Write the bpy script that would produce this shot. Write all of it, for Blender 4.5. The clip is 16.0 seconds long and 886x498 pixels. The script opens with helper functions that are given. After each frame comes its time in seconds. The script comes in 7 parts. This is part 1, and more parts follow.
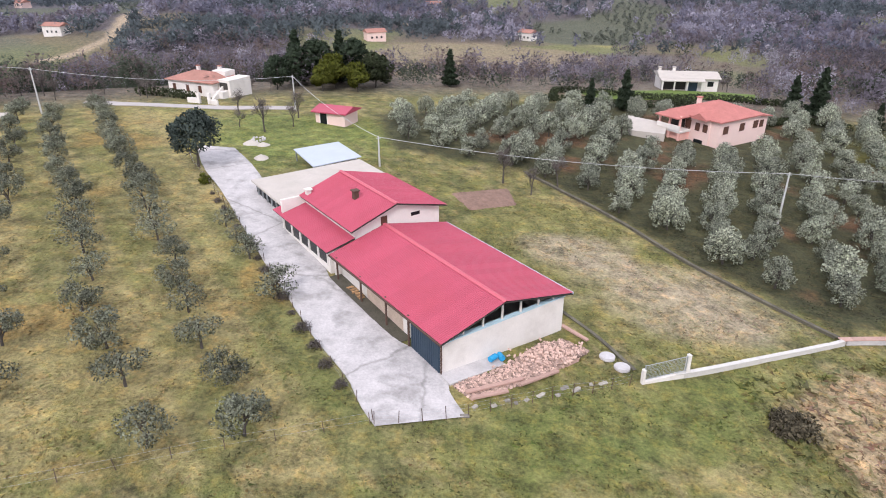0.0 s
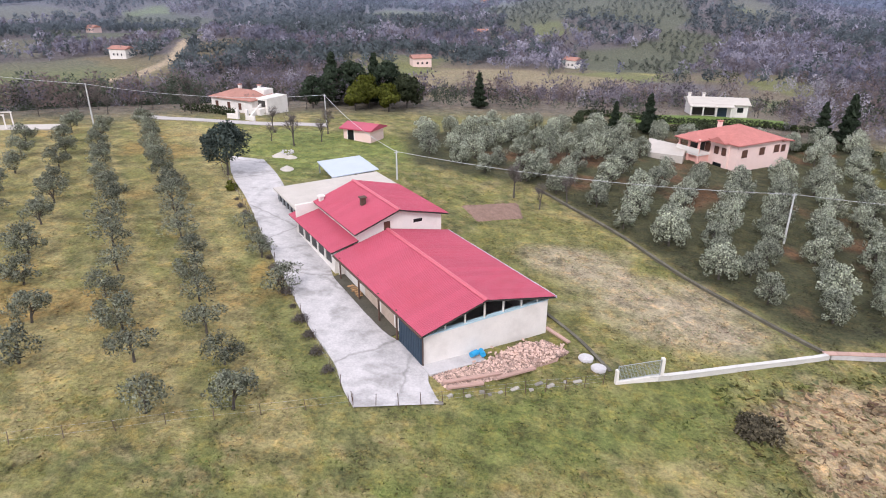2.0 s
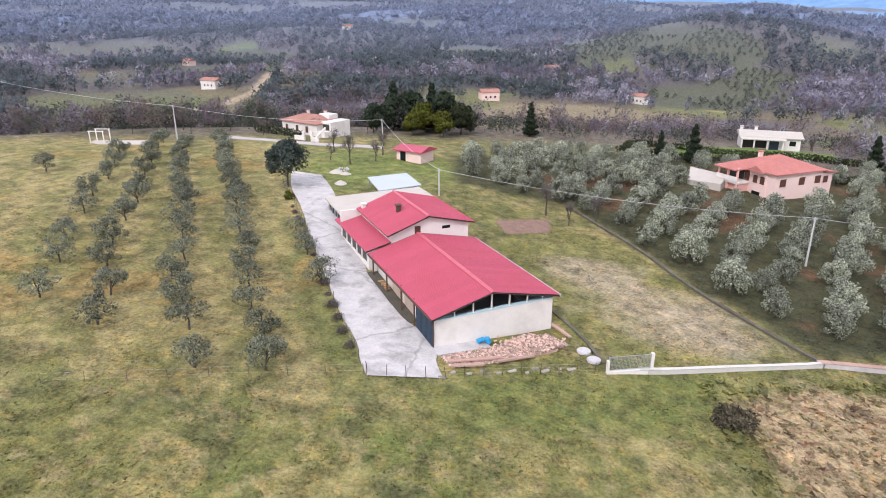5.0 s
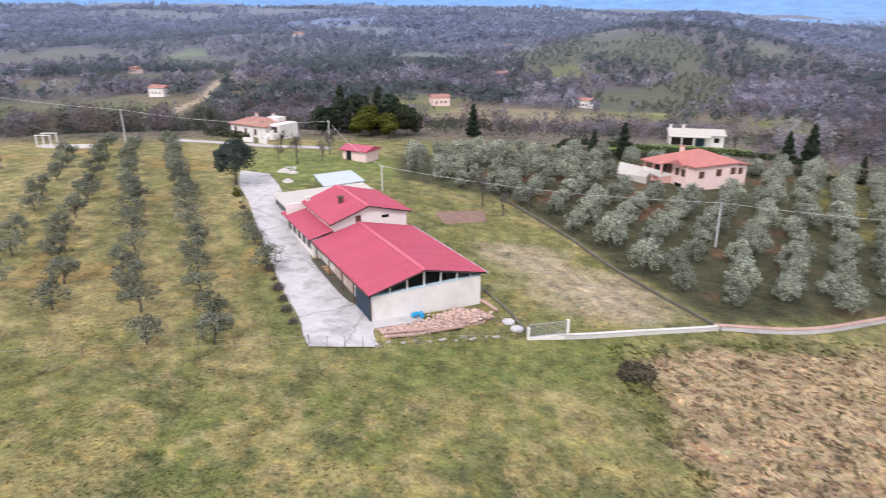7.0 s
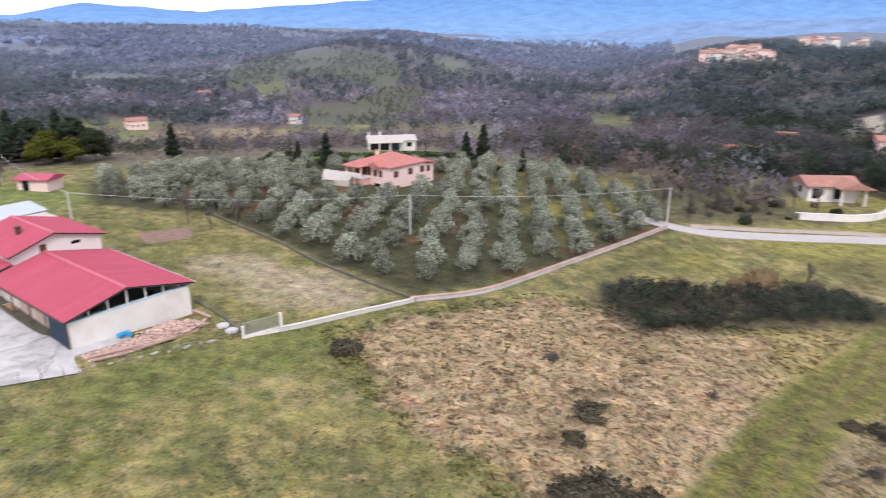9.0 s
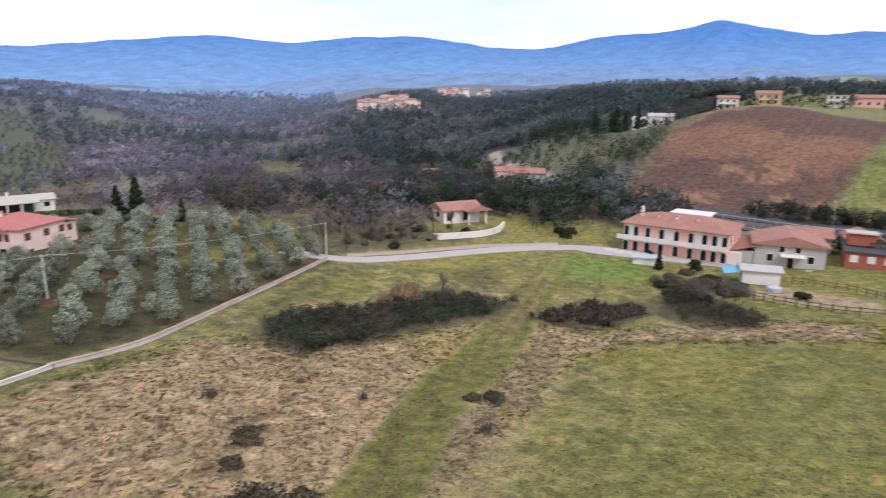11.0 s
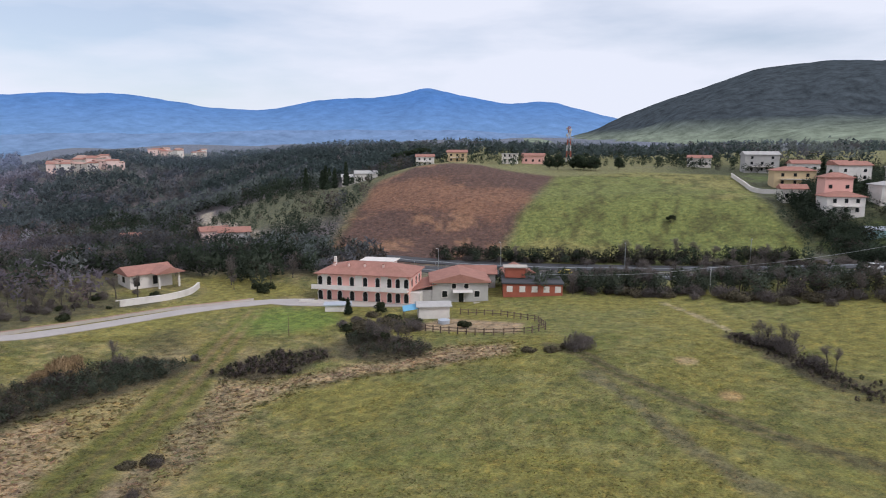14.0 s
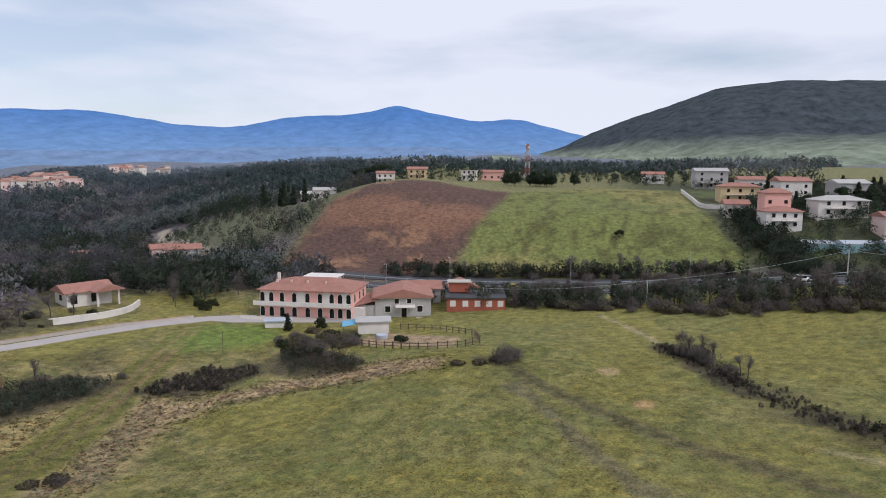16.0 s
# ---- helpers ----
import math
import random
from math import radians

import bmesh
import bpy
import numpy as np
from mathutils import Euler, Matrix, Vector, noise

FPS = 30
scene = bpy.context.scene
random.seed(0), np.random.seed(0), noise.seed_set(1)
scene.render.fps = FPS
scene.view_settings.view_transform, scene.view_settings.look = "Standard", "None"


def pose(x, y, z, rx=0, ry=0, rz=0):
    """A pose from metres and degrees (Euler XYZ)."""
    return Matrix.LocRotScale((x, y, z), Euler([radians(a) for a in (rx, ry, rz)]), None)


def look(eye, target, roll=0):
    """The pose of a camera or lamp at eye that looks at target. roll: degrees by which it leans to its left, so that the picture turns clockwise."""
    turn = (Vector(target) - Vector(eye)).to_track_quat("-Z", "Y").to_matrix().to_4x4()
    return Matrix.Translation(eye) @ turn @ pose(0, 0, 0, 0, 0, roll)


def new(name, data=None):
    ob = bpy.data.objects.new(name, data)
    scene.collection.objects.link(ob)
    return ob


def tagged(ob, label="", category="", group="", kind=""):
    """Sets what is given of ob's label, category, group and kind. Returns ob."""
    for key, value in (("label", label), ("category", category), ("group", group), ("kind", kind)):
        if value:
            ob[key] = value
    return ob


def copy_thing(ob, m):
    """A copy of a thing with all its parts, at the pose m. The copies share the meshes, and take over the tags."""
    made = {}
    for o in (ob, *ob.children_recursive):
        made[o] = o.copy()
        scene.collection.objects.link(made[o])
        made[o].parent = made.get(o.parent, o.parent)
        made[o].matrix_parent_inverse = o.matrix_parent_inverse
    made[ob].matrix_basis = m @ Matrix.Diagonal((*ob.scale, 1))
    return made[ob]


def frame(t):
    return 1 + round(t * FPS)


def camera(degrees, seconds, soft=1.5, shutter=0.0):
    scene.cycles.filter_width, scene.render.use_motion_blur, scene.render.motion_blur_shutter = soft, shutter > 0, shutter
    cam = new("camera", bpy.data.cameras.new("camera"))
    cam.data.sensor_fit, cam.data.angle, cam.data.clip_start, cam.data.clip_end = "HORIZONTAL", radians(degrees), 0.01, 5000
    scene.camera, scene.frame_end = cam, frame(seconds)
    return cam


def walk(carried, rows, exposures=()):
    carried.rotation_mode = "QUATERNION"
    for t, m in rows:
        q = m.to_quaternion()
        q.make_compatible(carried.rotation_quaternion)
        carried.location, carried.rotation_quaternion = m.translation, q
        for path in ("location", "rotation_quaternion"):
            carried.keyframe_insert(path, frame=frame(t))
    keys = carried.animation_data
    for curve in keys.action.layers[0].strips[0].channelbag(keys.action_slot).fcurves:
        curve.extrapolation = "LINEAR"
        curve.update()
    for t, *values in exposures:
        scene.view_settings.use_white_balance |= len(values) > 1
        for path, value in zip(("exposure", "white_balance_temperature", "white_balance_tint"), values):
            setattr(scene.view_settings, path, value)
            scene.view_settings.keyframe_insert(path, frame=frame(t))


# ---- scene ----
cam = camera(68.5, 16.0, soft=1.0, shutter=0.5)
METRES, EYE, TILT, LEAN, TURN = 52.0, 28.0, -25.5, 0.0, 0.0
ROWS = [
    (0.0, 0.0, 0.0, 0.0, 0.0, 0.0, -0.0),
    (0.5, 0.0261, -0.0145, -0.0096, 1.16, 0.56, -0.55),
    (1.0, 0.0489, -0.0294, -0.0186, 1.97, 1.09, -0.95),
    (1.5, 0.0699, -0.0444, -0.0274, 2.97, 1.61, -1.43),
    (2.0, 0.0905, -0.0615, -0.0371, 3.97, 2.16, -1.92),
    (2.5, 0.1107, -0.0794, -0.0478, 5.13, 2.72, -2.48),
    (3.0, 0.1298, -0.0978, -0.0581, 6.23, 3.26, -3.01),
    (3.5, 0.1488, -0.1177, -0.0689, 7.66, 3.79, -3.68),
    (4.0, 0.1659, -0.1372, -0.0795, 8.84, 4.28, -4.24),
    (6.5, 0.2449, -0.2456, -0.1386, 10.14, 5.19, -4.8),
    (7.0, 0.2607, -0.2718, -0.1529, 6.31, 5.62, -3.0),
    (7.5, 0.273, -0.2954, -0.1654, 1.8, 5.93, -0.85),
    (8.0, 0.2854, -0.32, -0.1791, -3.45, 6.18, 1.63),
    (8.5, 0.2974, -0.3454, -0.1931, -9.37, 6.3, 4.39),
    (9.0, 0.308, -0.3705, -0.2072, -15.96, 6.21, 7.36),
    (9.5, 0.318, -0.3955, -0.222, -22.33, 6.05, 10.12),
    (10.0, 0.3275, -0.4241, -0.2382, -29.24, 5.74, 12.92),
    (12.5, 0.3636, -0.5688, -0.3156, -57.73, 2.45, 21.76),
    (13.0, 0.3694, -0.5984, -0.3309, -61.5, 1.82, 22.54),
    (13.5, 0.375, -0.6265, -0.3464, -64.49, 1.33, 23.07),
    (14.0, 0.381, -0.6557, -0.3611, -66.36, 1.16, 23.37),
    (14.5, 0.3874, -0.6849, -0.3765, -67.6, 1.16, 23.57),
    (15.0, 0.3938, -0.7142, -0.3913, -68.44, 1.21, 23.7),
    (15.5, 0.4002, -0.7434, -0.4067, -68.9, 1.35, 23.76),
    (16.0, 0.4066, -0.7725, -0.4212, -69.04, 1.57, 23.78),
]
walk(cam, [(t, pose(0, 0, EYE, TILT, LEAN, TURN) @ pose(METRES * x, METRES * y, METRES * z, 90 + pitch, roll, yaw)) for t, x, y, z, yaw, pitch, roll in ROWS],
     exposures=((0.0, 0.72, 6120, 16), (7.0, 0.75, 6120, 16), (8.5, 0.72, 6120, 16), (10.0, 0.58, 6120, 16), (12.5, 0.13, 6100, 13), (14.0, 0.02, 6100, 13), (16.0, -0.02, 6100, 13)))

# ---- sky and sun ----

world = bpy.data.worlds.new("overcast_sky")
scene.world = world
world.use_nodes = True
wn, wl = world.node_tree.nodes, world.node_tree.links
wn.clear()
w_out, w_bg = wn.new("ShaderNodeOutputWorld"), wn.new("ShaderNodeBackground")
w_sky = wn.new("ShaderNodeTexSky")
w_sky.sky_type, w_sky.sun_disc = "NISHITA", False
SUN_EL, SUN_AZ = radians(44), radians(195)
w_sky.sun_elevation, w_sky.sun_rotation = SUN_EL, SUN_AZ
w_gain = wn.new("ShaderNodeVectorMath")
w_gain.operation = "SCALE"
w_gain.inputs["Scale"].default_value = 0.11
w_co, w_map, w_noise, w_ramp, w_mix = (wn.new(k) for k in ("ShaderNodeTexCoord", "ShaderNodeMapping", "ShaderNodeTexNoise", "ShaderNodeValToRGB", "ShaderNodeMix"))
w_map.inputs["Scale"].default_value = (1.0, 1.0, 4.5)
w_noise.inputs["Scale"].default_value, w_noise.inputs["Detail"].default_value = 2.2, 6
w_ramp.color_ramp.elements[0].position, w_ramp.color_ramp.elements[1].position = 0.30, 0.52
w_ramp.color_ramp.elements[0].color, w_ramp.color_ramp.elements[1].color = (0.42,) * 3 + (1,), (0.97,) * 3 + (1,)
w_mix.data_type = "RGBA"
w_mix.inputs["B"].default_value = (0.832, 0.848, 0.905, 1)
wl.new(w_co.outputs["Generated"], w_map.inputs["Vector"])
wl.new(w_map.outputs["Vector"], w_noise.inputs["Vector"])
wl.new(w_noise.outputs["Fac"], w_ramp.inputs["Fac"])
wl.new(w_sky.outputs["Color"], w_gain.inputs[0])
wl.new(w_gain.outputs["Vector"], w_mix.inputs["A"])
wl.new(w_ramp.outputs["Color"], w_mix.inputs["Factor"])
wl.new(w_mix.outputs["Result"], w_bg.inputs["Color"])
wl.new(w_bg.outputs["Background"], w_out.inputs["Surface"])
w_bg.inputs["Strength"].default_value = 1.0
sun = new("sun", bpy.data.lights.new("sun", "SUN"))
sun.data.energy, sun.data.angle, sun.data.color = 1.5, radians(14), (1.0, 0.96, 0.9)
sun.matrix_world = look((0, 0, 0), (-math.sin(SUN_AZ) * math.cos(SUN_EL), -math.cos(SUN_AZ) * math.cos(SUN_EL), -math.sin(SUN_EL)))

# ---- materials ----


def mat(name, color, rough=0.8, var=0.18, scale=1.2, fine=14.0, bump=0.15, metal=0.0, piece=0.0, stain=None, tint="", island=0.0, cracks=0.0, leaf=0.0, span=0.4, flecks=0.0):
    """A surface with stains at a large scale and grain at a small one; piece / island: how far single pieces differ; tint: a colour attribute."""
    m = bpy.data.materials.new(name)
    m.use_nodes = True
    n, l = m.node_tree.nodes, m.node_tree.links
    b = n["Principled BSDF"]
    b.inputs["Roughness"].default_value, b.inputs["Metallic"].default_value = rough, metal
    b.inputs["Specular IOR Level"].default_value = 0.3
    geo = n.new("ShaderNodeNewGeometry")
    big, small = n.new("ShaderNodeTexNoise"), n.new("ShaderNodeTexNoise")
    big.inputs["Scale"].default_value, big.inputs["Detail"].default_value, big.inputs["Roughness"].default_value = scale, 8, 0.6
    small.inputs["Scale"].default_value, small.inputs["Detail"].default_value, small.inputs["Roughness"].default_value = fine, 5, 0.7
    for t in (big, small):
        l.new(geo.outputs["Position"], t.inputs["Vector"])
    add = n.new("ShaderNodeMath")
    add.operation = "ADD"
    l.new(big.outputs["Fac"], add.inputs[0])
    l.new(small.outputs["Fac"], add.inputs[1])
    gain = n.new("ShaderNodeMapRange")
    gain.inputs["From Min"].default_value, gain.inputs["From Max"].default_value = 1 - span, 1 + span
    gain.inputs["To Min"].default_value, gain.inputs["To Max"].default_value = 1 - var, 1 + var
    l.new(add.outputs[0], gain.inputs["Value"])
    last = gain.outputs["Result"]
    for amount, node, socket in ((piece, "ShaderNodeObjectInfo", "Random"), (island, "ShaderNodeNewGeometry", "Random Per Island")):
        if amount:
            src, rng, mul = n.new(node), n.new("ShaderNodeMapRange"), n.new("ShaderNodeMath")
            rng.inputs["To Min"].default_value, rng.inputs["To Max"].default_value = 1 - amount, 1 + amount
            l.new(src.outputs[socket], rng.inputs["Value"])
            mul.operation = "MULTIPLY"
            l.new(last, mul.inputs[0])
            l.new(rng.outputs["Result"], mul.inputs[1])
            last = mul.outputs[0]
    vec = n.new("ShaderNodeVectorMath")
    vec.operation = "SCALE"
    l.new(last, vec.inputs["Scale"])
    vec.inputs[0].default_value = color
    if tint:
        at = n.new("ShaderNodeAttribute")
        at.attribute_name = tint
        l.new(at.outputs["Color"], vec.inputs[0])
    top = vec.outputs["Vector"]
    if stain:
        sn, rp, mx = n.new("ShaderNodeTexNoise"), n.new("ShaderNodeMapRange"), n.new("ShaderNodeMix")
        sn.inputs["Scale"].default_value, sn.inputs["Detail"].default_value, sn.inputs["Roughness"].default_value = scale * 0.45, 8, 0.65
        l.new(geo.outputs["Position"], sn.inputs["Vector"])
        rp.inputs["From Min"].default_value, rp.inputs["From Max"].default_value = 0.5, 0.68
        rp.inputs["To Max"].default_value = stain[3]
        l.new(sn.outputs["Fac"], rp.inputs["Value"])
        mx.data_type = "RGBA"
        l.new(rp.outputs["Result"], mx.inputs["Factor"])
        l.new(top, mx.inputs["A"])
        mx.inputs["B"].default_value = (*stain[:3], 1)
        top = mx.outputs["Result"]
    if cracks:
        vo, wob, vm, mr2, mx2 = (n.new(k) for k in ("ShaderNodeTexVoronoi", "ShaderNodeTexNoise", "ShaderNodeVectorMath", "ShaderNodeMapRange", "ShaderNodeMix"))
        wob.inputs["Scale"].default_value, wob.inputs["Detail"].default_value = 0.9, 4
        l.new(geo.outputs["Position"], wob.inputs["Vector"])
        vm.operation = "ADD"
        l.new(geo.outputs["Position"], vm.inputs[0])
        l.new(wob.outputs["Color"], vm.inputs[1])
        vo.feature = "DISTANCE_TO_EDGE"
        vo.inputs["Scale"].default_value = cracks
        l.new(vm.outputs["Vector"], vo.inputs["Vector"])
        mr2.inputs["From Max"].default_value = 0.014
        mr2.inputs["To Min"].default_value, mr2.inputs["To Max"].default_value = 0.4, 0.0
        l.new(vo.outputs["Distance"], mr2.inputs["Value"])
        mx2.data_type = "RGBA"
        l.new(mr2.outputs["Result"], mx2.inputs["Factor"])
        l.new(top, mx2.inputs["A"])
        mx2.inputs["B"].default_value = (0.09, 0.085, 0.07, 1)
        top = mx2.outputs["Result"]
    if flecks:
        # dead straw and darker green blades, mixed in small uneven patches
        for size, rough_, low, high, tone in ((flecks, 0.75, 0.5, 0.62, (1.45, 1.22, 1.0)), (flecks * 1.7, 0.8, 0.52, 0.64, (0.5, 0.62, 0.45))):
            fn, fr_, fm, fs = (n.new(k) for k in ("ShaderNodeTexNoise", "ShaderNodeMapRange", "ShaderNodeMix", "ShaderNodeVectorMath"))
            fn.inputs["Scale"].default_value, fn.inputs["Detail"].default_value, fn.inputs["Roughness"].default_value = size, 9, rough_
            l.new(geo.outputs["Position"], fn.inputs["Vector"])
            fr_.inputs["From Min"].default_value, fr_.inputs["From Max"].default_value, fr_.inputs["To Max"].default_value = low, high, 0.8
            l.new(fn.outputs["Fac"], fr_.inputs["Value"])
            fs.operation = "MULTIPLY"
            l.new(top, fs.inputs[0])
            fs.inputs[1].default_value = tone
            fm.data_type = "RGBA"
            l.new(fr_.outputs["Result"], fm.inputs["Factor"])
            l.new(top, fm.inputs["A"])
            l.new(fs.outputs["Vector"], fm.inputs["B"])
            top = fm.outputs["Result"]
    l.new(top, b.inputs["Base Color"])
    if leaf:
        tr, ms = n.new("ShaderNodeBsdfTranslucent"), n.new("ShaderNodeMixShader")
        ms.inputs["Fac"].default_value = leaf
        l.new(top, tr.inputs["Color"])
        l.new(b.outputs["BSDF"], ms.inputs[1])
        l.new(tr.outputs["BSDF"], ms.inputs[2])
        l.new(ms.outputs["Shader"], n["Material Output"].inputs["Surface"])
    if bump:
        bp = n.new("ShaderNodeBump")
        bp.inputs["Strength"].default_value, bp.inputs["Distance"].default_value = min(bump * 3, 1), bump
        l.new(add.outputs[0], bp.inputs["Height"])
        l.new(bp.outputs["Normal"], b.inputs["Normal"])
    return m


M_GROUND = mat("grassland", (1, 1, 1), 0.95, 0.66, 0.6, 3.4, 0.3, tint="cover", span=0.3, flecks=0.9)
M_ROOF = mat("red_roof_sheet", (0.43, 0.075, 0.115), 0.5, 0.10, 0.5, 6, 0.0, piece=0.05, stain=(0.38, 0.06, 0.08, 0.35))
M_RIDGE = mat("red_ridge_cap", (0.52, 0.11, 0.14), 0.5, 0.10, 0.8, 9, 0.0)
M_WHITE = mat("white_render", (0.72, 0.67, 0.62), 0.9, 0.10, 0.7, 9, 0.02, stain=(0.52, 0.47, 0.42, 0.5))
M_GREY = mat("grey_render", (0.45, 0.43, 0.41), 0.9, 0.14, 0.7, 9, 0.02, stain=(0.33, 0.30, 0.28, 0.5))
M_PINK = mat("pink_render", (0.77, 0.57, 0.51), 0.9, 0.08, 0.5, 9, 0.02)
M_SALMON = mat("salmon_render", (0.78, 0.44, 0.375), 0.9, 0.10, 0.5, 9, 0.02)
M_YELLOW = mat("ochre_render", (0.58, 0.44, 0.26), 0.9, 0.08, 0.5, 9, 0.02)
M_TILE = mat("clay_tiles", (0.36, 0.175, 0.135), 0.85, 0.3, 0.7, 5, 0.06, stain=(0.30, 0.16, 0.12, 0.6))
M_TILE_RED = mat("red_clay_tiles", (0.44, 0.165, 0.14), 0.85, 0.22, 0.8, 5, 0.05)
M_BRICK = mat("red_brickwork", (0.36, 0.11, 0.07), 0.9, 0.25, 1.0, 7, 0.03)
M_CONC = mat("worn_concrete", (0.50, 0.47, 0.46), 0.9, 0.20, 0.5, 5, 0.03, stain=(0.30, 0.27, 0.26, 0.75))
M_FLATROOF = mat("pale_roofing", (0.48, 0.43, 0.38), 0.9, 0.14, 0.6, 6, 0.02, stain=(0.45, 0.40, 0.34, 0.6))
M_PALEMETAL = mat("pale_blue_sheet", (0.44, 0.475, 0.53), 0.5, 0.08, 0.6, 6, 0.01)
M_BLUEDOOR = mat("blue_painted_metal", (0.04, 0.062, 0.09), 0.55, 0.2, 1.2, 9, 0.01)
M_TRIM = mat("pale_blue_trim", (0.45, 0.60, 0.66), 0.6, 0.08, 1, 9, 0.0)
M_DARK = mat("dark_glazing", (0.012, 0.014, 0.016), 0.25, 0.3, 1, 6, 0.0)
# near-black colour painted as shade: roof undersides, loggia, porch and veranda
M_SHADE = mat("painted_shade", (0.05, 0.045, 0.04), 0.9, 0.3, 1, 6, 0.0)
M_SHUTTER = mat("brown_shutter", (0.10, 0.045, 0.03), 0.6, 0.2, 2, 12, 0.0)
M_STEEL = mat("galvanised_steel", (0.42, 0.44, 0.45), 0.45, 0.15, 2, 20, 0.0, metal=0.6)
M_RUST = mat("rusty_iron", (0.10, 0.06, 0.045), 0.85, 0.3, 4, 30, 0.0)
M_WOOD = mat("weathered_wood", (0.14, 0.10, 0.075), 0.9, 0.3, 2, 20, 0.01, piece=0.3)
M_LOG = mat("split_firewood", (0.40, 0.24, 0.12), 0.9, 0.3, 3, 20, 0.01, piece=0.4)
M_BARK = mat("grey_bark", (0.085, 0.072, 0.062), 0.95, 0.3, 2, 14, 0.03)
M_TWIG = mat("bare_twigs", (0.19, 0.163, 0.148), 0.95, 0.3, 0.6, 6, 0.0, island=0.35, leaf=0.5)
M_OLIVE = mat("olive_leaves", (0.23, 0.24, 0.175), 0.6, 0.3, 0.5, 4, 0.0, island=0.7, piece=0.2, leaf=0.5)
M_OLIVE_SILVER = mat("silver_olive_leaves", (0.40, 0.415, 0.32), 0.6, 0.35, 0.5, 4, 0.0, island=0.9, piece=0.25, leaf=0.5)
M_PINE = mat("conifer_needles", (0.052, 0.072, 0.042), 0.8, 0.3, 0.6, 4, 0.0, island=0.5, leaf=0.5)
M_BUSH = mat("evergreen_shrub_leaves", (0.058, 0.07, 0.034), 0.8, 0.35, 0.6, 4, 0.0, island=0.5, leaf=0.5)
M_YBUSH = mat("yellow_green_shrub_leaves", (0.13, 0.14, 0.02), 0.8, 0.3, 0.6, 4, 0.0, island=0.5, leaf=0.5)
M_BRAMBLE = mat("bramble_leaves", (0.17, 0.145, 0.095), 0.9, 0.4, 0.4, 3, 0.0, island=0.6, leaf=0.5)
M_REED = mat("dry_reeds", (0.42, 0.30, 0.17), 0.9, 0.25, 0.6, 4, 0.0, island=0.4, leaf=0.5)
M_DRY = mat("dry_grass_tufts", (0.36, 0.27, 0.16), 0.95, 0.3, 0.3, 4, 0.0, tint="tint", island=0.2, leaf=0.5)
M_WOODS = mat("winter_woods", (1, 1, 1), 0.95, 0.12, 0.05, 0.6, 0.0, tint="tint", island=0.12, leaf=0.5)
M_ROAD = mat("pale_country_road", (0.42, 0.38, 0.36), 0.9, 0.15, 0.3, 4, 0.02)
M_ASPHALT = mat("asphalt", (0.07, 0.07, 0.075), 0.85, 0.2, 0.3, 4, 0.01)
M_SOIL = mat("tilled_soil", (0.23, 0.145, 0.11), 0.95, 0.4, 1.2, 5, 0.12)
M_RUBBLE = mat("broken_brick_rubble", (0.44, 0.31, 0.255), 0.95, 0.3, 1, 8, 0.02, island=0.6)
M_BLUE = mat("blue_plastic", (0.03, 0.30, 0.55), 0.4, 0.1, 2, 10, 0.0)
M_STONE = mat("mossy_stone", (0.12, 0.108, 0.08), 0.95, 0.35, 1, 8, 0.03, island=0.3, piece=0.2)
M_KERB = mat("reddish_wall_coping", (0.42, 0.27, 0.22), 0.9, 0.2, 0.6, 6, 0.02, piece=0.1)
M_CABLE = mat("pale_cable", (0.55, 0.55, 0.55), 0.6, 0.05, 1, 5, 0.0)
M_POLE = mat("concrete_pole", (0.50, 0.49, 0.47), 0.9, 0.1, 1, 9, 0.01)
M_INFILL = mat("beige_block_infill", (0.50, 0.39, 0.31), 0.95, 0.2, 1.0, 7, 0.02)
M_AWNING = mat("light_blue_tarpaulin", (0.16, 0.42, 0.62), 0.6, 0.1, 1, 6, 0.0)


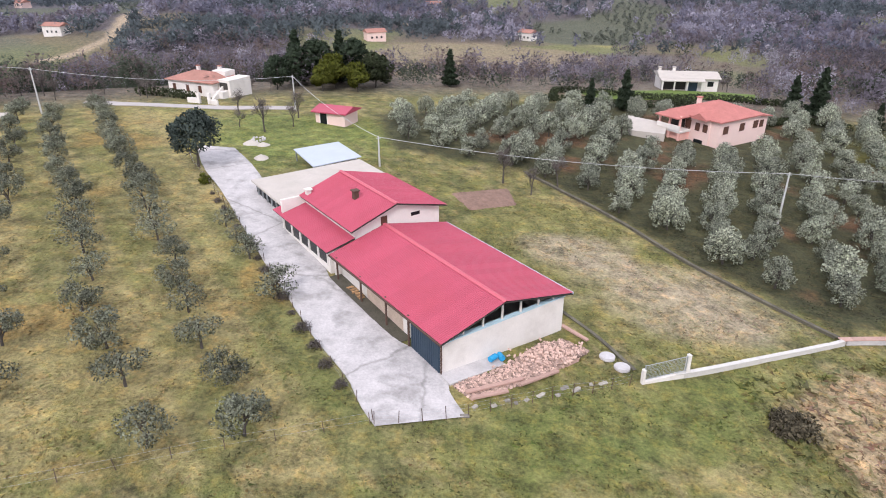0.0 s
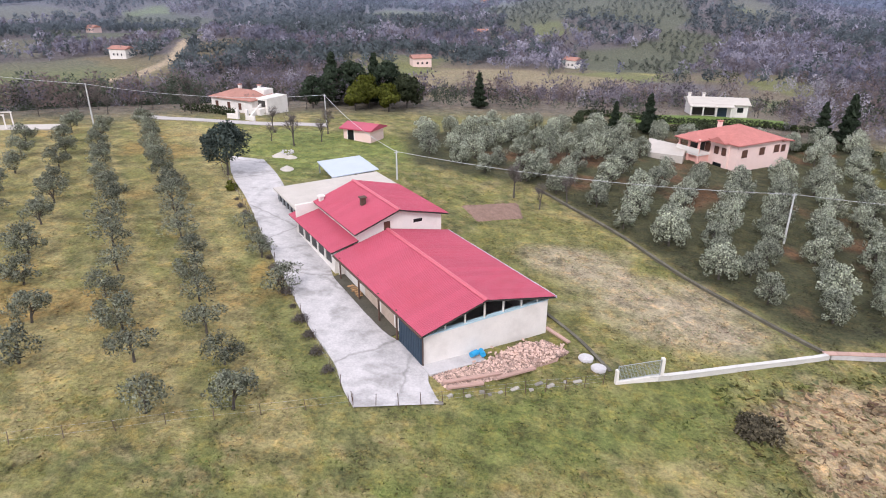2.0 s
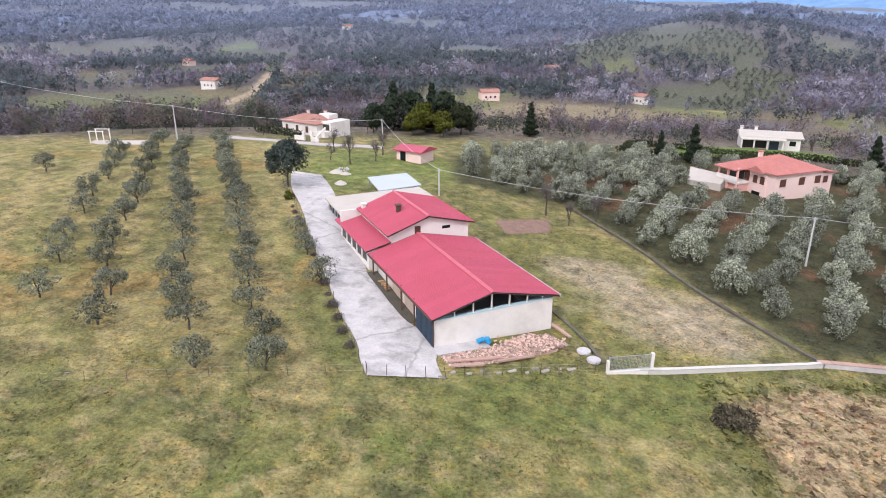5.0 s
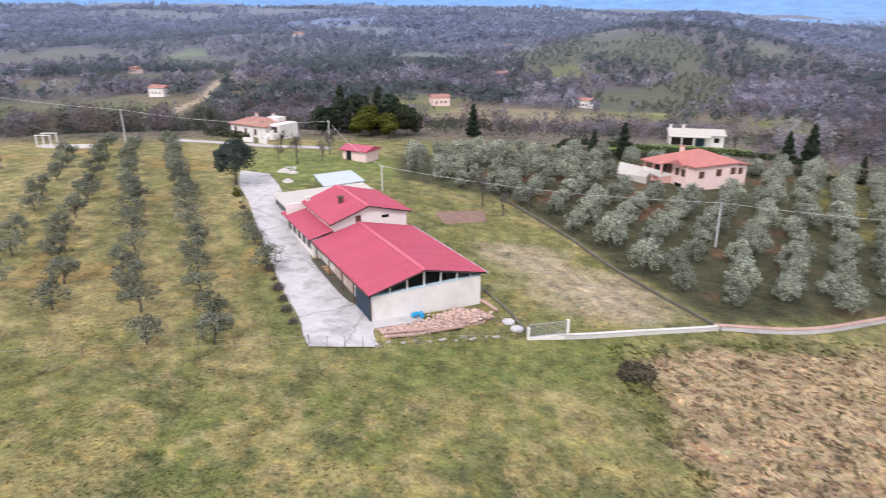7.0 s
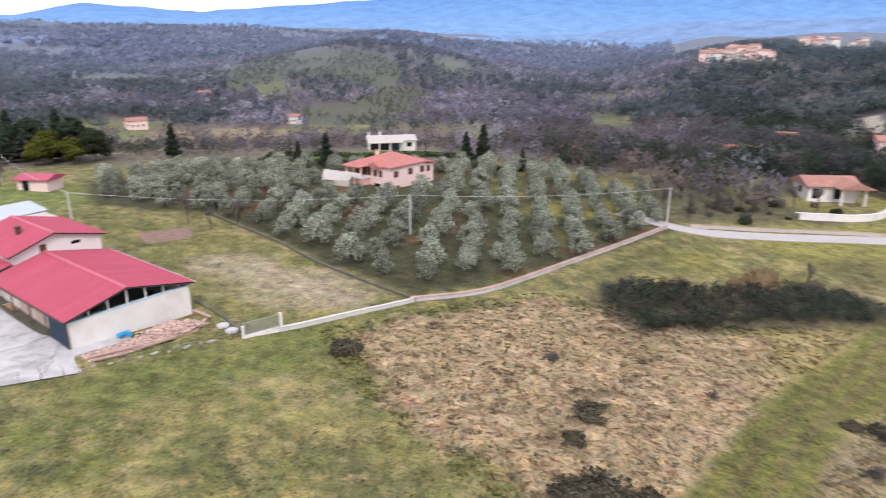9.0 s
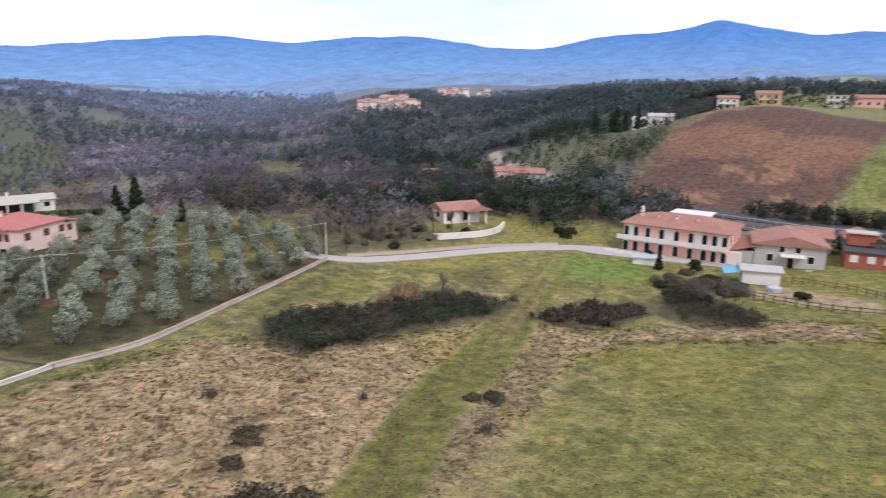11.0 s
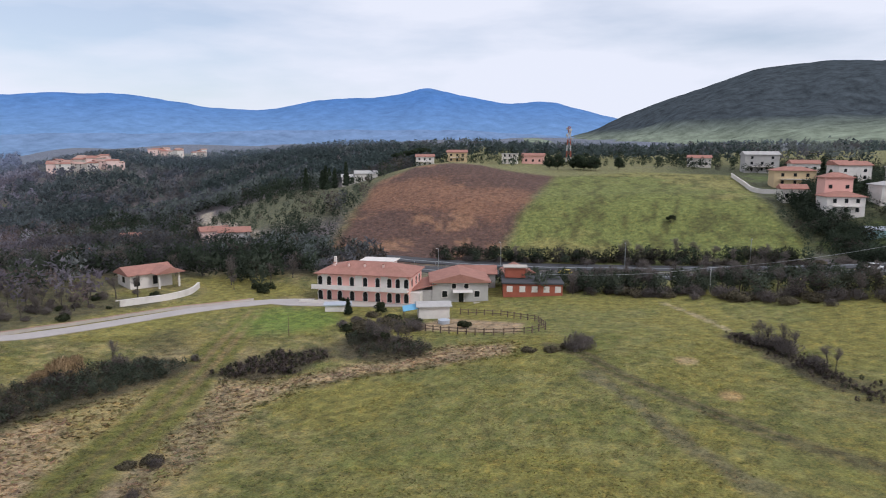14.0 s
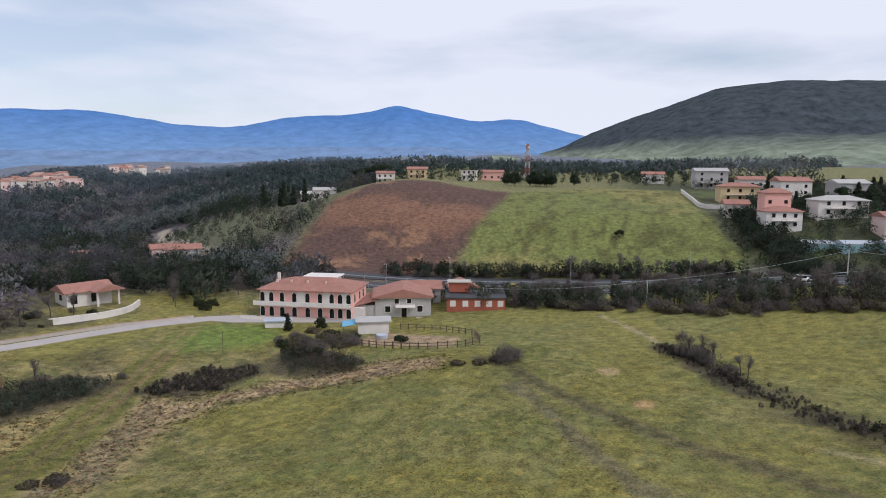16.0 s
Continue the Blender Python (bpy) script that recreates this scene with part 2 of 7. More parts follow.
# Backdrop surface: haze is put into the colour and a glow of it.
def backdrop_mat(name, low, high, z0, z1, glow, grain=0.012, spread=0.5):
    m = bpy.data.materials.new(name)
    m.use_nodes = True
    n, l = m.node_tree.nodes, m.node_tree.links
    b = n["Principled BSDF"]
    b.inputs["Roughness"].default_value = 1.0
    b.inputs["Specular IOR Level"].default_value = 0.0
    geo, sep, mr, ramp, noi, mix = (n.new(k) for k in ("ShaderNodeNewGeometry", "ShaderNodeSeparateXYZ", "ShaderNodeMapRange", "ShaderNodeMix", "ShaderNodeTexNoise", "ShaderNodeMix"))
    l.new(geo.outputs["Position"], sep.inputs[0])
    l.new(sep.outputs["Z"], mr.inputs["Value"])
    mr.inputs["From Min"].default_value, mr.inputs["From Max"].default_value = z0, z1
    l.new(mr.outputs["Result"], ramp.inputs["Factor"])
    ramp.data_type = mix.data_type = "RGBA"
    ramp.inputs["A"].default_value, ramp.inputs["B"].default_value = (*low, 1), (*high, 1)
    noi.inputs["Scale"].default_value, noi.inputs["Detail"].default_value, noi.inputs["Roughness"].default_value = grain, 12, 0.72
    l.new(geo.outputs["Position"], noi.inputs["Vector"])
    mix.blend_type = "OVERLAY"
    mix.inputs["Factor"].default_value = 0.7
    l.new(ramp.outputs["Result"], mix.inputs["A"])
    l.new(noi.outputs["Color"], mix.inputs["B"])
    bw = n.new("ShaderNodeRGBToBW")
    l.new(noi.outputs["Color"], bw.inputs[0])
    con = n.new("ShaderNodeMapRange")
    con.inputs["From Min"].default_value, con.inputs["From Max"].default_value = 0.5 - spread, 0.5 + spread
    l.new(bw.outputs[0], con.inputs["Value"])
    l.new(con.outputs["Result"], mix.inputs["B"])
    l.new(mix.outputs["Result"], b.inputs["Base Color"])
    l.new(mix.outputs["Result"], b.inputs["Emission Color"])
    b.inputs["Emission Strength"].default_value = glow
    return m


# the blue tones and the glow are painted haze
M_FARMOUNT = backdrop_mat("far_mountains_painted_haze", (0.12, 0.20, 0.33), (0.06, 0.135, 0.30), 40, 330, 0.55)
# wooded tones of its own; the glow stands in for haze
M_MOUNT = backdrop_mat("wooded_mountain_haze_glow", (0.16, 0.185, 0.14), (0.046, 0.055, 0.062), 50, 88, 0.35, 0.03, 0.2)
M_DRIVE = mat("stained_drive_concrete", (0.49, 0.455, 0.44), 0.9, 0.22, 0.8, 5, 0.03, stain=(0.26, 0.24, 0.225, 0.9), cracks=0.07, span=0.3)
# ridges: haze mixed into the wood colours, with a glow on top
M_HILL_NEAR = backdrop_mat("winter_woods_painted_haze", (0.12, 0.145, 0.19), (0.125, 0.15, 0.22), -30, 30, 0.35, 0.035, 0.2)
M_HILL_FAR = backdrop_mat("hills_painted_haze", (0.13, 0.195, 0.30), (0.125, 0.185, 0.30), 0, 90, 0.45, 0.02, 0.4)
M_BOUNDARY = mat("weathered_white_wall", (0.56, 0.53, 0.49), 0.9, 0.14, 0.8, 8, 0.02, stain=(0.34, 0.31, 0.27, 0.6))
M_HOLM = mat("grey_green_evergreen_leaves", (0.07, 0.09, 0.075), 0.7, 0.3, 0.6, 4, 0.0, island=0.45, leaf=0.4)
M_TURQ = mat("pale_turquoise_sheet", (0.30, 0.46, 0.48), 0.5, 0.15, 0.8, 6, 0.0)

# ---- shape of the land ----
CX, CY = 20.0, -20.0
AZ = (-60, -30, -10, 10, 30, 45, 60, 75, 90, 105)
RINGS = (212, 260, 340, 480, 700, 1000, 1500, 2500)
LAND = (
    (-8, -20, -28, -28, -24, -12, 8, 55),
    (-8, -22, -30, -30, -25, -12, 8, 60),
    (-7, -20, -29, -31, -26, -14, 5, 58),
    (-8, -20, -28, -30, -20, -8, -8, 40),
    (-10, -18, -26, -30, -24, -20, -30, 0),
    (-12, -16, -20, -20, 0, 18, 18, 30),
    (-9, -3, 3, 8, 14, 22, 25, 40),
    (-9, 4, 14, 20, 24, 27, 30, 60),
    (-7, 9, 16, 20, 24, 28, 35, 70),
    (-4, 9, 13, 18, 24, 32, 45, 80),
)
FAR_HILLS = ((8, 800, 140, 28), (-30, 900, 200, 12), (-8, 1350, 260, 10), (-22, 480, 90, 12), (-45, 700, 160, 14), (69.8, 304, 48, 10), (73, 425, 65, 5))
BUMPS = ((80, 14, 26, -2.2), (122, -22, 26, 2.2))


def smooth(a, b, v):
    s = np.clip((v - a) / (b - a), 0, 1)
    return s * s * (3 - 2 * s)


def fbm(x, y, s, seed=0.0, octaves=4):
    """Smooth random field between about 0 and 1, from lattice noise."""
    out, amp, tot = 0.0, 1.0, 0.0
    for o in range(octaves):
        u, v = x / s + seed * 17.3 + o * 5.7, y / s - seed * 9.1 + o * 3.3
        i, j = np.floor(u), np.floor(v)
        f, g = u - i, v - j
        f, g = f * f * (3 - 2 * f), g * g * (3 - 2 * g)

        def h(a, b):
            q = np.sin(a * 127.1 + b * 311.7 + seed * 74.7) * 43758.5453
            return q - np.floor(q)
        out = out + amp * ((h(i, j) * (1 - f) + h(i + 1, j) * f) * (1 - g) + (h(i, j + 1) * (1 - f) + h(i + 1, j + 1) * f) * g)
        tot += amp
        amp, s = amp * 0.55, s * 0.47
    return out / tot


def near_land(x, y):
    a, b = np.clip(x, -90, 175) / 100, np.clip(y, -90, 150) / 100
    z = -1.21 - 6.8 * a - 0.28 * b - 1.07 * a * a - 2.22 * a * b + 3.81 * b * b + 1.36 * a ** 3 + 3.08 * a * b * b - 2.43 * b ** 3
    for bx, by, s, h in BUMPS:
        z = z + h * np.exp(-((x - bx) ** 2 + (y - by) ** 2) / (s * s))
    return z


def land(x, y):
    """Height of the ground at plan places (numpy arrays or numbers)."""
    x, y = np.asarray(x, float), np.asarray(y, float)
    r = np.hypot(x - CX, y - CY)
    az = np.clip(np.degrees(np.arctan2(x - CX, y - CY)), AZ[0], AZ[-1])
    table = np.array(LAND, float)
    k = np.clip(np.searchsorted(AZ, az) - 1, 0, len(AZ) - 2)
    f = (az - np.take(AZ, k)) / (np.take(AZ, k + 1) - np.take(AZ, k))
    f = f * f * (3 - 2 * f)
    lr, lo = np.log(np.clip(r, RINGS[0], RINGS[-1])), np.log(np.array(RINGS, float))
    m = np.clip(np.searchsorted(lo, lr) - 1, 0, len(RINGS) - 2)
    g = (lr - lo[m]) / (lo[m + 1] - lo[m])
    g = g * g * (3 - 2 * g) * 0.5 + g * 0.5
    far = (table[k, m] * (1 - f) + table[k + 1, m] * f) * (1 - g) + (table[k, m + 1] * (1 - f) + table[k + 1, m + 1] * f) * g
    roll = np.sin(x * 0.011 + 1.3 * np.sin(y * 0.006)) * np.sin(y * 0.009 + 0.8 * np.sin(x * 0.007))
    far = far + roll * np.clip((r - 260) * 0.02, 0, 9)
    for a, q, w, h in FAR_HILLS:
        hx, hy = CX + q * math.sin(math.radians(a)), CY + q * math.cos(math.radians(a))
        far = far + h * np.exp(-((x - hx) ** 2 + (y - hy) ** 2) / (w * w))
    s = smooth(168, 212, r)
    return near_land(x, y) * (1 - s) + far * s + (fbm(x, y, 11, 51, 2) - 0.5) * 0.4 * smooth(-6, 6, np.hypot(x + 8, y - 52) - 22)

# ---- building tools ----


def thing(name, label, category, m=None, group="", kind=""):
    ob = new(name)
    ob.empty_display_size = 0.3
    ob.matrix_world = m or Matrix()
    return tagged(ob, label, category, group, kind)


def part(name, bm, material, parent=None, label=""):
    me = bpy.data.meshes.new(name)
    bm.to_mesh(me)
    bm.free()
    me.materials.append(material)
    ob = new(name, me)
    ob.parent = parent
    return tagged(ob, label)


def mesh_part(name, me, parent, m=None, label=""):
    ob = new(name, me)
    ob.parent = parent
    if m:
        ob.matrix_basis = m
    return tagged(ob, label)


def raw_mesh(name, verts, faces, material, smooth_shade=False):
    me = bpy.data.meshes.new(name)
    me.from_pydata([tuple(v) for v in verts], [], faces)
    me.materials.append(material)
    if smooth_shade:
        me.polygons.foreach_set("use_smooth", [True] * len(me.polygons))
    return me


def box(x0, x1, y0, y1, z0, z1, bm=None, bevel=0.0):
    bm = bm or bmesh.new()
    r = bmesh.ops.create_cube(bm, size=1, matrix=Matrix.Translation(((x0 + x1) / 2, (y0 + y1) / 2, (z0 + z1) / 2)) @ Matrix.Diagonal((abs(x1 - x0), abs(y1 - y0), abs(z1 - z0), 1)))
    if bevel:
        edges = {e for v in r["verts"] for e in v.link_edges}
        bmesh.ops.bevel(bm, geom=list(edges), offset=bevel, segments=1, affect="EDGES")
    return bm


def slab(points, thick, bm=None):
    """A plate of that thickness below the polygon of points."""
    bm = bm or bmesh.new()
    top = [bm.verts.new(p) for p in points]
    low = [bm.verts.new((p[0], p[1], p[2] - thick)) for p in points]
    bm.faces.new(top)
    bm.faces.new(low[::-1])
    for i in range(len(top)):
        j = (i + 1) % len(top)
        bm.faces.new((top[i], low[i], low[j], top[j]))
    bmesh.ops.recalc_face_normals(bm, faces=bm.faces)
    return bm


def rod(a, b, ra, rb=None, sides=6, bm=None):
    bm = bm or bmesh.new()
    a, b = Vector(a), Vector(b)
    q = (b - a).to_track_quat("Z", "Y").to_matrix().to_4x4()
    bmesh.ops.create_cone(bm, cap_ends=True, segments=sides, radius1=ra, radius2=ra if rb is None else rb, depth=(b - a).length, matrix=Matrix.Translation((a + b) / 2) @ q)
    return bm


def at_ground(x, y, rz=0, dz=0.0):
    return pose(x, y, float(land(x, y)) + dz, 0, 0, rz)


def along(points, step):
    """Places every step along a line through the points, with the heading."""
    pts = [Vector(p) for p in points]
    out, carry = [], 0.0
    for a, b in zip(pts, pts[1:]):
        n = (b - a).length
        d = carry
        while d < n:
            out.append((a + (b - a) * d / n, math.atan2(b.y - a.y, b.x - a.x)))
            d += step
        carry = d - n
    return out


def smooth_line(points, step=2.0):
    """A curve through plan points (Catmull-Rom), as plan points about step apart."""
    p = [Vector(q) for q in points]
    p = [2 * p[0] - p[1]] + p + [2 * p[-1] - p[-2]]
    out = []
    for i in range(1, len(p) - 2):
        n = max(2, int((p[i + 1] - p[i]).length / step))
        for k in range(n):
            t = k / n
            out.append(0.5 * (2 * p[i] + (p[i + 1] - p[i - 1]) * t + (2 * p[i - 1] - 5 * p[i] + 4 * p[i + 1] - p[i + 2]) * t * t + (3 * p[i] - p[i - 1] - 3 * p[i + 1] + p[i + 2]) * t ** 3))
    out.append(p[-2])
    return out


def ribbon(name, points, width, material, lift=0.06, thick=0.25, cross=3):
    """A road or path that lies on the land."""
    line = smooth_line(points, 2.0)
    verts, faces = [], []
    m = cross + 3
    for i, p in enumerate(line):
        d = (line[min(i + 1, len(line) - 1)] - line[max(i - 1, 0)]).normalized()
        nrm = Vector((-d.y, d.x))
        w = width[0] + (width[1] - width[0]) * i / (len(line) - 1) if isinstance(width, tuple) else width
        for k in range(cross + 1):
            q = p + nrm * w * (k / cross - 0.5)
            verts.append((q.x, q.y, float(land(q.x, q.y)) + lift))
        for s in (0.5, -0.5):
            q = p + nrm * w * s
            verts.append((q.x, q.y, float(land(q.x, q.y)) - thick))
    for i in range(len(line) - 1):
        a, b = i * m, (i + 1) * m
        for k in range(cross):
            faces.append((a + k, b + k, b + k + 1, a + k + 1))
        faces.append((a + cross, b + cross, b + cross + 1, a + cross + 1))
        faces.append((a, a + cross + 2, b + cross + 2, b))
    return new(name, raw_mesh(name, verts, faces, material, False))

# ---- ground ----
GRASS, LUSH, STRAW, EARTH = (0.174, 0.167, 0.055), (0.127, 0.152, 0.038), (0.305, 0.252, 0.112), (0.20, 0.15, 0.10)
TAN, WOODFLOOR, PLOUGH, MEADOW = (0.44, 0.32, 0.195), (0.125, 0.11, 0.115), (0.115, 0.068, 0.054), (0.178, 0.185, 0.05)


def inside(poly, x, y):
    """How deep places lie inside a polygon, in metres (negative: outside)."""
    poly = np.array(poly, float)
    d = np.full(np.shape(x), 1e9)
    c = np.zeros(np.shape(x), bool)
    for (ax, ay), (bx, by) in zip(poly, np.roll(poly, -1, 0)):
        ux, uy = bx - ax, by - ay
        t = np.clip(((x - ax) * ux + (y - ay) * uy) / (ux * ux + uy * uy), 0, 1)
        d = np.minimum(d, np.hypot(x - ax - t * ux, y - ay - t * uy))
        cross = ((ay > y) != (by > y)) & (x < ux * (y - ay) / (uy if abs(uy) > 1e-9 else 1e-9) + ax)
        c ^= cross
    return np.where(c, d, -d)


def near_line(pts, x, y):
    d = np.full(np.shape(x), 1e9)
    for (ax, ay), (bx, by) in zip(pts, pts[1:]):
        ux, uy = bx - ax, by - ay
        t = np.clip(((x - ax) * ux + (y - ay) * uy) / (ux * ux + uy * uy), 0, 1)
        d = np.minimum(d, np.hypot(x - ax - t * ux, y - ay - t * uy))
    return d


TAN_FIELD = ((24, 39.2), (27, 25.6), (29.4, 19.1), (32.1, 11), (33, 0), (36, -3), (41, 5), (49, 12), (60, 19), (77.5, 28), (86.6, 31.8), (69.5, 34.5), (57, 42), (51.2, 46.4), (41, 43.9), (26.8, 39.1))
TAN_EAST = ((48.6, 4), (60.7, 8), (70, 11), (81, 15), (89.5, 16.5), (97, 13.5), (103, 8), (108.7, -2.2), (115.3, -13.8), (122.4, -11.3), (120, -2), (114.2, 4.6), (106.3, 12.5), (97, 20.9), (94, 27.7), (84, 21.9), (70, 15.5), (58, 14), (48, 8.5))
PLOUGHED = ((197, 76), (222, 83), (250, 92), (289, 97), (308, 90), (322, 60), (320, 24), (269, 22.5), (216, 22.5), (203, 30), (196, 50))
GREEN_HILL = ((216.5, 22), (269, 22), (320, 23), (345, -10), (338, -50), (293, -56.5), (280, -58.5), (259, -62.5), (237, -67.5), (219, -66), (200, -60), (204, -15))
ORCHARD = ((35, 47.5), (60, 56.5), (88, 70), (98, 82), (88, 118), (60, 142), (20, 130), (-12, 112), (-8, 92), (11, 85), (18, 74), (25, 61.5))
YARD_GRASS = ((9, 47), (33, 47), (24, 61), (17.5, 73), (8, 78), (0, 64))
BARE_YARD = ((7, 62), (11, 68), (19, 64), (26.5, 56), (30.5, 49), (26, 46.5), (20, 47), (15.5, 50))
TRACK = ((132.1, 48.5), (115.8, 40.8), (102.3, 34.5), (91.9, 29.8), (81.9, 25.5), (68.3, 20), (55.4, 13), (44, 5), (36, -6))
FARM_LANE = ((122, -17), (116.8, -23.9), (109.8, -29.2), (106, -33.7), (98.9, -41.6), (93.2, -47.9), (89.7, -53.2), (86.1, -57.6), (82.3, -61.3), (74, -68))
ROUGH_BANK = ((109, -26), (101.8, -31.5), (95.1, -35.4), (89.1, -39.3), (83.9, -42.6), (78, -47))
STONE_ROWS = (((163, -33.1), (153, -39), (138.5, -44.6)), ((97.5, -61.6), (93.7, -63.9), (86, -69)))
FOOTPATH = ((96.2, 15.2), (103.2, 8.4), (107.4, 1), (109, -3))
# lines of bramble and scrub in the eastern fields
THICKETS = ((57.7, 46), (59, 36.6), (71.9, 36.9), (81.7, 34.9), (97.3, 34.3), (95.6, 42.9), (85.7, 44.4), (76.9, 46.4), (64.7, 48.7)), ((95.5, 29.1), (100.8, 28.5), (108.4, 26), (112.7, 20.1), (110, 17.7), (102.2, 18.9), (98.4, 22.2)), ((112.6, 15.6), (120.1, 19.3), (123.7, 14.4), (119.1, 2.9), (114.3, 2.6), (110.6, 11))
HEDGEROW = ((134.6, -45.2), (125.8, -50.7), (115, -55.3), (106.2, -60.8), (99.3, -65.1), (96.1, -67.8), (88, -73.5))
OLIVE_HILLS = ((-285, 510, 72), (100, 650, 95), (110, 480, 58), (-315, 650, 62), (30, 740, 70), (150, 560, 50), (-120, 700, 60))
DARK_COPSE = ((36, 613), (78, 640), (140, 597), (136, 556), (83, 544), (39, 548))
HILL_PATH = ((-203, 338), (-192, 350), (-187, 383), (-227, 507), (-280, 668))
# small fields between the far woods: colour and outline
FAR_FIELDS = (((0.29, 0.26, 0.10), ((93, 450), (121, 478), (122, 437), (99, 406))), ((0.17, 0.21, 0.075), ((-378, 677), (-357, 726), (-329, 680), (-347, 652))), ((0.24, 0.19, 0.125), ((-57, 337), (-31, 410), (22, 425), (80, 394), (91, 342), (31, 190), (0, 165), (-19, 165))), ((0.20, 0.21, 0.10), ((365, 338), (390, 336), (377, 318), (351, 318))))


def cover(x, y):
    """Colour of what grows or lies on the ground, tinted as haze far out, and how densely the woods stand there."""
    r = np.hypot(x - CX, y - CY)
    az = np.degrees(np.arctan2(x - CX, y - CY))
    n1, n2, n3 = fbm(x, y, 22, 1), fbm(x, y, 5, 2), fbm(x, y, 1.7, 3, 3)
    col = np.empty((len(x), 3))
    col[:] = GRASS

    def lay(color, amount):
        a = np.clip(amount, 0, 1)[:, None]
        col[:] = col * (1 - a) + np.array(color) * a
    lay(STRAW, smooth(0.5, 0.75, n1 * 0.6 + n2 * 0.4) * 0.75)
    lay(LUSH, smooth(0.5, 0.72, fbm(x, y, 17, 5) * 0.6 + n2 * 0.4) * 0.8)
    lay(EARTH, smooth(0.56, 0.74, n3 * 0.5 + n2 * 0.3 + n1 * 0.2) * 0.45)
    lay((0.105, 0.108, 0.045), smooth(0.48, 0.64, fbm(x, y, 2.6, 91, 4)) * 0.65)
    lay((0.30, 0.25, 0.10), smooth(0.5, 0.64, fbm(x, y, 3.4, 92, 4)) * 0.7)
    lay((0.33, 0.26, 0.13), smooth(0.6, 0.7, fbm(x, y, 1.1, 93, 3)) * 0.5)
    lay((0.115, 0.13, 0.038), smooth(4.5, 1.5, near_line(((-4.4, 33.2), (-9.8, 42.4), (-16.5, 54.1), (-25.5, 70.9), (-32.8, 84.4)), x, y) + (n2 - 0.5) * 4) * 0.75)
    # olive meadow: yellowed strips between the rows
    lane = (x + 27) * 0.81 + (y - 43) * 0.52
    meadow = smooth(2, -6, x + (y - 30) * 0.52) * smooth(26, 31, y) * smooth(112, 100, y)
    lay(STRAW, meadow * (0.3 + 0.6 * smooth(-0.2, 0.5, np.sin(lane * 0.95))) * smooth(0.25, 0.55, n2 * 0.5 + n1 * 0.5))
    lay((0.30, 0.20, 0.07), meadow * smooth(0.62, 0.72, fbm(x, y, 9, 8)) * 0.6)
    lay((0.15, 0.19, 0.045), smooth(19, 10, np.hypot(x + 23, y - 97) + (n2 - 0.5) * 8) * 0.7)
    # bank in front of the farmyard
    strip = np.abs((y - 31.5) - (x - 4) * 0.36)
    lay(LUSH, smooth(7, 2, strip) * smooth(-2, 6, x) * smooth(34, 20, x) * 0.65)
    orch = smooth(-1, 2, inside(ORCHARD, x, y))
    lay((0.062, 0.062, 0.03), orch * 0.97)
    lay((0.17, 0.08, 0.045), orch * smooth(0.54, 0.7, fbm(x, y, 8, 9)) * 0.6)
    lay((0.17, 0.165, 0.05), smooth(-1, 2, inside(YARD_GRASS, x, y)) * 0.6)
    lay((0.40, 0.32, 0.23), smooth(-2, 3, inside(BARE_YARD, x, y) + (n2 - 0.5) * 8) * (0.45 + 0.5 * n3))
    # dry fields
    t1 = smooth(-1.5, 2.0, inside(TAN_FIELD, x, y) + (n2 - 0.5) * 7)
    lay(TAN, t1 * (0.55 + 0.45 * n2))
    lay((0.17, 0.12, 0.07), t1 * smooth(0.58, 0.75, fbm(x, y, 3.2, 14)) * 0.7)
    t2 = smooth(-2, 3, inside(TAN_EAST, x, y) + (n2 - 0.5) * 5)
    lay(TAN, t2 * (0.55 + 0.45 * n2) * smooth(78, 98, x))
    lay((0.20, 0.16, 0.10), t2 * smooth(98, 78, x) * (0.5 + 0.5 * n2))
    lay((0.14, 0.11, 0.075), t2 * smooth(0.54, 0.7, fbm(x, y, 3.0, 15)) * 0.5)
    big = smooth(60, 70, x) * smooth(-90, -70, y)
    lay(MEADOW, smooth(20, -10, y - (x - 70) * 0.1) * smooth(30, 60, x) * 0.55 * (1 - t2))
    lay((0.22, 0.198, 0.052), smooth(0.42, 0.62, fbm(x, y, 14, 21)) * big * 0.85 * (1 - t2) * smooth(200, 160, x))
    tr = near_line(TRACK, x, y)
    lay(TAN, smooth(13, 9, tr + (n2 - 0.5) * 5) * smooth(118, 100, x) * 0.3)
    lay((0.155, 0.152, 0.04), smooth(4.4, 2.6, tr + (n2 - 0.5) * 2))
    lay((0.24, 0.18, 0.085), smooth(0.9, 0.3, np.abs(tr - 1.1)) * smooth(60, 100, x) * 0.9)
    lay((0.14, 0.11, 0.05), smooth(0.8, 0.25, np.abs(tr - 1.1)) * smooth(100, 60, x) * 0.6)
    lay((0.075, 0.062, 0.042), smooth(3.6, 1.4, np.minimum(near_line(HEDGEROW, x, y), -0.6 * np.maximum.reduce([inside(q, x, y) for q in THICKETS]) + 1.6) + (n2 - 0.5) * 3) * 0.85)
    lay((0.16, 0.14, 0.085), smooth(2.0, 0.5, near_line(ROUGH_BANK, x, y) + (n2 - 0.5) * 3) * 0.7)
    for q in STONE_ROWS:
        lay((0.40, 0.33, 0.21), smooth(1.0, 0.3, near_line(q, x, y) + (n3 - 0.5) * 2) * 0.7)
    lay((0.10, 0.085, 0.04), smooth(0.9, 0.3, near_line(FOOTPATH, x, y)) * 0.7)
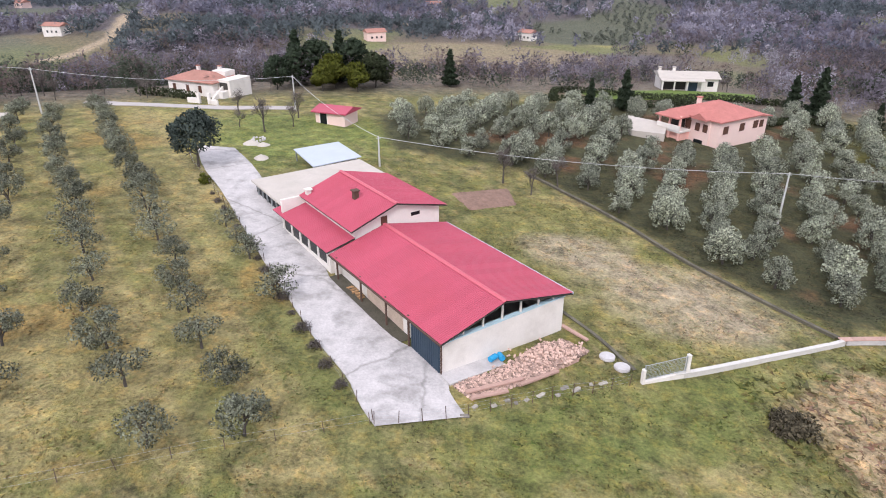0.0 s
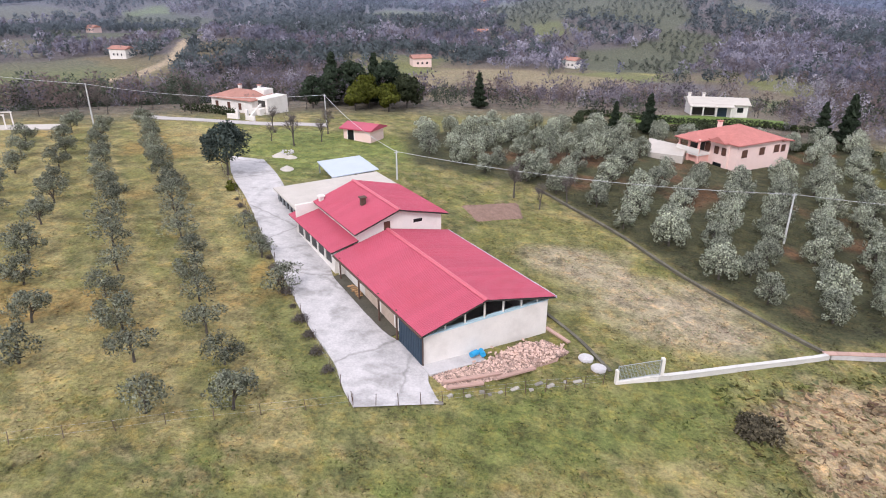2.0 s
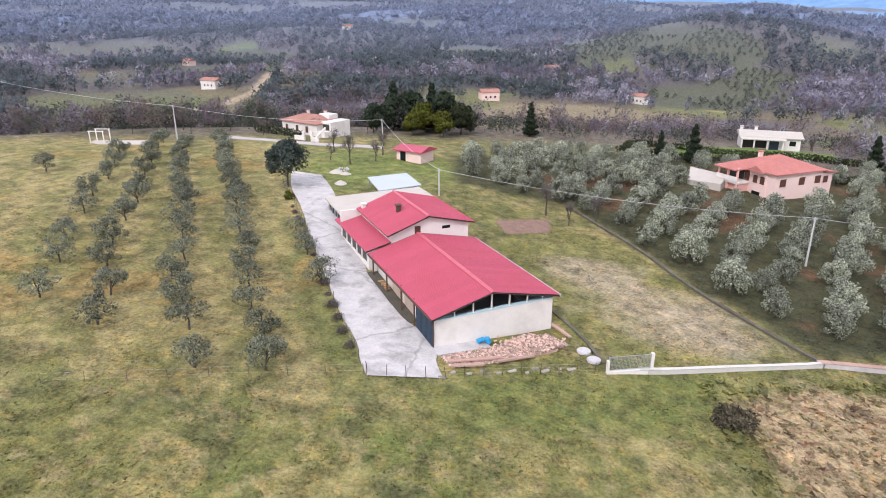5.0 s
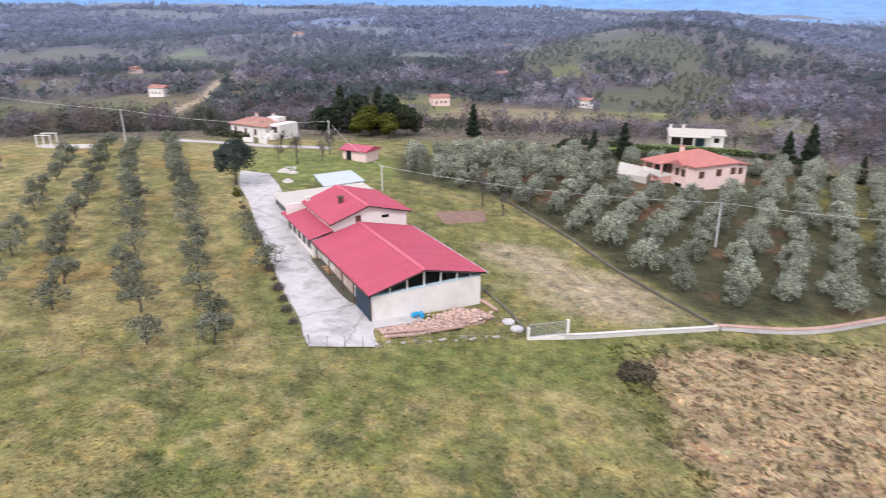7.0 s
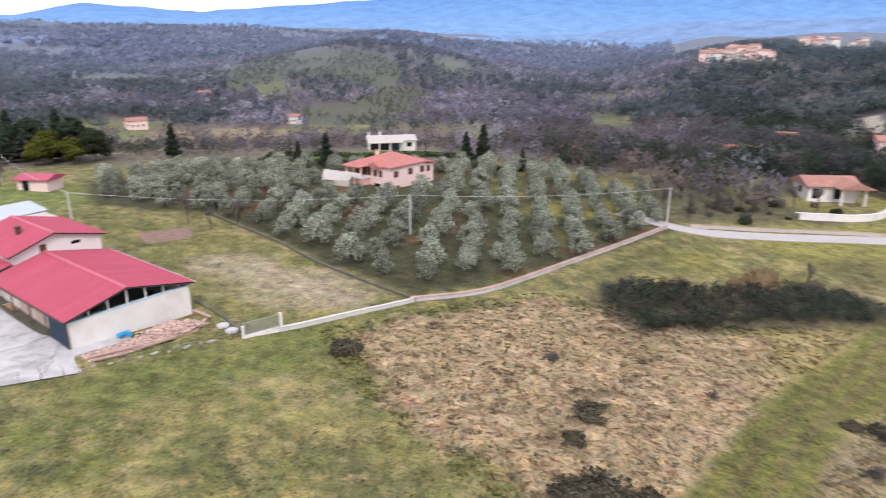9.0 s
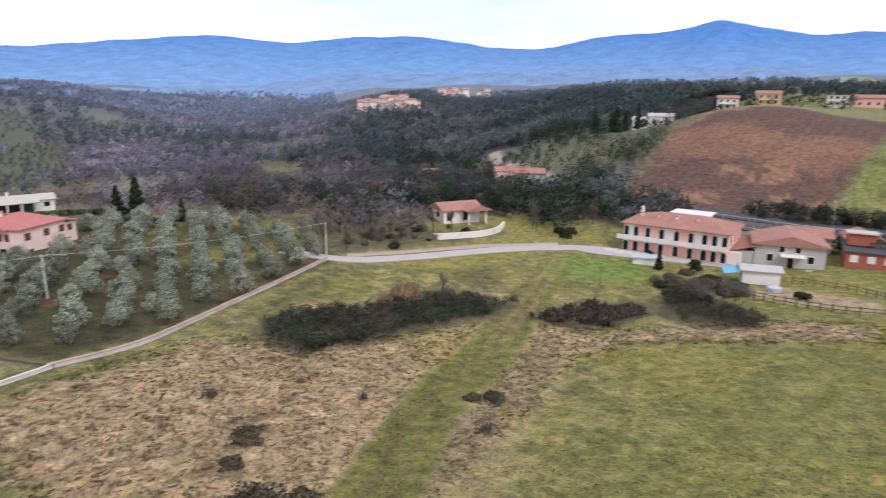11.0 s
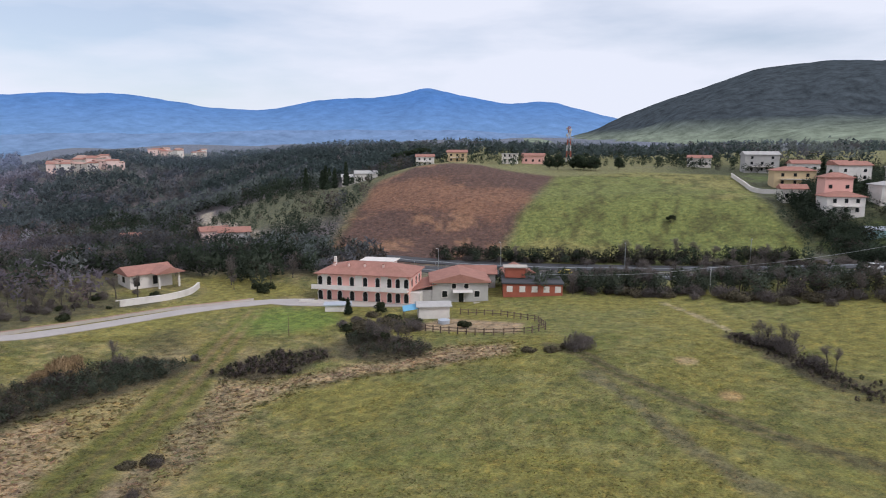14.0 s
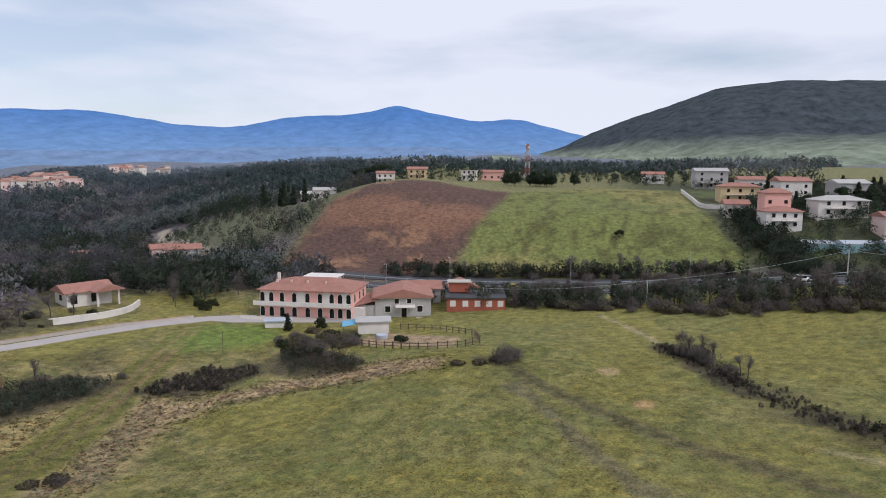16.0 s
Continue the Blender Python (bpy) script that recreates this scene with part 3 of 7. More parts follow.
    lay((0.10, 0.095, 0.04), smooth(-1, 3, inside(((107.4, 56.2), (115.1, 50.8), (105.3, 39.8), (98.2, 42), (100.1, 51.8)), x, y) + (n2 - 0.5) * 6) * 0.75)
    lay((0.10, 0.105, 0.04), smooth(-1, 2, inside(((62.6, 54.5), (80, 65.3), (84, 61.2), (65.7, 51.7)), x, y) + (n2 - 0.5) * 6) * 0.6)
    fl = near_line(FARM_LANE, x, y)
    lay((0.085, 0.09, 0.03), smooth(1.8, 0.8, fl + (n2 - 0.5) * 0.6) * 0.95)
    lay((0.20, 0.15, 0.085), smooth(0.7, 0.2, np.abs(fl - 0.8)) * 0.5)
    lay((0.42, 0.32, 0.16), smooth(2.0, 1.2, np.hypot((x - 117.9) * 0.8, y + 38.4)))
    lay((0.36, 0.25, 0.11), smooth(1.8, 1.0, np.hypot((x - 104.9) * 0.8, y + 43.9)))
    pen = smooth(0, 1.5, inside(((130, 14), (129, -11), (141, -9), (143, 9)), x, y))
    lay((0.36, 0.26, 0.17), pen * 0.9)
    lay((0.13, 0.20, 0.035), smooth(13, 5, np.hypot((x - 129) * 0.8, y - 37) + (n2 - 0.5) * 8) * 0.8)
    lay((0.095, 0.088, 0.052), smooth(-2, 4, inside(((91, 75), (124, 69), (134, 75), (127, 83), (150, 98), (104, 112)), x, y) + (n2 - 0.5) * 8) * 0.85)
    # far country
    start = 160 - 14 * smooth(46, 34, az) * smooth(-50, -30, -np.abs(az)) 
    far = smooth(0, 26, r - start) * (1 - smooth(-4, 4, inside(PLOUGHED, x, y))) * (1 - smooth(-4, 4, inside(GREEN_HILL, x, y)))
    w1, w2, w3 = fbm(x, y, 190, 31), fbm(x, y, 70, 32, 3), fbm(x, y, 330, 33, 2)
    wood = smooth(0.37, 0.45, w1 * 0.6 + w2 * 0.4 + 0.3 * smooth(32, 38, az) * smooth(68, 60, az) * smooth(900, 600, r) * 0.6 + 0.3 * smooth(210, 180, r))
    path = near_line(HILL_PATH, x, y)
    hroad = near_line(((330, 236), (319, 226), (296, 205), (271, 180), (252, 156), (231, 132), (215, 112)), x, y)
    lay(WOODFLOOR, far)
    open_ = far * (1 - wood)
    lay((0.125, 0.12, 0.088), open_)
    lay((0.16, 0.13, 0.085), open_ * smooth(0.5, 0.6, w2))
    lay((0.13, 0.145, 0.06), open_ * smooth(0.52, 0.62, w3) * 0.7)
    lay((0.34, 0.27, 0.19), far * smooth(9, 5, path + (w2 - 0.5) * 10))
    wood = wood * smooth(6, 12, path)
    north = smooth(212, 232, r) * smooth(500, 440, r) * smooth(-20, -10, az) * smooth(28, 18, az)
    lay((0.155, 0.125, 0.085), north * smooth(0.35, 0.5, w2) * 0.9)
    lay((0.16, 0.175, 0.06), north * smooth(0.5, 0.62, fbm(x, y, 60, 37)) * 0.7)
    lay((0.33, 0.28, 0.2), far * smooth(6, 3, near_line(((-30, 497), (-10, 512), (25, 543)), x, y)))
    for tone, outline in FAR_FIELDS:
        q = smooth(-6, 6, inside(outline, x, y) + (w2 - 0.5) * 30) * far
        lay(tone, q * (0.6 + 0.4 * n2))
        wood = wood * (1 - 0.9 * q)
    for ox, oy, orad in OLIVE_HILLS:
        q = smooth(orad, orad - 14, np.hypot(x - ox, y - oy) + (w2 - 0.5) * 40) * smooth(4, -4, inside(DARK_COPSE, x, y))
        lay((0.095, 0.10, 0.07), q * far)
        wood = wood * (1 - q)
    dens = far * wood * (1 - 0.93 * north) * (1 - 0.75 * smooth(230, 200, r) * smooth(-18, -10, az) * smooth(30, 22, az)) * smooth(6, 13, hroad) * smooth(48, 70, np.hypot(x - 280, y - 148))
    lay((0.17, 0.14, 0.105), far * smooth(235, 205, r) * smooth(-50, -40, az) * smooth(42, 34, az) * 0.8)
    lay((0.115, 0.12, 0.065), far * smooth(80, 50, np.hypot(x - 280, y - 148)) * 0.9)
    lay((0.36, 0.31, 0.25), far * smooth(4, 2.5, hroad))
    lay((0.19, 0.185, 0.085), smooth(285, 310, r) * smooth(1100, 800, r) * smooth(63, 70, az) * smooth(0.4, 0.55, w2 * 0.5 + w1 * 0.5 + 0.1))
    # haze painted into the ground colour, growing from 550 to 1100 m
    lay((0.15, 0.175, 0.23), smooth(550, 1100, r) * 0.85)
    vil = smooth(88, 94, az) * smooth(205, 225, r) * smooth(420, 360, r) * (1 - smooth(-4, 4, inside(GREEN_HILL, x, y)))
    lay((0.075, 0.082, 0.042), vil)
    lay((0.10, 0.13, 0.04), vil * smooth(0.58, 0.66, fbm(x, y, 18, 66)) * 0.7)
    ham = smooth(37.5, 38.3, az) * smooth(44, 43.4, az) * smooth(660, 690, r) * smooth(830, 800, r) + smooth(44.2, 45, az) * smooth(50, 49.2, az) * smooth(920, 950, r) * smooth(1110, 1070, r)
    lay((0.15, 0.16, 0.11), ham * 0.7)
    dens = dens * (1 - 0.9 * ham) * (1 - vil) * (1 - 0.8 * smooth(64, 72, az))
    pl = smooth(-3, 3, inside(PLOUGHED, x, y) + (n1 - 0.5) * 8)
    lay(PLOUGH, pl)
    lay((0.085, 0.05, 0.042), pl * smooth(0.2, 0.9, np.sin((y - 0.12 * x) * 1.6 + 3 * n1)) * 0.6)
    lay((0.27, 0.15, 0.09), pl * smooth(0.6, 0.7, fbm(x, y, 13, 44)) * 0.8)
    lay((0.21, 0.11, 0.07), pl * smooth(0.5, 0.66, fbm(x, y, 40, 41)) * 0.8)
    gh = smooth(-3, 3, inside(GREEN_HILL, x, y) + (n1 - 0.5) * 6)
    lay((0.165, 0.185, 0.055), gh)
    lay((0.25, 0.22, 0.08), gh * smooth(0.52, 0.66, fbm(x, y, 30, 42)) * 0.7)
    lay((0.09, 0.09, 0.03), gh * smooth(0.54, 0.64, fbm(x * 0.5, y, 3.2, 43)) * 0.75)
    return col, dens


az_fine = np.arange(-58, 112, 0.34)
az_all = np.radians(np.concatenate([az_fine, np.arange(112, 302, 6.0)]))
rad = [0.0, 8.0, 16.0, 23.0]
while rad[-1] < 3000:
    rad.append(rad[-1] + max(0.5, rad[-1] * 0.0105))
rad = np.array(rad)
NA, NR = len(az_all), len(rad)
gx = (CX + rad[:, None] * np.sin(az_all)[None]).ravel()
gy = (CY + rad[:, None] * np.cos(az_all)[None]).ravel()
gz = land(gx, gy) + (fbm(gx, gy, 2.2, 50, 3) - 0.5) * 0.1
ii, jj = np.meshgrid(np.arange(NR - 1), np.arange(NA), indexing="ij")
kk = (jj + 1) % NA
quads = np.stack([ii * NA + jj, ii * NA + kk, (ii + 1) * NA + kk, (ii + 1) * NA + jj], -1).reshape(-1, 4)[:, ::-1]
ground_me = bpy.data.meshes.new("ground")
ground_me.vertices.add(len(gx))
ground_me.vertices.foreach_set("co", np.stack([gx, gy, gz], -1).ravel())
ground_me.loops.add(quads.size)
ground_me.loops.foreach_set("vertex_index", quads.ravel())
ground_me.polygons.add(len(quads))
ground_me.polygons.foreach_set("loop_start", np.arange(0, quads.size, 4))
ground_me.polygons.foreach_set("use_smooth", np.ones(len(quads), bool))
ground_me.update(calc_edges=True)
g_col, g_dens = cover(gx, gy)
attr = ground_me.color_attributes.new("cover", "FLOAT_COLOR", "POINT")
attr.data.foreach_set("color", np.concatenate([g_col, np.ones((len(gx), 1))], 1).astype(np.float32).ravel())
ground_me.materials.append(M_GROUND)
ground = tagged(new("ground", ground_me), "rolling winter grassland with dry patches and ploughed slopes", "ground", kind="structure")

# ---- mountains on the horizon ----
SKYLINE = ((-180, 1.0), (-60, 1.6), (-39, 1.6), (-28, 1.7), (-20, 1.5), (-15, 1.2), (-9.7, 2.2), (-2, 1.65), (9, 2.5), (14, 2.8), (23, 3.7), (27, 3.95), (32.5, 3.45), (38, 3.97), (43.5, 4.15), (46, 3.67), (50, 3.18), (53.5, 3.05), (58, 4.05), (62, 4.2), (65, 4.6), (67.5, 5.2), (70, 4.5), (74, 3.8), (78, 3.95), (81, 3.1), (84, 2.4), (110, 2.0), (180, 1.0))
RIGHT_MOUNT = ((76, 0.2), (81.4, 1.42), (83.7, 2.6), (87.3, 3.95), (90.4, 5.0), (94, 6.2), (99, 6.5), (104.5, 6.2), (112, 5.8), (130, 3.0), (150, 0.2))


def range_mesh(name, profile, r0, r1, base, material, a0, a1, step, rough):
    az = np.arange(a0, a1 + step, step)
    el = np.interp(az, [p[0] for p in profile], [p[1] for p in profile])
    el = np.convolve(np.pad(el, 2, mode="edge"), np.array((1, 3, 4, 3, 1)) / 12, "valid")
    el = el + (fbm(az * 10, az * 0 + 3, 14, 61, 4) - 0.5) * 0.22
    s = np.linspace(0, 1, 26)
    A, S = np.meshgrid(az, s, indexing="ij")
    rr = r0 + (r1 - r0) * S
    x, y = CX + rr * np.sin(np.radians(A)), CY + rr * np.cos(np.radians(A))
    top = 26 + r1 * np.tan(np.radians(el))[:, None]
    spur = (fbm(x, y, (r1 - r0) * 0.3, 62, 5) - 0.5) * 1.6 * rough * np.sin(S * math.pi)
    z = base + (top - base) * (S ** 1.25) + spur
    n = len(s)
    faces = [(i * n + j, (i + 1) * n + j, (i + 1) * n + j + 1, i * n + j + 1) for i in range(len(az) - 1) for j in range(n - 1)]
    me = raw_mesh(name, np.stack([x, y, z], -1).reshape(-1, 3), faces, material, True)
    return new(name, me)


# these ranges show painted haze: blue colour and emission
tagged(range_mesh("backdrop_mountains", SKYLINE, 2600, 4300, -60, M_FARMOUNT, -180, 180, 0.5, 70), "mountain range on the horizon with blue haze painted in", "mountains", kind="structure")
RIDGE_NEAR = ((-180, -2), (-60, -1.4), (-45, -1.3), (-40, -0.5), (-33, -1.2), (-24, -0.7), (-15, -0.1), (-6, 0.15), (-1.5, -1.4), (1.3, -2.6), (7, -1.4), (12.6, 0.15), (18, -0.6), (23, -1.3), (28, -1.9), (33, -3.0), (38, -4.5), (180, -4.5))
RIDGE_FAR = ((-180, 0), (-60, 0.3), (-39, 0.3), (-15, 0.1), (-10, 0.4), (-4, 0.65), (2, -0.3), (7, 0.1), (20, -0.2), (30, 0.2), (35, 0.85), (41, 1.1), (46, 1.1), (55, 1.5), (70, 1.6), (80, 1.0), (100, 0.4), (180, 0))
ridge = tagged(range_mesh("backdrop_ridge", RIDGE_NEAR, 980, 1320, -60, M_HILL_NEAR, -75, 38, 0.3, 26), "purple-brown wooded ridge with painted blue haze", "hills", kind="structure")
tagged(range_mesh("backdrop_far_ridge", RIDGE_FAR, 1650, 2300, -60, M_HILL_FAR, -75, 100, 0.4, 30), "blue-grey ridge below the mountains with painted haze", "hills", kind="structure")
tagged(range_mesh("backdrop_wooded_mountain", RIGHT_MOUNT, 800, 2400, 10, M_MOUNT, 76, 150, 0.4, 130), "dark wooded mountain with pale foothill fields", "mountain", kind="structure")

# ---- foliage and trees ----


def soft_mesh(name, verts, faces, normals, material):
    """Leaf sprays that are shaded as one soft mass: faces turned outwards, normals given per corner point."""
    v = np.asarray(verts, float)
    f = np.asarray(faces)
    g = np.cross(v[f[:, 1]] - v[f[:, 0]], v[f[:, 2]] - v[f[:, 0]])
    flip = (g * normals[f[:, 0]]).sum(1) < 0
    f = np.where(flip[:, None], f[:, ::-1], f)
    me = raw_mesh(name, v.tolist(), f.tolist(), material, True)
    me.normals_split_custom_set_from_vertices(normals.tolist())
    return me


def unit(n):
    return n / np.maximum(np.linalg.norm(n, axis=1), 1e-6)[:, None]


def flakes(centres, radii, count, size, rng, flat=0.75, long=1.7, tri=False, up=0.0):
    """Small leaf sprays scattered in the shells of clumps."""
    centres, radii = np.array(centres, float), np.array(radii, float)
    k = rng.integers(0, len(centres), count)
    d = rng.normal(size=(count, 3))
    d /= np.linalg.norm(d, axis=1)[:, None]
    p = centres[k] + d * (radii[k] * (0.45 + 0.55 * rng.random(count) ** 0.5))[:, None] * np.array((1, 1, flat))
    a = rng.normal(size=(count, 3)) + d * 0.8 + np.array((0, 0, up))
    a /= np.linalg.norm(a, axis=1)[:, None]
    b = np.cross(a, rng.normal(size=(count, 3)))
    b /= np.linalg.norm(b, axis=1)[:, None]
    s = (size * (0.6 + 0.8 * rng.random(count)))[:, None]
    a, b = a * s * long * 0.5, b * s * 0.5
    if tri:
        v = np.stack([p - b - a * 0.5, p + b - a * 0.5, p + a], 1)
    else:
        v = np.stack([p - a, p + b * 0.9 - a * 0.1, p + a, p - b * 0.9 + a * 0.1], 1)
    n = v.shape[1]
    mid = centres.mean(0) - np.array((0, 0, 0.3))
    nr = unit(d * 0.7 + unit(p - mid) * 0.7 + np.array((0, 0, 0.35)) + rng.normal(size=(count, 3)) * 0.25)
    return v.reshape(-1, 3), np.arange(count * n).reshape(-1, n), np.repeat(nr, n, 0)


def limbs(rng, height, spread, radius, levels, forks, lean=0.15, base=0.35):
    """Branch segments of a small tree: list of (a, b, ra, rb)."""
    segs = []

    def grow(a, d, n, r, lvl):
        b = a + d * n
        segs.append((a, b, r, r * 0.6))
        if lvl == 0:
            return
        for i in range(forks):
            turn = rng.normal(size=3) * spread
            e = d + turn + np.array((0, 0, lean))
            e /= np.linalg.norm(e)
            grow(b if i == 0 else a + d * n * rng.uniform(0.45, 0.95), e, n * rng.uniform(0.55, 0.8), r * 0.55, lvl - 1)
    d0 = np.array((rng.normal() * 0.08, rng.normal() * 0.08, 1.0))
    grow(np.zeros(3) - np.array((0, 0, 0.15)), d0 / np.linalg.norm(d0), height * base, radius, levels)
    return segs


def limb_mesh(name, segs, material, sides=5):
    verts, faces = [], []
    for a, b, ra, rb in segs:
        d = b - a
        u = np.cross(d, (0.3, 0.5, 0.81))
        u /= np.linalg.norm(u)
        v = np.cross(d, u)
        v /= np.linalg.norm(v)
        k = len(verts)
        n = sides if ra > 0.035 else 3
        for c, r in ((a, ra), (b, rb)):
            for i in range(n):
                t = 2 * math.pi * i / n
                verts.append(c + (u * math.cos(t) + v * math.sin(t)) * r)
        faces += [(k + i, k + (i + 1) % n, k + n + (i + 1) % n, k + n + i) for i in range(n)]
    return raw_mesh(name, verts, faces, material)


def leafy_variant(seed, height, width, material, leaves=1500, size=0.26, clumps=16, trunk_r=0.14, low=0.38, flat=0.8, puff=1.0):
    rng = np.random.default_rng(seed)
    segs = limbs(rng, height, 0.42, trunk_r, 3, 3, 0.1, 0.33)
    cs, rs = [], []
    for i in range(clumps):
        a, q = rng.uniform(0, 2 * math.pi), math.sqrt(rng.random())
        h = rng.uniform(low, 0.86) * height
        k = math.sin(math.pi * min(1, max(0.08, (h / height - low + 0.22) / (1.12 - low)))) ** 0.6
        cs.append((math.cos(a) * q * width * 0.42 * k, math.sin(a) * q * width * 0.42 * k, h))
        rs.append(width * rng.uniform(0.13, 0.24) * puff)
    v, f, nr = flakes(cs, rs, leaves, size, rng, flat, 1.8)
    return limb_mesh("trunk", segs, M_BARK), soft_mesh("crown", v, f, nr, material)


def bare_variant(seed, height, material=None, levels=5, spread=0.38, sprigs=1100):
    rng = np.random.default_rng(seed)
    segs = limbs(rng, height, spread, height * 0.022, levels, 3, 0.22, 0.28)
    big = [s for s in segs if s[2] > height * 0.006]
    small = [(a, b, max(ra, 0.018), max(rb, 0.012)) for a, b, ra, rb in segs if ra <= height * 0.006]
    v, f, nr = flakes([s[1] for s in small], [height * 0.06] * len(small), sprigs, 0.045, rng, 1.0, 14, False, 0.8)
    k = len(v)
    t = limb_mesh("crown", small, material or M_TWIG, 3)
    tv = np.empty(len(t.vertices) * 3)
    t.vertices.foreach_get("co", tv)
    verts = np.concatenate([v, tv.reshape(-1, 3)])
    faces = [tuple(q) for q in f] + [tuple(i + k for i in p.vertices) for p in t.polygons]
    bpy.data.meshes.remove(t)
    return limb_mesh("trunk", big, M_BARK), raw_mesh("crown", verts, faces, material or M_TWIG)


def plant(name, meshes, x, y, s, rz, label, category, group="", dz=0.0, sz=None):
    ob = thing(name, label, category, at_ground(x, y, rz, dz) @ Matrix.Diagonal((s, s, sz or s, 1)), group)
    mesh_part("trunk", meshes[0], ob)
    mesh_part("crown", meshes[1], ob)
    return ob


OLIVES = [leafy_variant(100 + i, 3.6, 4.7, M_OLIVE, 2300, 0.125, 30, low=0.3, flat=0.9, puff=0.62) for i in range(4)]
OLIVES_OPEN = [leafy_variant(130 + i, 3.4, 4.6, M_OLIVE, 1250, 0.13, 17, low=0.3, puff=0.8) for i in range(3)]
OLIVES_SILVER = [leafy_variant(160 + i, 4.2, 4.4, M_OLIVE_SILVER, 3600, 0.125, 44, low=0.24, flat=1.1, puff=0.6) for i in range(4)]
BARE = [bare_variant(200 + i, 6.5, sprigs=350) for i in range(3)]
prng = np.random.default_rng(7)
# olive rows of the meadow
for (ax, ay), (bx, by), n, gap in (((-12, 32), (-54.6, 103), 17, 0.0), ((-19, 30.8), (-59.6, 98), 15, 0.0), ((-26, 28), (-67, 102), 13, 0.15), ((-38, 38), (-66, 88), 8, 0.1), ((-52, 42), (-74, 84), 6, 0.2)):
    for i in range(n):
        u = i / (n - 1)
        if prng.random() < gap:
            continue
        kind = OLIVES_OPEN if u < 0.45 and prng.random() < 0.6 else OLIVES
        plant("olive_tree", kind[prng.integers(len(kind))], ax + (bx - ax) * u + prng.normal() * 0.5, ay + (by - ay) * u + prng.normal() * 0.5, prng.uniform(0.78, 1.02) * (0.92 + 0.08 * min(1, u * 2.5)), prng.uniform(0, 360), "grey-green pruned olive tree in a mown meadow", "olive tree", "olive trees in the meadow")
for x, y, s in ((-18.3, 55.2, 0.8), (-14, 48.4, 0.95), (-22.5, 62, 0.6), (-20.4, 58.6, 0.55)):
    plant("olive_tree", OLIVES_OPEN[0 if s > 0.7 else 1], x, y, s, s * 900, "thin olive tree beside the concrete drive", "olive tree", "olive trees by the drive")
# grove behind the field wall: rows run away from the wall
row_dir, edge_dir = np.array((0.40, 0.917)), np.array((-0.45, 0.893))
for i in range(-13, 17):
    for j in range(-12, 26):
        q = np.array((34.8, 49.0)) + edge_dir * (i * 7.2) + row_dir * (j * 4.7 + 1.6 * (i % 3)) + prng.normal(size=2) * 0.6
        if inside(ORCHARD, q[:1], q[1:])[0] < 1.2 or (30 < q[0] < 58 and 97 < q[1] < 116) or (18 < q[0] < 72 and q[1] > 124):
            continue
        plant("olive_tree", OLIVES_SILVER[prng.integers(4)], q[0], q[1], prng.uniform(0.72, 1.12), prng.uniform(0, 360), "silvery dense olive tree in the grove", "olive tree", "olive trees in the grove")

# ---- distant woods ----


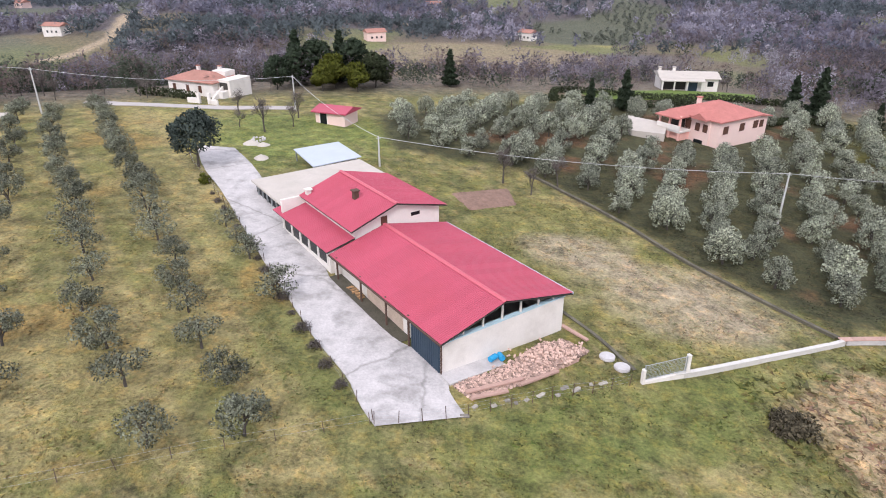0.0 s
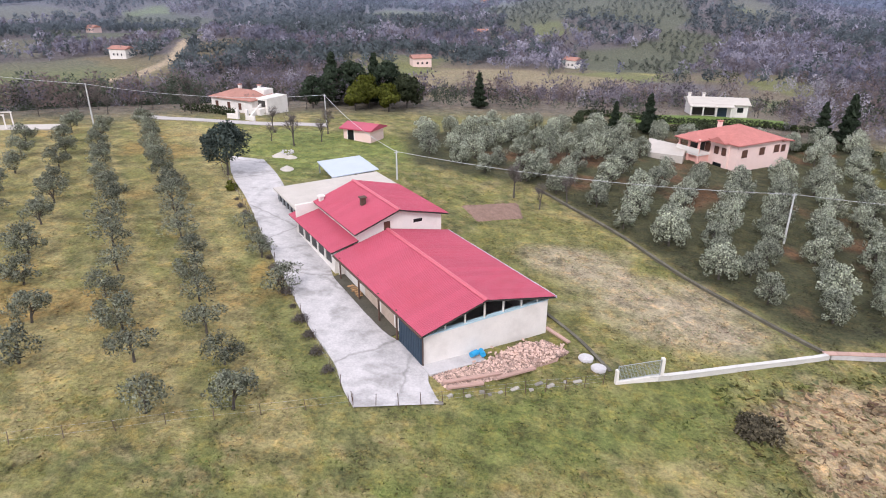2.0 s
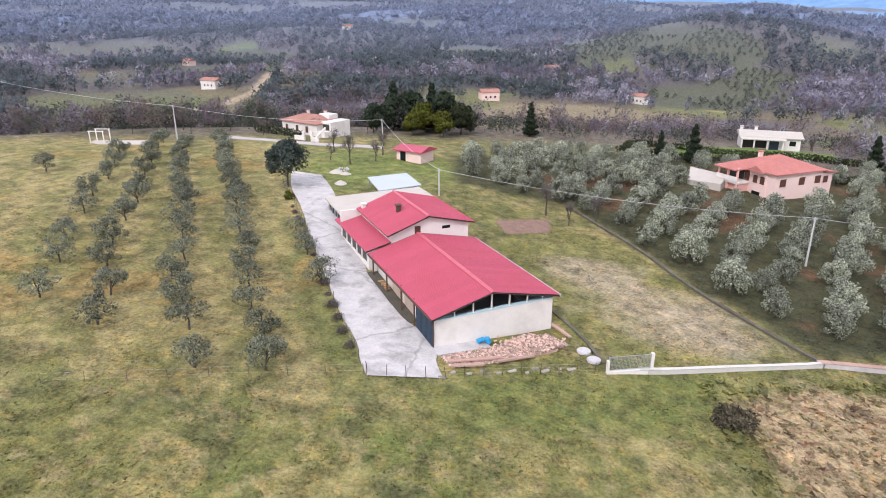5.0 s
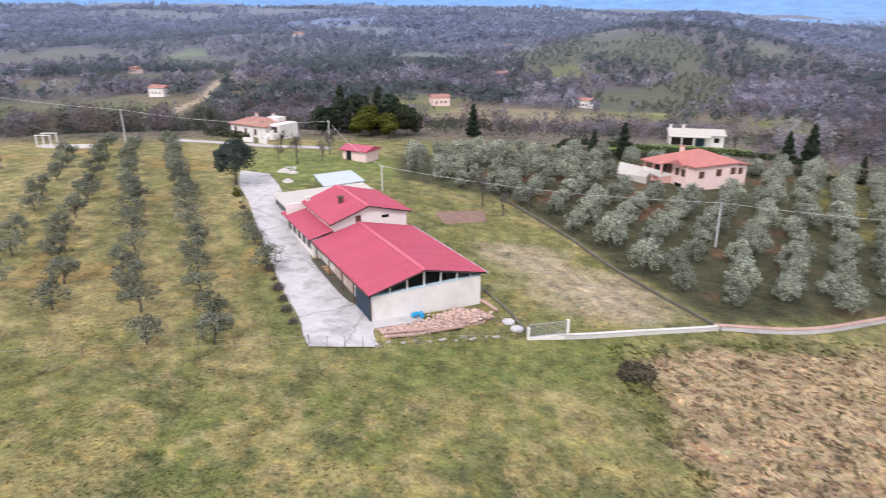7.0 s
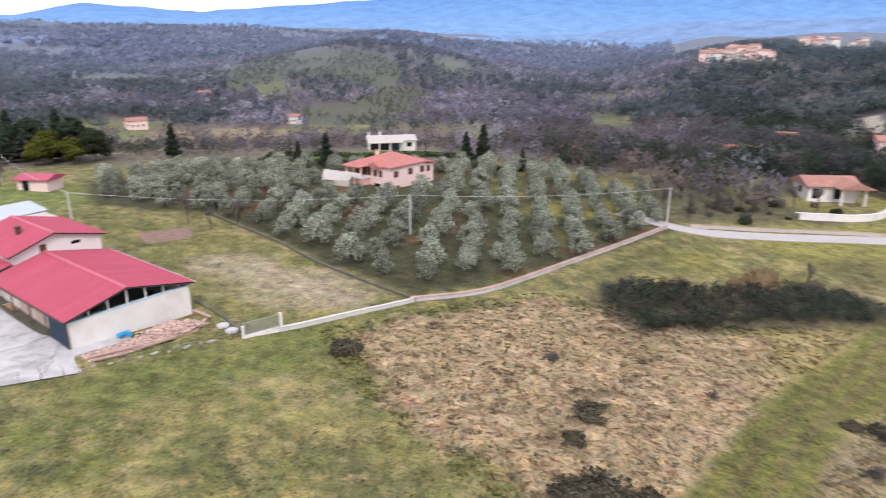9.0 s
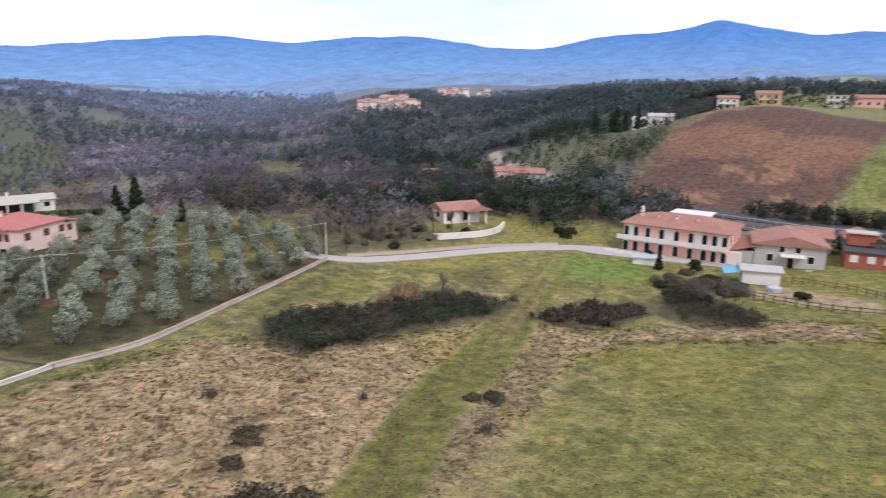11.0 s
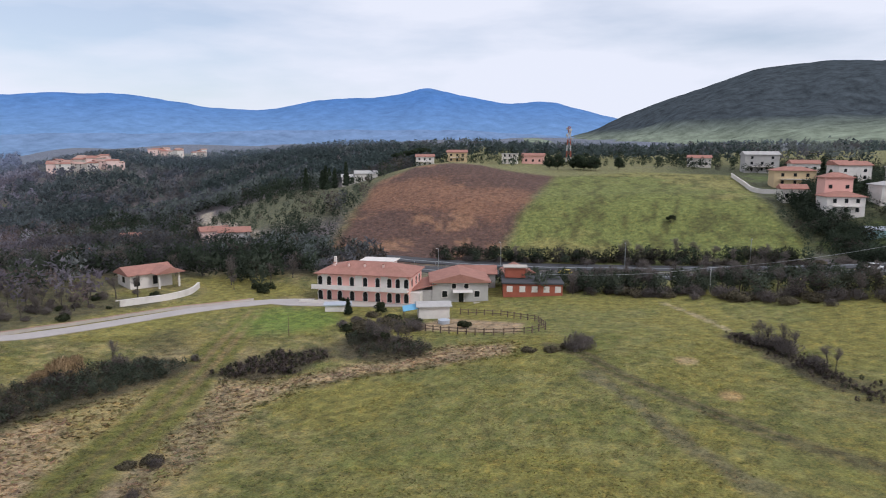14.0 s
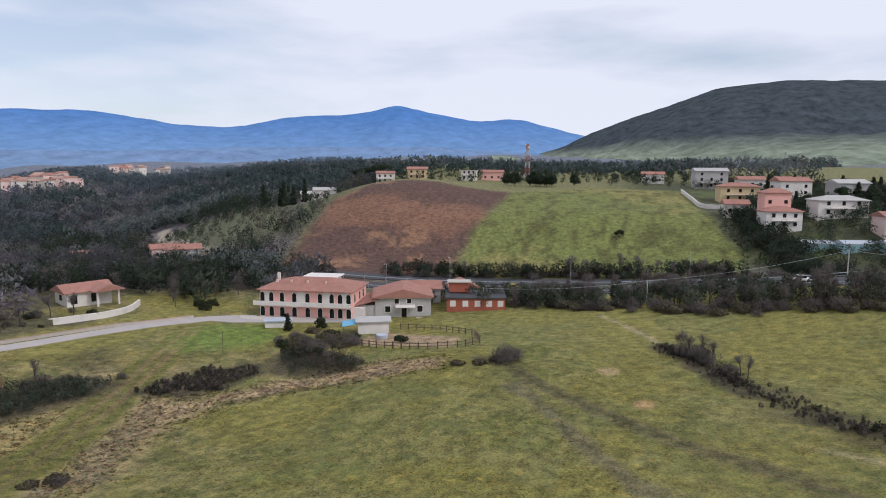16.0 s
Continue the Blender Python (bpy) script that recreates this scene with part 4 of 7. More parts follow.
def wood_patch(name, label, n, r0, r1, a0, a1, flakes_each, size, h0, h1, seed, green=0.12, keep=None, pos=None, tones=None, base=None):
    rng = np.random.default_rng(seed)
    if pos is None:
        r = np.exp(rng.uniform(math.log(r0), math.log(r1), n))
        a = np.radians(rng.uniform(a0, a1, n))
        x, y = CX + r * np.sin(a), CY + r * np.cos(a)
        d = cover(x, y)[1]
        ok = rng.random(n) < d
        for hx, hy, hr in ((56, 150, 17), (-44, 126, 17), (60, 138, 12), (-20, 120, 14), (40, 140, 10)):
            ok &= np.hypot(x - hx, y - hy) > hr
        x, y = x[ok], y[ok]
    else:
        x, y = pos
    m = len(x)
    z = land(x, y) if base is None else base
    h = rng.uniform(h0, h1, m)
    if h1 <= 3.0:
        # low scrub rises and falls in clumps
        h = h0 + (h1 - h0) * rng.random(m) ** 1.4 * np.clip(3.2 * fbm(x, y, 5, seed % 40, 3) - 0.9, 0.3, 1)
    count = m * flakes_each
    k = np.repeat(np.arange(m), flakes_each)
    d = rng.normal(size=(count, 3))
    d /= np.linalg.norm(d, axis=1)[:, None]
    p = np.stack([x[k], y[k], z[k] + h[k] * 0.56], 1) + d * (h[k] * (0.2 + 0.25 * rng.random(count)))[:, None] * np.array((0.85, 0.85, 1.0))
    aa = rng.normal(size=(count, 3)) + d * 0.7 + np.array((0, 0, 0.35))
    aa /= np.linalg.norm(aa, axis=1)[:, None]
    bb = np.cross(aa, rng.normal(size=(count, 3)))
    bb /= np.linalg.norm(bb, axis=1)[:, None]
    s = (size * (0.5 + rng.random(count)) * h[k] / h1)[:, None]
    v = np.stack([p - bb * s * 0.35 - aa * s * 0.4, p + bb * s * 0.35 - aa * s * 0.4, p + aa * s * 0.9], 1).reshape(-1, 3)
    nr = np.repeat(unit(d * 0.8 + np.array((0, 0, 0.6)) + rng.normal(size=(count, 3)) * 0.3), 3, 0)
    me = soft_mesh(name, v, np.arange(count * 3).reshape(-1, 3), nr, M_WOODS)
    tones = np.array(tones or ((0.15, 0.13, 0.14), (0.20, 0.172, 0.20), (0.22, 0.168, 0.155), (0.26, 0.23, 0.265), (0.42, 0.39, 0.43)))
    pick = fbm(x, y, 55, seed % 50, 3) * 1.6 - 0.3 + rng.normal(size=m) * 0.16
    t = tones[np.clip((pick * len(tones)).astype(int), 0, len(tones) - 1)] * rng.uniform(0.82, 1.15, m)[:, None]
    g = fbm(x, y, 90, seed % 50 + 7, 3) + rng.normal(size=m) * 0.07 > 0.66 - green * 0.75
    # coarse far patches get a bluer green, haze put into the colour
    t[g] = np.array((0.085, 0.10, 0.07) if size < 1.5 else (0.125, 0.145, 0.15)) * rng.uniform(0.7, 1.4, (g.sum(), 1))
    # painted haze: tree tones fade to blue-grey with distance
    haze_mix = (smooth(450, 1300, np.hypot(x - CX, y - CY)) * 0.75)[:, None]
    t = t * (1 - haze_mix) + np.array((0.31, 0.35, 0.46)) * haze_mix
    # tones are capped and darkened towards the east
    east = smooth(34, 44, np.degrees(np.arctan2(x - CX, y - CY))) * smooth(140, 180, np.hypot(x - CX, y - CY))
    t = np.where(east[:, None] > 0.3, np.minimum(t, 0.3), t) * (1 - east[:, None] * np.array((0.45, 0.37, 0.42)) * (1 - 0.5 * haze_mix))
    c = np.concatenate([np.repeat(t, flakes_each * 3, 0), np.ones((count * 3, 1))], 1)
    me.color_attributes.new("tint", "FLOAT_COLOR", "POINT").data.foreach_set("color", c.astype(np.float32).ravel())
    return tagged(new(name, me), label, "woods", kind="stuff")


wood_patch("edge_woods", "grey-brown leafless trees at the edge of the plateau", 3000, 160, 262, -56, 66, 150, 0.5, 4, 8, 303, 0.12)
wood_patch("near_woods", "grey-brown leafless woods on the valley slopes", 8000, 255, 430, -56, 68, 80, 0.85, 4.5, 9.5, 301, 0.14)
# wood tones shifted to blue, part of the painted haze
wood_patch("far_woods", "purple-grey leafless woods on distant hills, tinted as haze", 26000, 400, 1080, -56, 104, 28, 1.9, 6, 10, 302, 0.3, tones=((0.18, 0.18, 0.225), (0.235, 0.22, 0.275), (0.235, 0.20, 0.22), (0.28, 0.26, 0.32), (0.42, 0.39, 0.45)))
ogx, ogy = np.meshgrid(np.arange(-380, 200, 6.5), np.arange(420, 810, 7.0))
orng = np.random.default_rng(55)
ogx, ogy = (ogx + 3 * np.sin(ogy * 0.03)).ravel(), (ogy + 6 * np.sin(ogx * 0.02)).ravel()
ogx, ogy = ogx + orng.normal(size=len(ogx)) * 1.7, ogy + orng.normal(size=len(ogy)) * 1.7
okeep = np.zeros(len(ogx), bool)
for ox, oy, orad in OLIVE_HILLS:
    okeep |= (np.hypot(ogx - ox, ogy - oy) < orad - 8) & (fbm(ogx, ogy, 45, 12, 2) > 0.42)
okeep &= inside(DARK_COPSE, ogx, ogy) < -2
# pale blue tones are haze painted on the trees
wood_patch("horizon_woods", "purple-blue woods on far rolling hills, tinted as haze", 16000, 1050, 2300, -58, 36, 16, 4.5, 8, 14, 307, 0.25, tones=((0.20, 0.24, 0.34), (0.24, 0.265, 0.37), (0.27, 0.285, 0.39), (0.30, 0.32, 0.43), (0.35, 0.36, 0.47)))
rv = np.empty(len(ridge.data.vertices) * 3)
ridge.data.vertices.foreach_get("co", rv)
rv = rv.reshape(-1, 3)[np.random.default_rng(77).choice(len(rv) // 3, 6500, replace=False)]
rv = rv[fbm(rv[:, 0], rv[:, 1], 120, 78, 3) > 0.40]
# bluish tones again paint haze on these trees
wood_patch("ridge_woods", "purple-blue woods on the farthest hills, tinted as haze", 0, 0, 0, 0, 0, 20, 4.5, 8, 15, 306, 0.2, pos=(rv[:, 0], rv[:, 1]), base=rv[:, 2] - 1.5, tones=((0.10, 0.115, 0.15), (0.125, 0.13, 0.175), (0.14, 0.135, 0.18), (0.16, 0.16, 0.21)))
wood_patch("olive_terraces", "grey-green olive trees in rows on far hillsides", 0, 0, 0, 0, 0, 26, 1.1, 3, 4.5, 305, 0.0, pos=(ogx[okeep], ogy[okeep]), tones=((0.15, 0.16, 0.125), (0.18, 0.19, 0.155)))

# ---- the farm shed with its red roof ----
SHED = pose(4.7, 41.9, 0, 0, 0, 35)


def shed_at(x, y):
    p = SHED @ Vector((x, y, 0))
    return p.x, p.y


def sheet_mesh(length, width=1.0, ribs=5, rise=0.035):
    """A ribbed roof sheet lying along x (down the slope), with a folded lower edge."""
    prof = []
    for i in range(ribs):
        w = width / ribs
        prof += [(i * w, 0), (i * w + w * 0.55, 0), (i * w + w * 0.68, rise), (i * w + w * 0.87, rise)]
    prof.append((width, 0))
    n = len(prof)
    v = [(x, y, z) for x in (0, length) for y, z in prof] + [(length, y, z - 0.05) for y, z in prof]
    f = [(i, i + 1, n + i + 1, n + i) for i in range(n - 1)] + [(n + i, n + i + 1, 2 * n + i + 1, 2 * n + i) for i in range(n - 1)]
    return raw_mesh("roof_sheet", v, f, M_ROOF)


def pitched_slope(roof, ridge, drop, run, y0, y1, side):
    """Roof sheets from the ridge down to one eave; side -1 is towards the drive."""
    n = max(1, round(y1 - y0))
    w = (y1 - y0) / n
    me = sheet_mesh(math.hypot(run, drop), w)
    tilt = math.degrees(math.atan2(drop, run))
    for i in range(n):
        if side > 0:
            m = pose(ridge[0], y0 + i * w, ridge[1], 0, tilt, 0)
        else:
            m = pose(ridge[0], y0 + (i + 1) * w, ridge[1], 0, 0, 180) @ pose(0, 0, 0, 0, tilt, 0)
        mesh_part("roof_sheet", me, roof, m)


shed = thing("farm_shed", "cream-rendered farm shed with a low red sheet roof and clerestory openings", "farm building", SHED)
SX0, SX1, SY1, ZW, ZE, ZR = -5.55, 6.6, 17.6, 1.75, 2.15, 3.7
part("front_wall", box(SX0, SX1, 0.45, 0.75, -3.2, ZW), M_WHITE, shed)
part("back_wall", box(SX0, SX1, SY1 - 0.3, SY1, -2.5, 2.05), M_WHITE, shed)
part("side_wall", box(SX1 - 0.3, SX1, 0.75, SY1 - 0.3, -3.2, 1.95), M_WHITE, shed)
part("inner_wall", box(-2.6, -2.4, 4.6, SY1 - 0.3, -2.5, 2.4), M_GREY, shed)
part("wall_panel", box(-5.0, -4.75, 5.6, 6.6, -2.5, 1.6), M_WHITE, shed)
part("brick_panel", box(-5.06, -4.8, 6.6, 9.0, -2.5, 1.3), M_INFILL, shed, "unpainted beige block infill")
part("wall_panel", box(-5.0, -4.75, 9.0, 9.4, -2.5, 1.6), M_WHITE, shed)
part("brick_panel", box(-5.06, -4.8, 9.4, 12.4, -2.5, 0.9), M_INFILL, shed, "unpainted beige block infill")
part("wall_panel", box(-5.0, -4.75, 12.4, SY1 - 0.3, -2.5, 1.3), M_WHITE, shed)
part("floor_slab", box(SX0 + 0.3, SX1 - 0.3, 0.75, SY1 - 0.3, -2.0, -0.75), M_CONC, shed)
trim = part("wall_trim", box(SX0 - 0.05, SX1 + 0.05, 0.40, 0.80, ZW, ZW + 0.10), M_TRIM, shed, "pale blue painted wall capping")
for x in (-3.55, -1.7, 0.15, 2.0, 3.85, 5.5):
    top = ZR - abs(x) * (ZR - ZE) / (5.9 if x < 0 else 7.15) - 0.16
    part("gable_post", box(x - 0.06, x + 0.06, 0.5, 0.64, ZW + 0.1, top), M_WHITE, shed)
for y in (4.6, 8.0, 12.2, 16.6):
    part("porch_post", box(-5.8, -5.68, y - 0.08, y + 0.08, -2.4, 2.25), M_RUST, shed, "dark iron post")
door = part("sliding_door", box(SX0 - 0.10, SX0 - 0.02, 0.6, 4.4, -1.3, 1.7), M_BLUEDOOR, shed, "weathered blue corrugated sliding door")
for i in range(13):
    part("door_rib", box(SX0 - 0.14, SX0 - 0.10, 0.7 + i * 0.29, 0.76 + i * 0.29, -1.25, 1.65), M_BLUEDOOR, door)
# decks under the roof sheets are coloured as shade
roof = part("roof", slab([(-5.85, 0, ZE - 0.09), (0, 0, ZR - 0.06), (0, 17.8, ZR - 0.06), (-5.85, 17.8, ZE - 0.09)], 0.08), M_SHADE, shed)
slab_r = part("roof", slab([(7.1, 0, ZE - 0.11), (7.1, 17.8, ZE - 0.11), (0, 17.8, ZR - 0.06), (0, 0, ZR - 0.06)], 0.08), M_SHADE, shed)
pitched_slope(roof, (0, ZR), ZR - ZE - 0.0, 5.9, 0, 17.8, -1)
pitched_slope(slab_r, (0, ZR), ZR - ZE - 0.0, 7.15, 0, 17.8, 1)
ridge_bm = slab([(-0.22, -0.03, ZR + 0.02), (0, -0.03, ZR + 0.1), (0, 17.83, ZR + 0.1), (-0.22, 17.83, ZR + 0.02)], 0.03)
slab([(0, -0.03, ZR + 0.1), (0.22, -0.03, ZR + 0.02), (0.22, 17.83, ZR + 0.02), (0, 17.83, ZR + 0.1)], 0.03, ridge_bm)
part("ridge_cap", ridge_bm, M_RIDGE, shed, "faded pinkish ridge capping")
part("verge_flashing", box(7.1, 7.2, 0, 17.8, ZE - 0.16, ZE + 0.03), M_PALEMETAL, shed)
part("gutter", box(-6.02, -5.9, 0, 17.8, ZE - 0.16, ZE - 0.04), M_RUST, shed)
part("drainpipe", rod((SX0 - 0.1, 0.35, -1.6), (SX0 - 0.1, 0.35, 2.0), 0.06), M_RUST, shed)

# the taller house part behind it
house2 = thing("farm_house_block", "cream farm building with a stepped red sheet roof and two chimneys", "farm building", SHED)
HY0, HY1 = 17.9, 29.0
part("wall", box(-5.8, 6.3, HY0, HY0 + 0.3, -2.6, 2.4), M_WHITE, house2)
gv = [(-3.2, 2.4), (6.3, 2.4), (6.3, 4.15), (1.2, 5.45), (-3.2, 3.95)]
gb = bmesh.new()
fr = [gb.verts.new((x, HY0, z)) for x, z in gv]
bk = [gb.verts.new((x, HY0 + 0.3, z)) for x, z in gv]
gb.faces.new(fr)
gb.faces.new(bk[::-1])
for i in range(5):
    gb.faces.new((fr[i], bk[i], bk[(i + 1) % 5], fr[(i + 1) % 5]))
bmesh.ops.recalc_face_normals(gb, faces=gb.faces)
part("gable_wall", gb, M_WHITE, house2)
part("side_wall", box(6.0, 6.3, HY0 + 0.3, HY1, -2.6, 4.1), M_WHITE, house2)
part("back_wall", box(-5.8, 6.3, HY1 - 0.3, HY1, -2.6, 3.9), M_WHITE, house2)
part("upper_wall", box(-3.2, -2.9, HY0 + 0.3, HY1 - 0.3, 2.2, 3.85), M_WHITE, house2)
part("veranda_wall", box(-5.8, -5.55, HY0 + 0.3, HY1 - 0.3, -2.6, 0.7), M_WHITE, house2)
for i in range(6):
    y = HY0 + 0.5 + i * 2.05
    part("veranda_post", box(-5.8, -5.6, y, y + 0.22, 0.7, 2.1), M_WHITE, house2)
    if i < 5:
        part("window_pane", box(-5.68, -5.64, y + 0.22, y + 2.05, 0.7, 2.1), M_DARK, house2)
win = part("window", box(-0.35, 0.35, HY0 - 0.03, HY0 + 0.02, 3.55, 4.45), M_SHUTTER, house2, "small dark window")
part("window", box(3.0, 4.0, HY0 - 0.03, HY0 + 0.02, 3.75, 4.1), M_DARK, house2, "narrow dark vent window")
# these decks also carry the painted shade colour
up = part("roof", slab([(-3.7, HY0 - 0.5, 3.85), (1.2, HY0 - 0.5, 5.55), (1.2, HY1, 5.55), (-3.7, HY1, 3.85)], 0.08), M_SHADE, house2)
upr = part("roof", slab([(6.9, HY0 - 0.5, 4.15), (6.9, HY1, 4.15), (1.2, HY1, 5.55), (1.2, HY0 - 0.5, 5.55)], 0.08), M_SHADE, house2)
pitched_slope(up, (1.2, 5.62), 1.70, 4.95, HY0 - 0.5, HY1, -1)
pitched_slope(upr, (1.2, 5.62), 1.40, 5.75, HY0 - 0.5, HY1, 1)
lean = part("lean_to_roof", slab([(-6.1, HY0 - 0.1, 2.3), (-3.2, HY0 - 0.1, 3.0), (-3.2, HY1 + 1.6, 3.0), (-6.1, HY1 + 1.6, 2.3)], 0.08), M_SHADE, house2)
pitched_slope(lean, (-3.15, 3.08), 0.72, 3.0, HY0 - 0.1, HY1 + 1.6, -1)
rb2 = slab([(0.98, HY0 - 0.52, 5.64), (1.2, HY0 - 0.52, 5.72), (1.2, HY1, 5.72), (0.98, HY1, 5.64)], 0.03)
slab([(1.2, HY0 - 0.52, 5.72), (1.42, HY0 - 0.52, 5.64), (1.42, HY1, 5.64), (1.2, HY1, 5.72)], 0.03, rb2)
part("ridge_cap", rb2, M_RIDGE, house2, "faded pinkish ridge capping")
for x, y, h, mt in ((-3.0, 28.2, 4.6, M_WHITE), (-0.6, 22.3, 5.75, M_RUST)):
    ch = part("chimney", box(x - 0.25, x + 0.25, y - 0.25, y + 0.25, 3.4, h, bevel=0.02), mt, house2)
    part("chimney_cap", box(x - 0.36, x + 0.36, y - 0.36, y + 0.36, h, h + 0.12), mt, ch)

# flat-roofed annex and the pale lean-to beyond
annex = thing("flat_roof_annex", "low annex with a pale flat roof and dark glazed side", "farm building", SHED)
part("wall", box(-4.6, 8.3, HY1 + 0.1, 40.0, -2.6, 0.4), M_GREY, annex)
part("glazing", box(-4.5, 8.2, HY1 + 1.7, 39.9, 0.4, 2.2), M_DARK, annex)
for i in range(7):
    part("post", box(-4.68, -4.52, HY1 + 1.8 + i * 1.35, HY1 + 1.92 + i * 1.35, -2.0, 2.2), M_STEEL, annex)
part("flat_roof", slab([(-5.0, HY1 + 1.65, 2.45), (8.9, HY1 + 0.1, 2.75), (9.0, 39.6, 2.75), (-4.8, 40.6, 2.45)], 0.22), M_FLATROOF, annex)
lean2 = thing("pale_lean_to", "open lean-to with a pale bluish metal roof", "lean-to", SHED)
part("roof", slab([(3.2, 40.8, 2.5), (9.4, 39.7, 3.0), (10.0, 47.4, 3.0), (4.2, 49.2, 2.5)], 0.12), M_PALEMETAL, lean2)
for x, y in ((3.5, 41.3), (4.3, 48.6), (9.1, 40.2), (9.6, 47.0)):
    part("post", box(x - 0.08, x + 0.08, y - 0.08, y + 0.08, -2, 2.5), M_STEEL, lean2)
part("back_wall", box(8.9, 9.1, 40.4, 46.8, -2, 2.75), M_WHITE, lean2)

# concrete drive
DRIVE_LEFT = ((-4.4, 33.2), (-5.5, 35), (-7.1, 38.4), (-9.8, 42.4), (-12.5, 47.1), (-16.5, 54.1), (-20.7, 61.8), (-25.5, 70.9), (-30.2, 78.8), (-32.8, 84.4), (-34.4, 88.6))
DRIVE_RIGHT = ((1.6, 34.6), (0.5, 37.1), (0.2, 39.4), (-1.2, 41.4), (-3.4, 42.9), (-5.7, 45.8), (-8.1, 49.2), (-10.4, 52.6), (-11.5, 56), (-13.4, 59.8), (-16.4, 65), (-20.6, 73), (-24.4, 80.6), (-29.2, 88.4))


def paving(name, left, right, material, cross=8, lift=0.09):
    """A slab of poured concrete between two uneven edges, on the land."""
    a, b = smooth_line(left, 0.9), smooth_line(right, 0.9)
    n = 90
    verts, faces = [], []
    for i in range(n + 1):
        p, q = a[round(i / n * (len(a) - 1))], b[round(i / n * (len(b) - 1))]
        wob = (float(fbm(np.array(p.x), np.array(p.y), 1.6, 95, 3)) - 0.5) * 0.9
        for k in range(cross + 1):
            u = k / cross
            m = p.lerp(q, u * (1 - abs(wob) * 0.06) + (wob * 0.06 if wob > 0 else 0))
            verts.append((m.x, m.y, float(land(m.x, m.y)) + lift))
        for m in (verts[-cross - 1], verts[-1]):
            verts.append((m[0], m[1], m[2] - 0.35))
    w = cross + 3
    for i in range(n):
        g, h = i * w, (i + 1) * w
        faces += [(g + k, g + k + 1, h + k + 1, h + k) for k in range(cross)]
        faces += [(g, h, h + cross + 1, g + cross + 1), (g + cross, g + cross + 2, h + cross + 2, h + cross)]
    return new(name, raw_mesh(name, verts, faces, material, False))


drive = tagged(paving("concrete_drive", DRIVE_LEFT, DRIVE_RIGHT, M_DRIVE), "cracked pale concrete drive with stains", "drive", kind="structure")

# ---- walls, fences and clutter round the farmyard ----


def block_wall(name, label, pts, h, t, material, cope_mat, cope_t, step, lift=0.0):
    """A low wall that follows the land, with separate coping stones."""
    wall = thing(name, label, "wall")
    line = smooth_line(pts, 1.5)
    verts, faces = [], []
    for i, p in enumerate(line):
        d = (line[min(i + 1, len(line) - 1)] - line[max(i - 1, 0)]).normalized()
        nrm = Vector((-d.y, d.x)) * t / 2
        g = float(land(p.x, p.y)) + lift
        verts += [(p.x + nrm.x, p.y + nrm.y, g - 0.5), (p.x + nrm.x, p.y + nrm.y, g + h), (p.x - nrm.x, p.y - nrm.y, g + h), (p.x - nrm.x, p.y - nrm.y, g - 0.5)]
    for i in range(len(line) - 1):
        a, b = 4 * i, 4 * i + 4
        faces += [(a, b, b + 1, a + 1), (a + 1, b + 1, b + 2, a + 2), (a + 2, b + 2, b + 3, a + 3)]
    n = len(verts)
    faces += [(0, 1, 2, 3), (n - 1, n - 2, n - 3, n - 4)]
    mesh_part("wall_body", raw_mesh("wall_body", verts, faces, material), wall)
    bm = box(-step / 2 + 0.012, step / 2 - 0.012, -t / 2 - 0.06, t / 2 + 0.06, 0, cope_t, bevel=0.02)
    me = bpy.data.meshes.new("coping_stone")
    bm.to_mesh(me)
    bm.free()
    me.materials.append(cope_mat)
    places = along(line, step)
    for k, (p, a) in enumerate(places):
        q = places[min(k + 1, len(places) - 1)][0]
        tilt = -math.degrees(math.atan2(float(land(q.x, q.y)) - float(land(p.x, p.y)), max((q - p).length, 0.01)))
        mesh_part("coping_stone", me, wall, pose(p.x, p.y, float(land(p.x, p.y)) + lift + h + 0.004, 0, tilt, math.degrees(a)))
    return wall


block_wall("boundary_wall", "low white rendered boundary wall with flat coping", ((18.3, 40.6), (26, 43.4), (34.2, 46.6)), 0.45, 0.26, M_BOUNDARY, M_BOUNDARY, 0.07, 1.6)
block_wall("boundary_wall", "low wall with weathered reddish coping along the olive grove", ((34.4, 46.8), (43.3, 48.4), (52, 52.6), (61.5, 57.8), (74, 64.6), (87.5, 72.0)), 0.45, 0.45, M_CONC, M_KERB, 0.1, 1.2)
block_wall("stone_edging", "low dark mossy stone edging of the yard", ((34.0, 47.6), (29.9, 53.2), (24.6, 61.3), (18.3, 73.6), (11.2, 84.4)), 0.22, 0.25, M_STONE, M_STONE, 0.1, 0.9)

gate = thing("mesh_gate", "galvanised mesh gate on a white plinth", "gate", at_ground(16.7, 40.1, 19))
part("plinth", box(-1.9, 1.9, -0.15, 0.15, -0.5, 0.35), M_WHITE, gate)
fr_bm = rod((-1.85, 0, 0.35), (-1.85, 0, 1.75), 0.05)
rod((1.85, 0, 0.35), (1.85, 0, 1.75), 0.05, bm=fr_bm)
rod((-1.85, 0, 1.7), (1.85, 0, 1.7), 0.035, bm=fr_bm)
rod((-1.85, 0, 0.45), (1.85, 0, 0.45), 0.035, bm=fr_bm)
part("gate_frame", fr_bm, M_STEEL, gate)
for i in range(30):
    x = -1.78 + i * 0.123
    part("mesh_bar", rod((x, 0, 0.45), (x, 0, 1.7), 0.012, sides=4), M_STEEL, gate)
for i in range(8):
    part("mesh_wire", rod((-1.85, 0.01, 0.58 + i * 0.14), (1.85, 0.01, 0.58 + i * 0.14), 0.008, sides=4), M_STEEL, gate)
part("gate_post", box(1.85, 2.1, -0.15, 0.15, -0.4, 1.85), M_WHITE, gate)
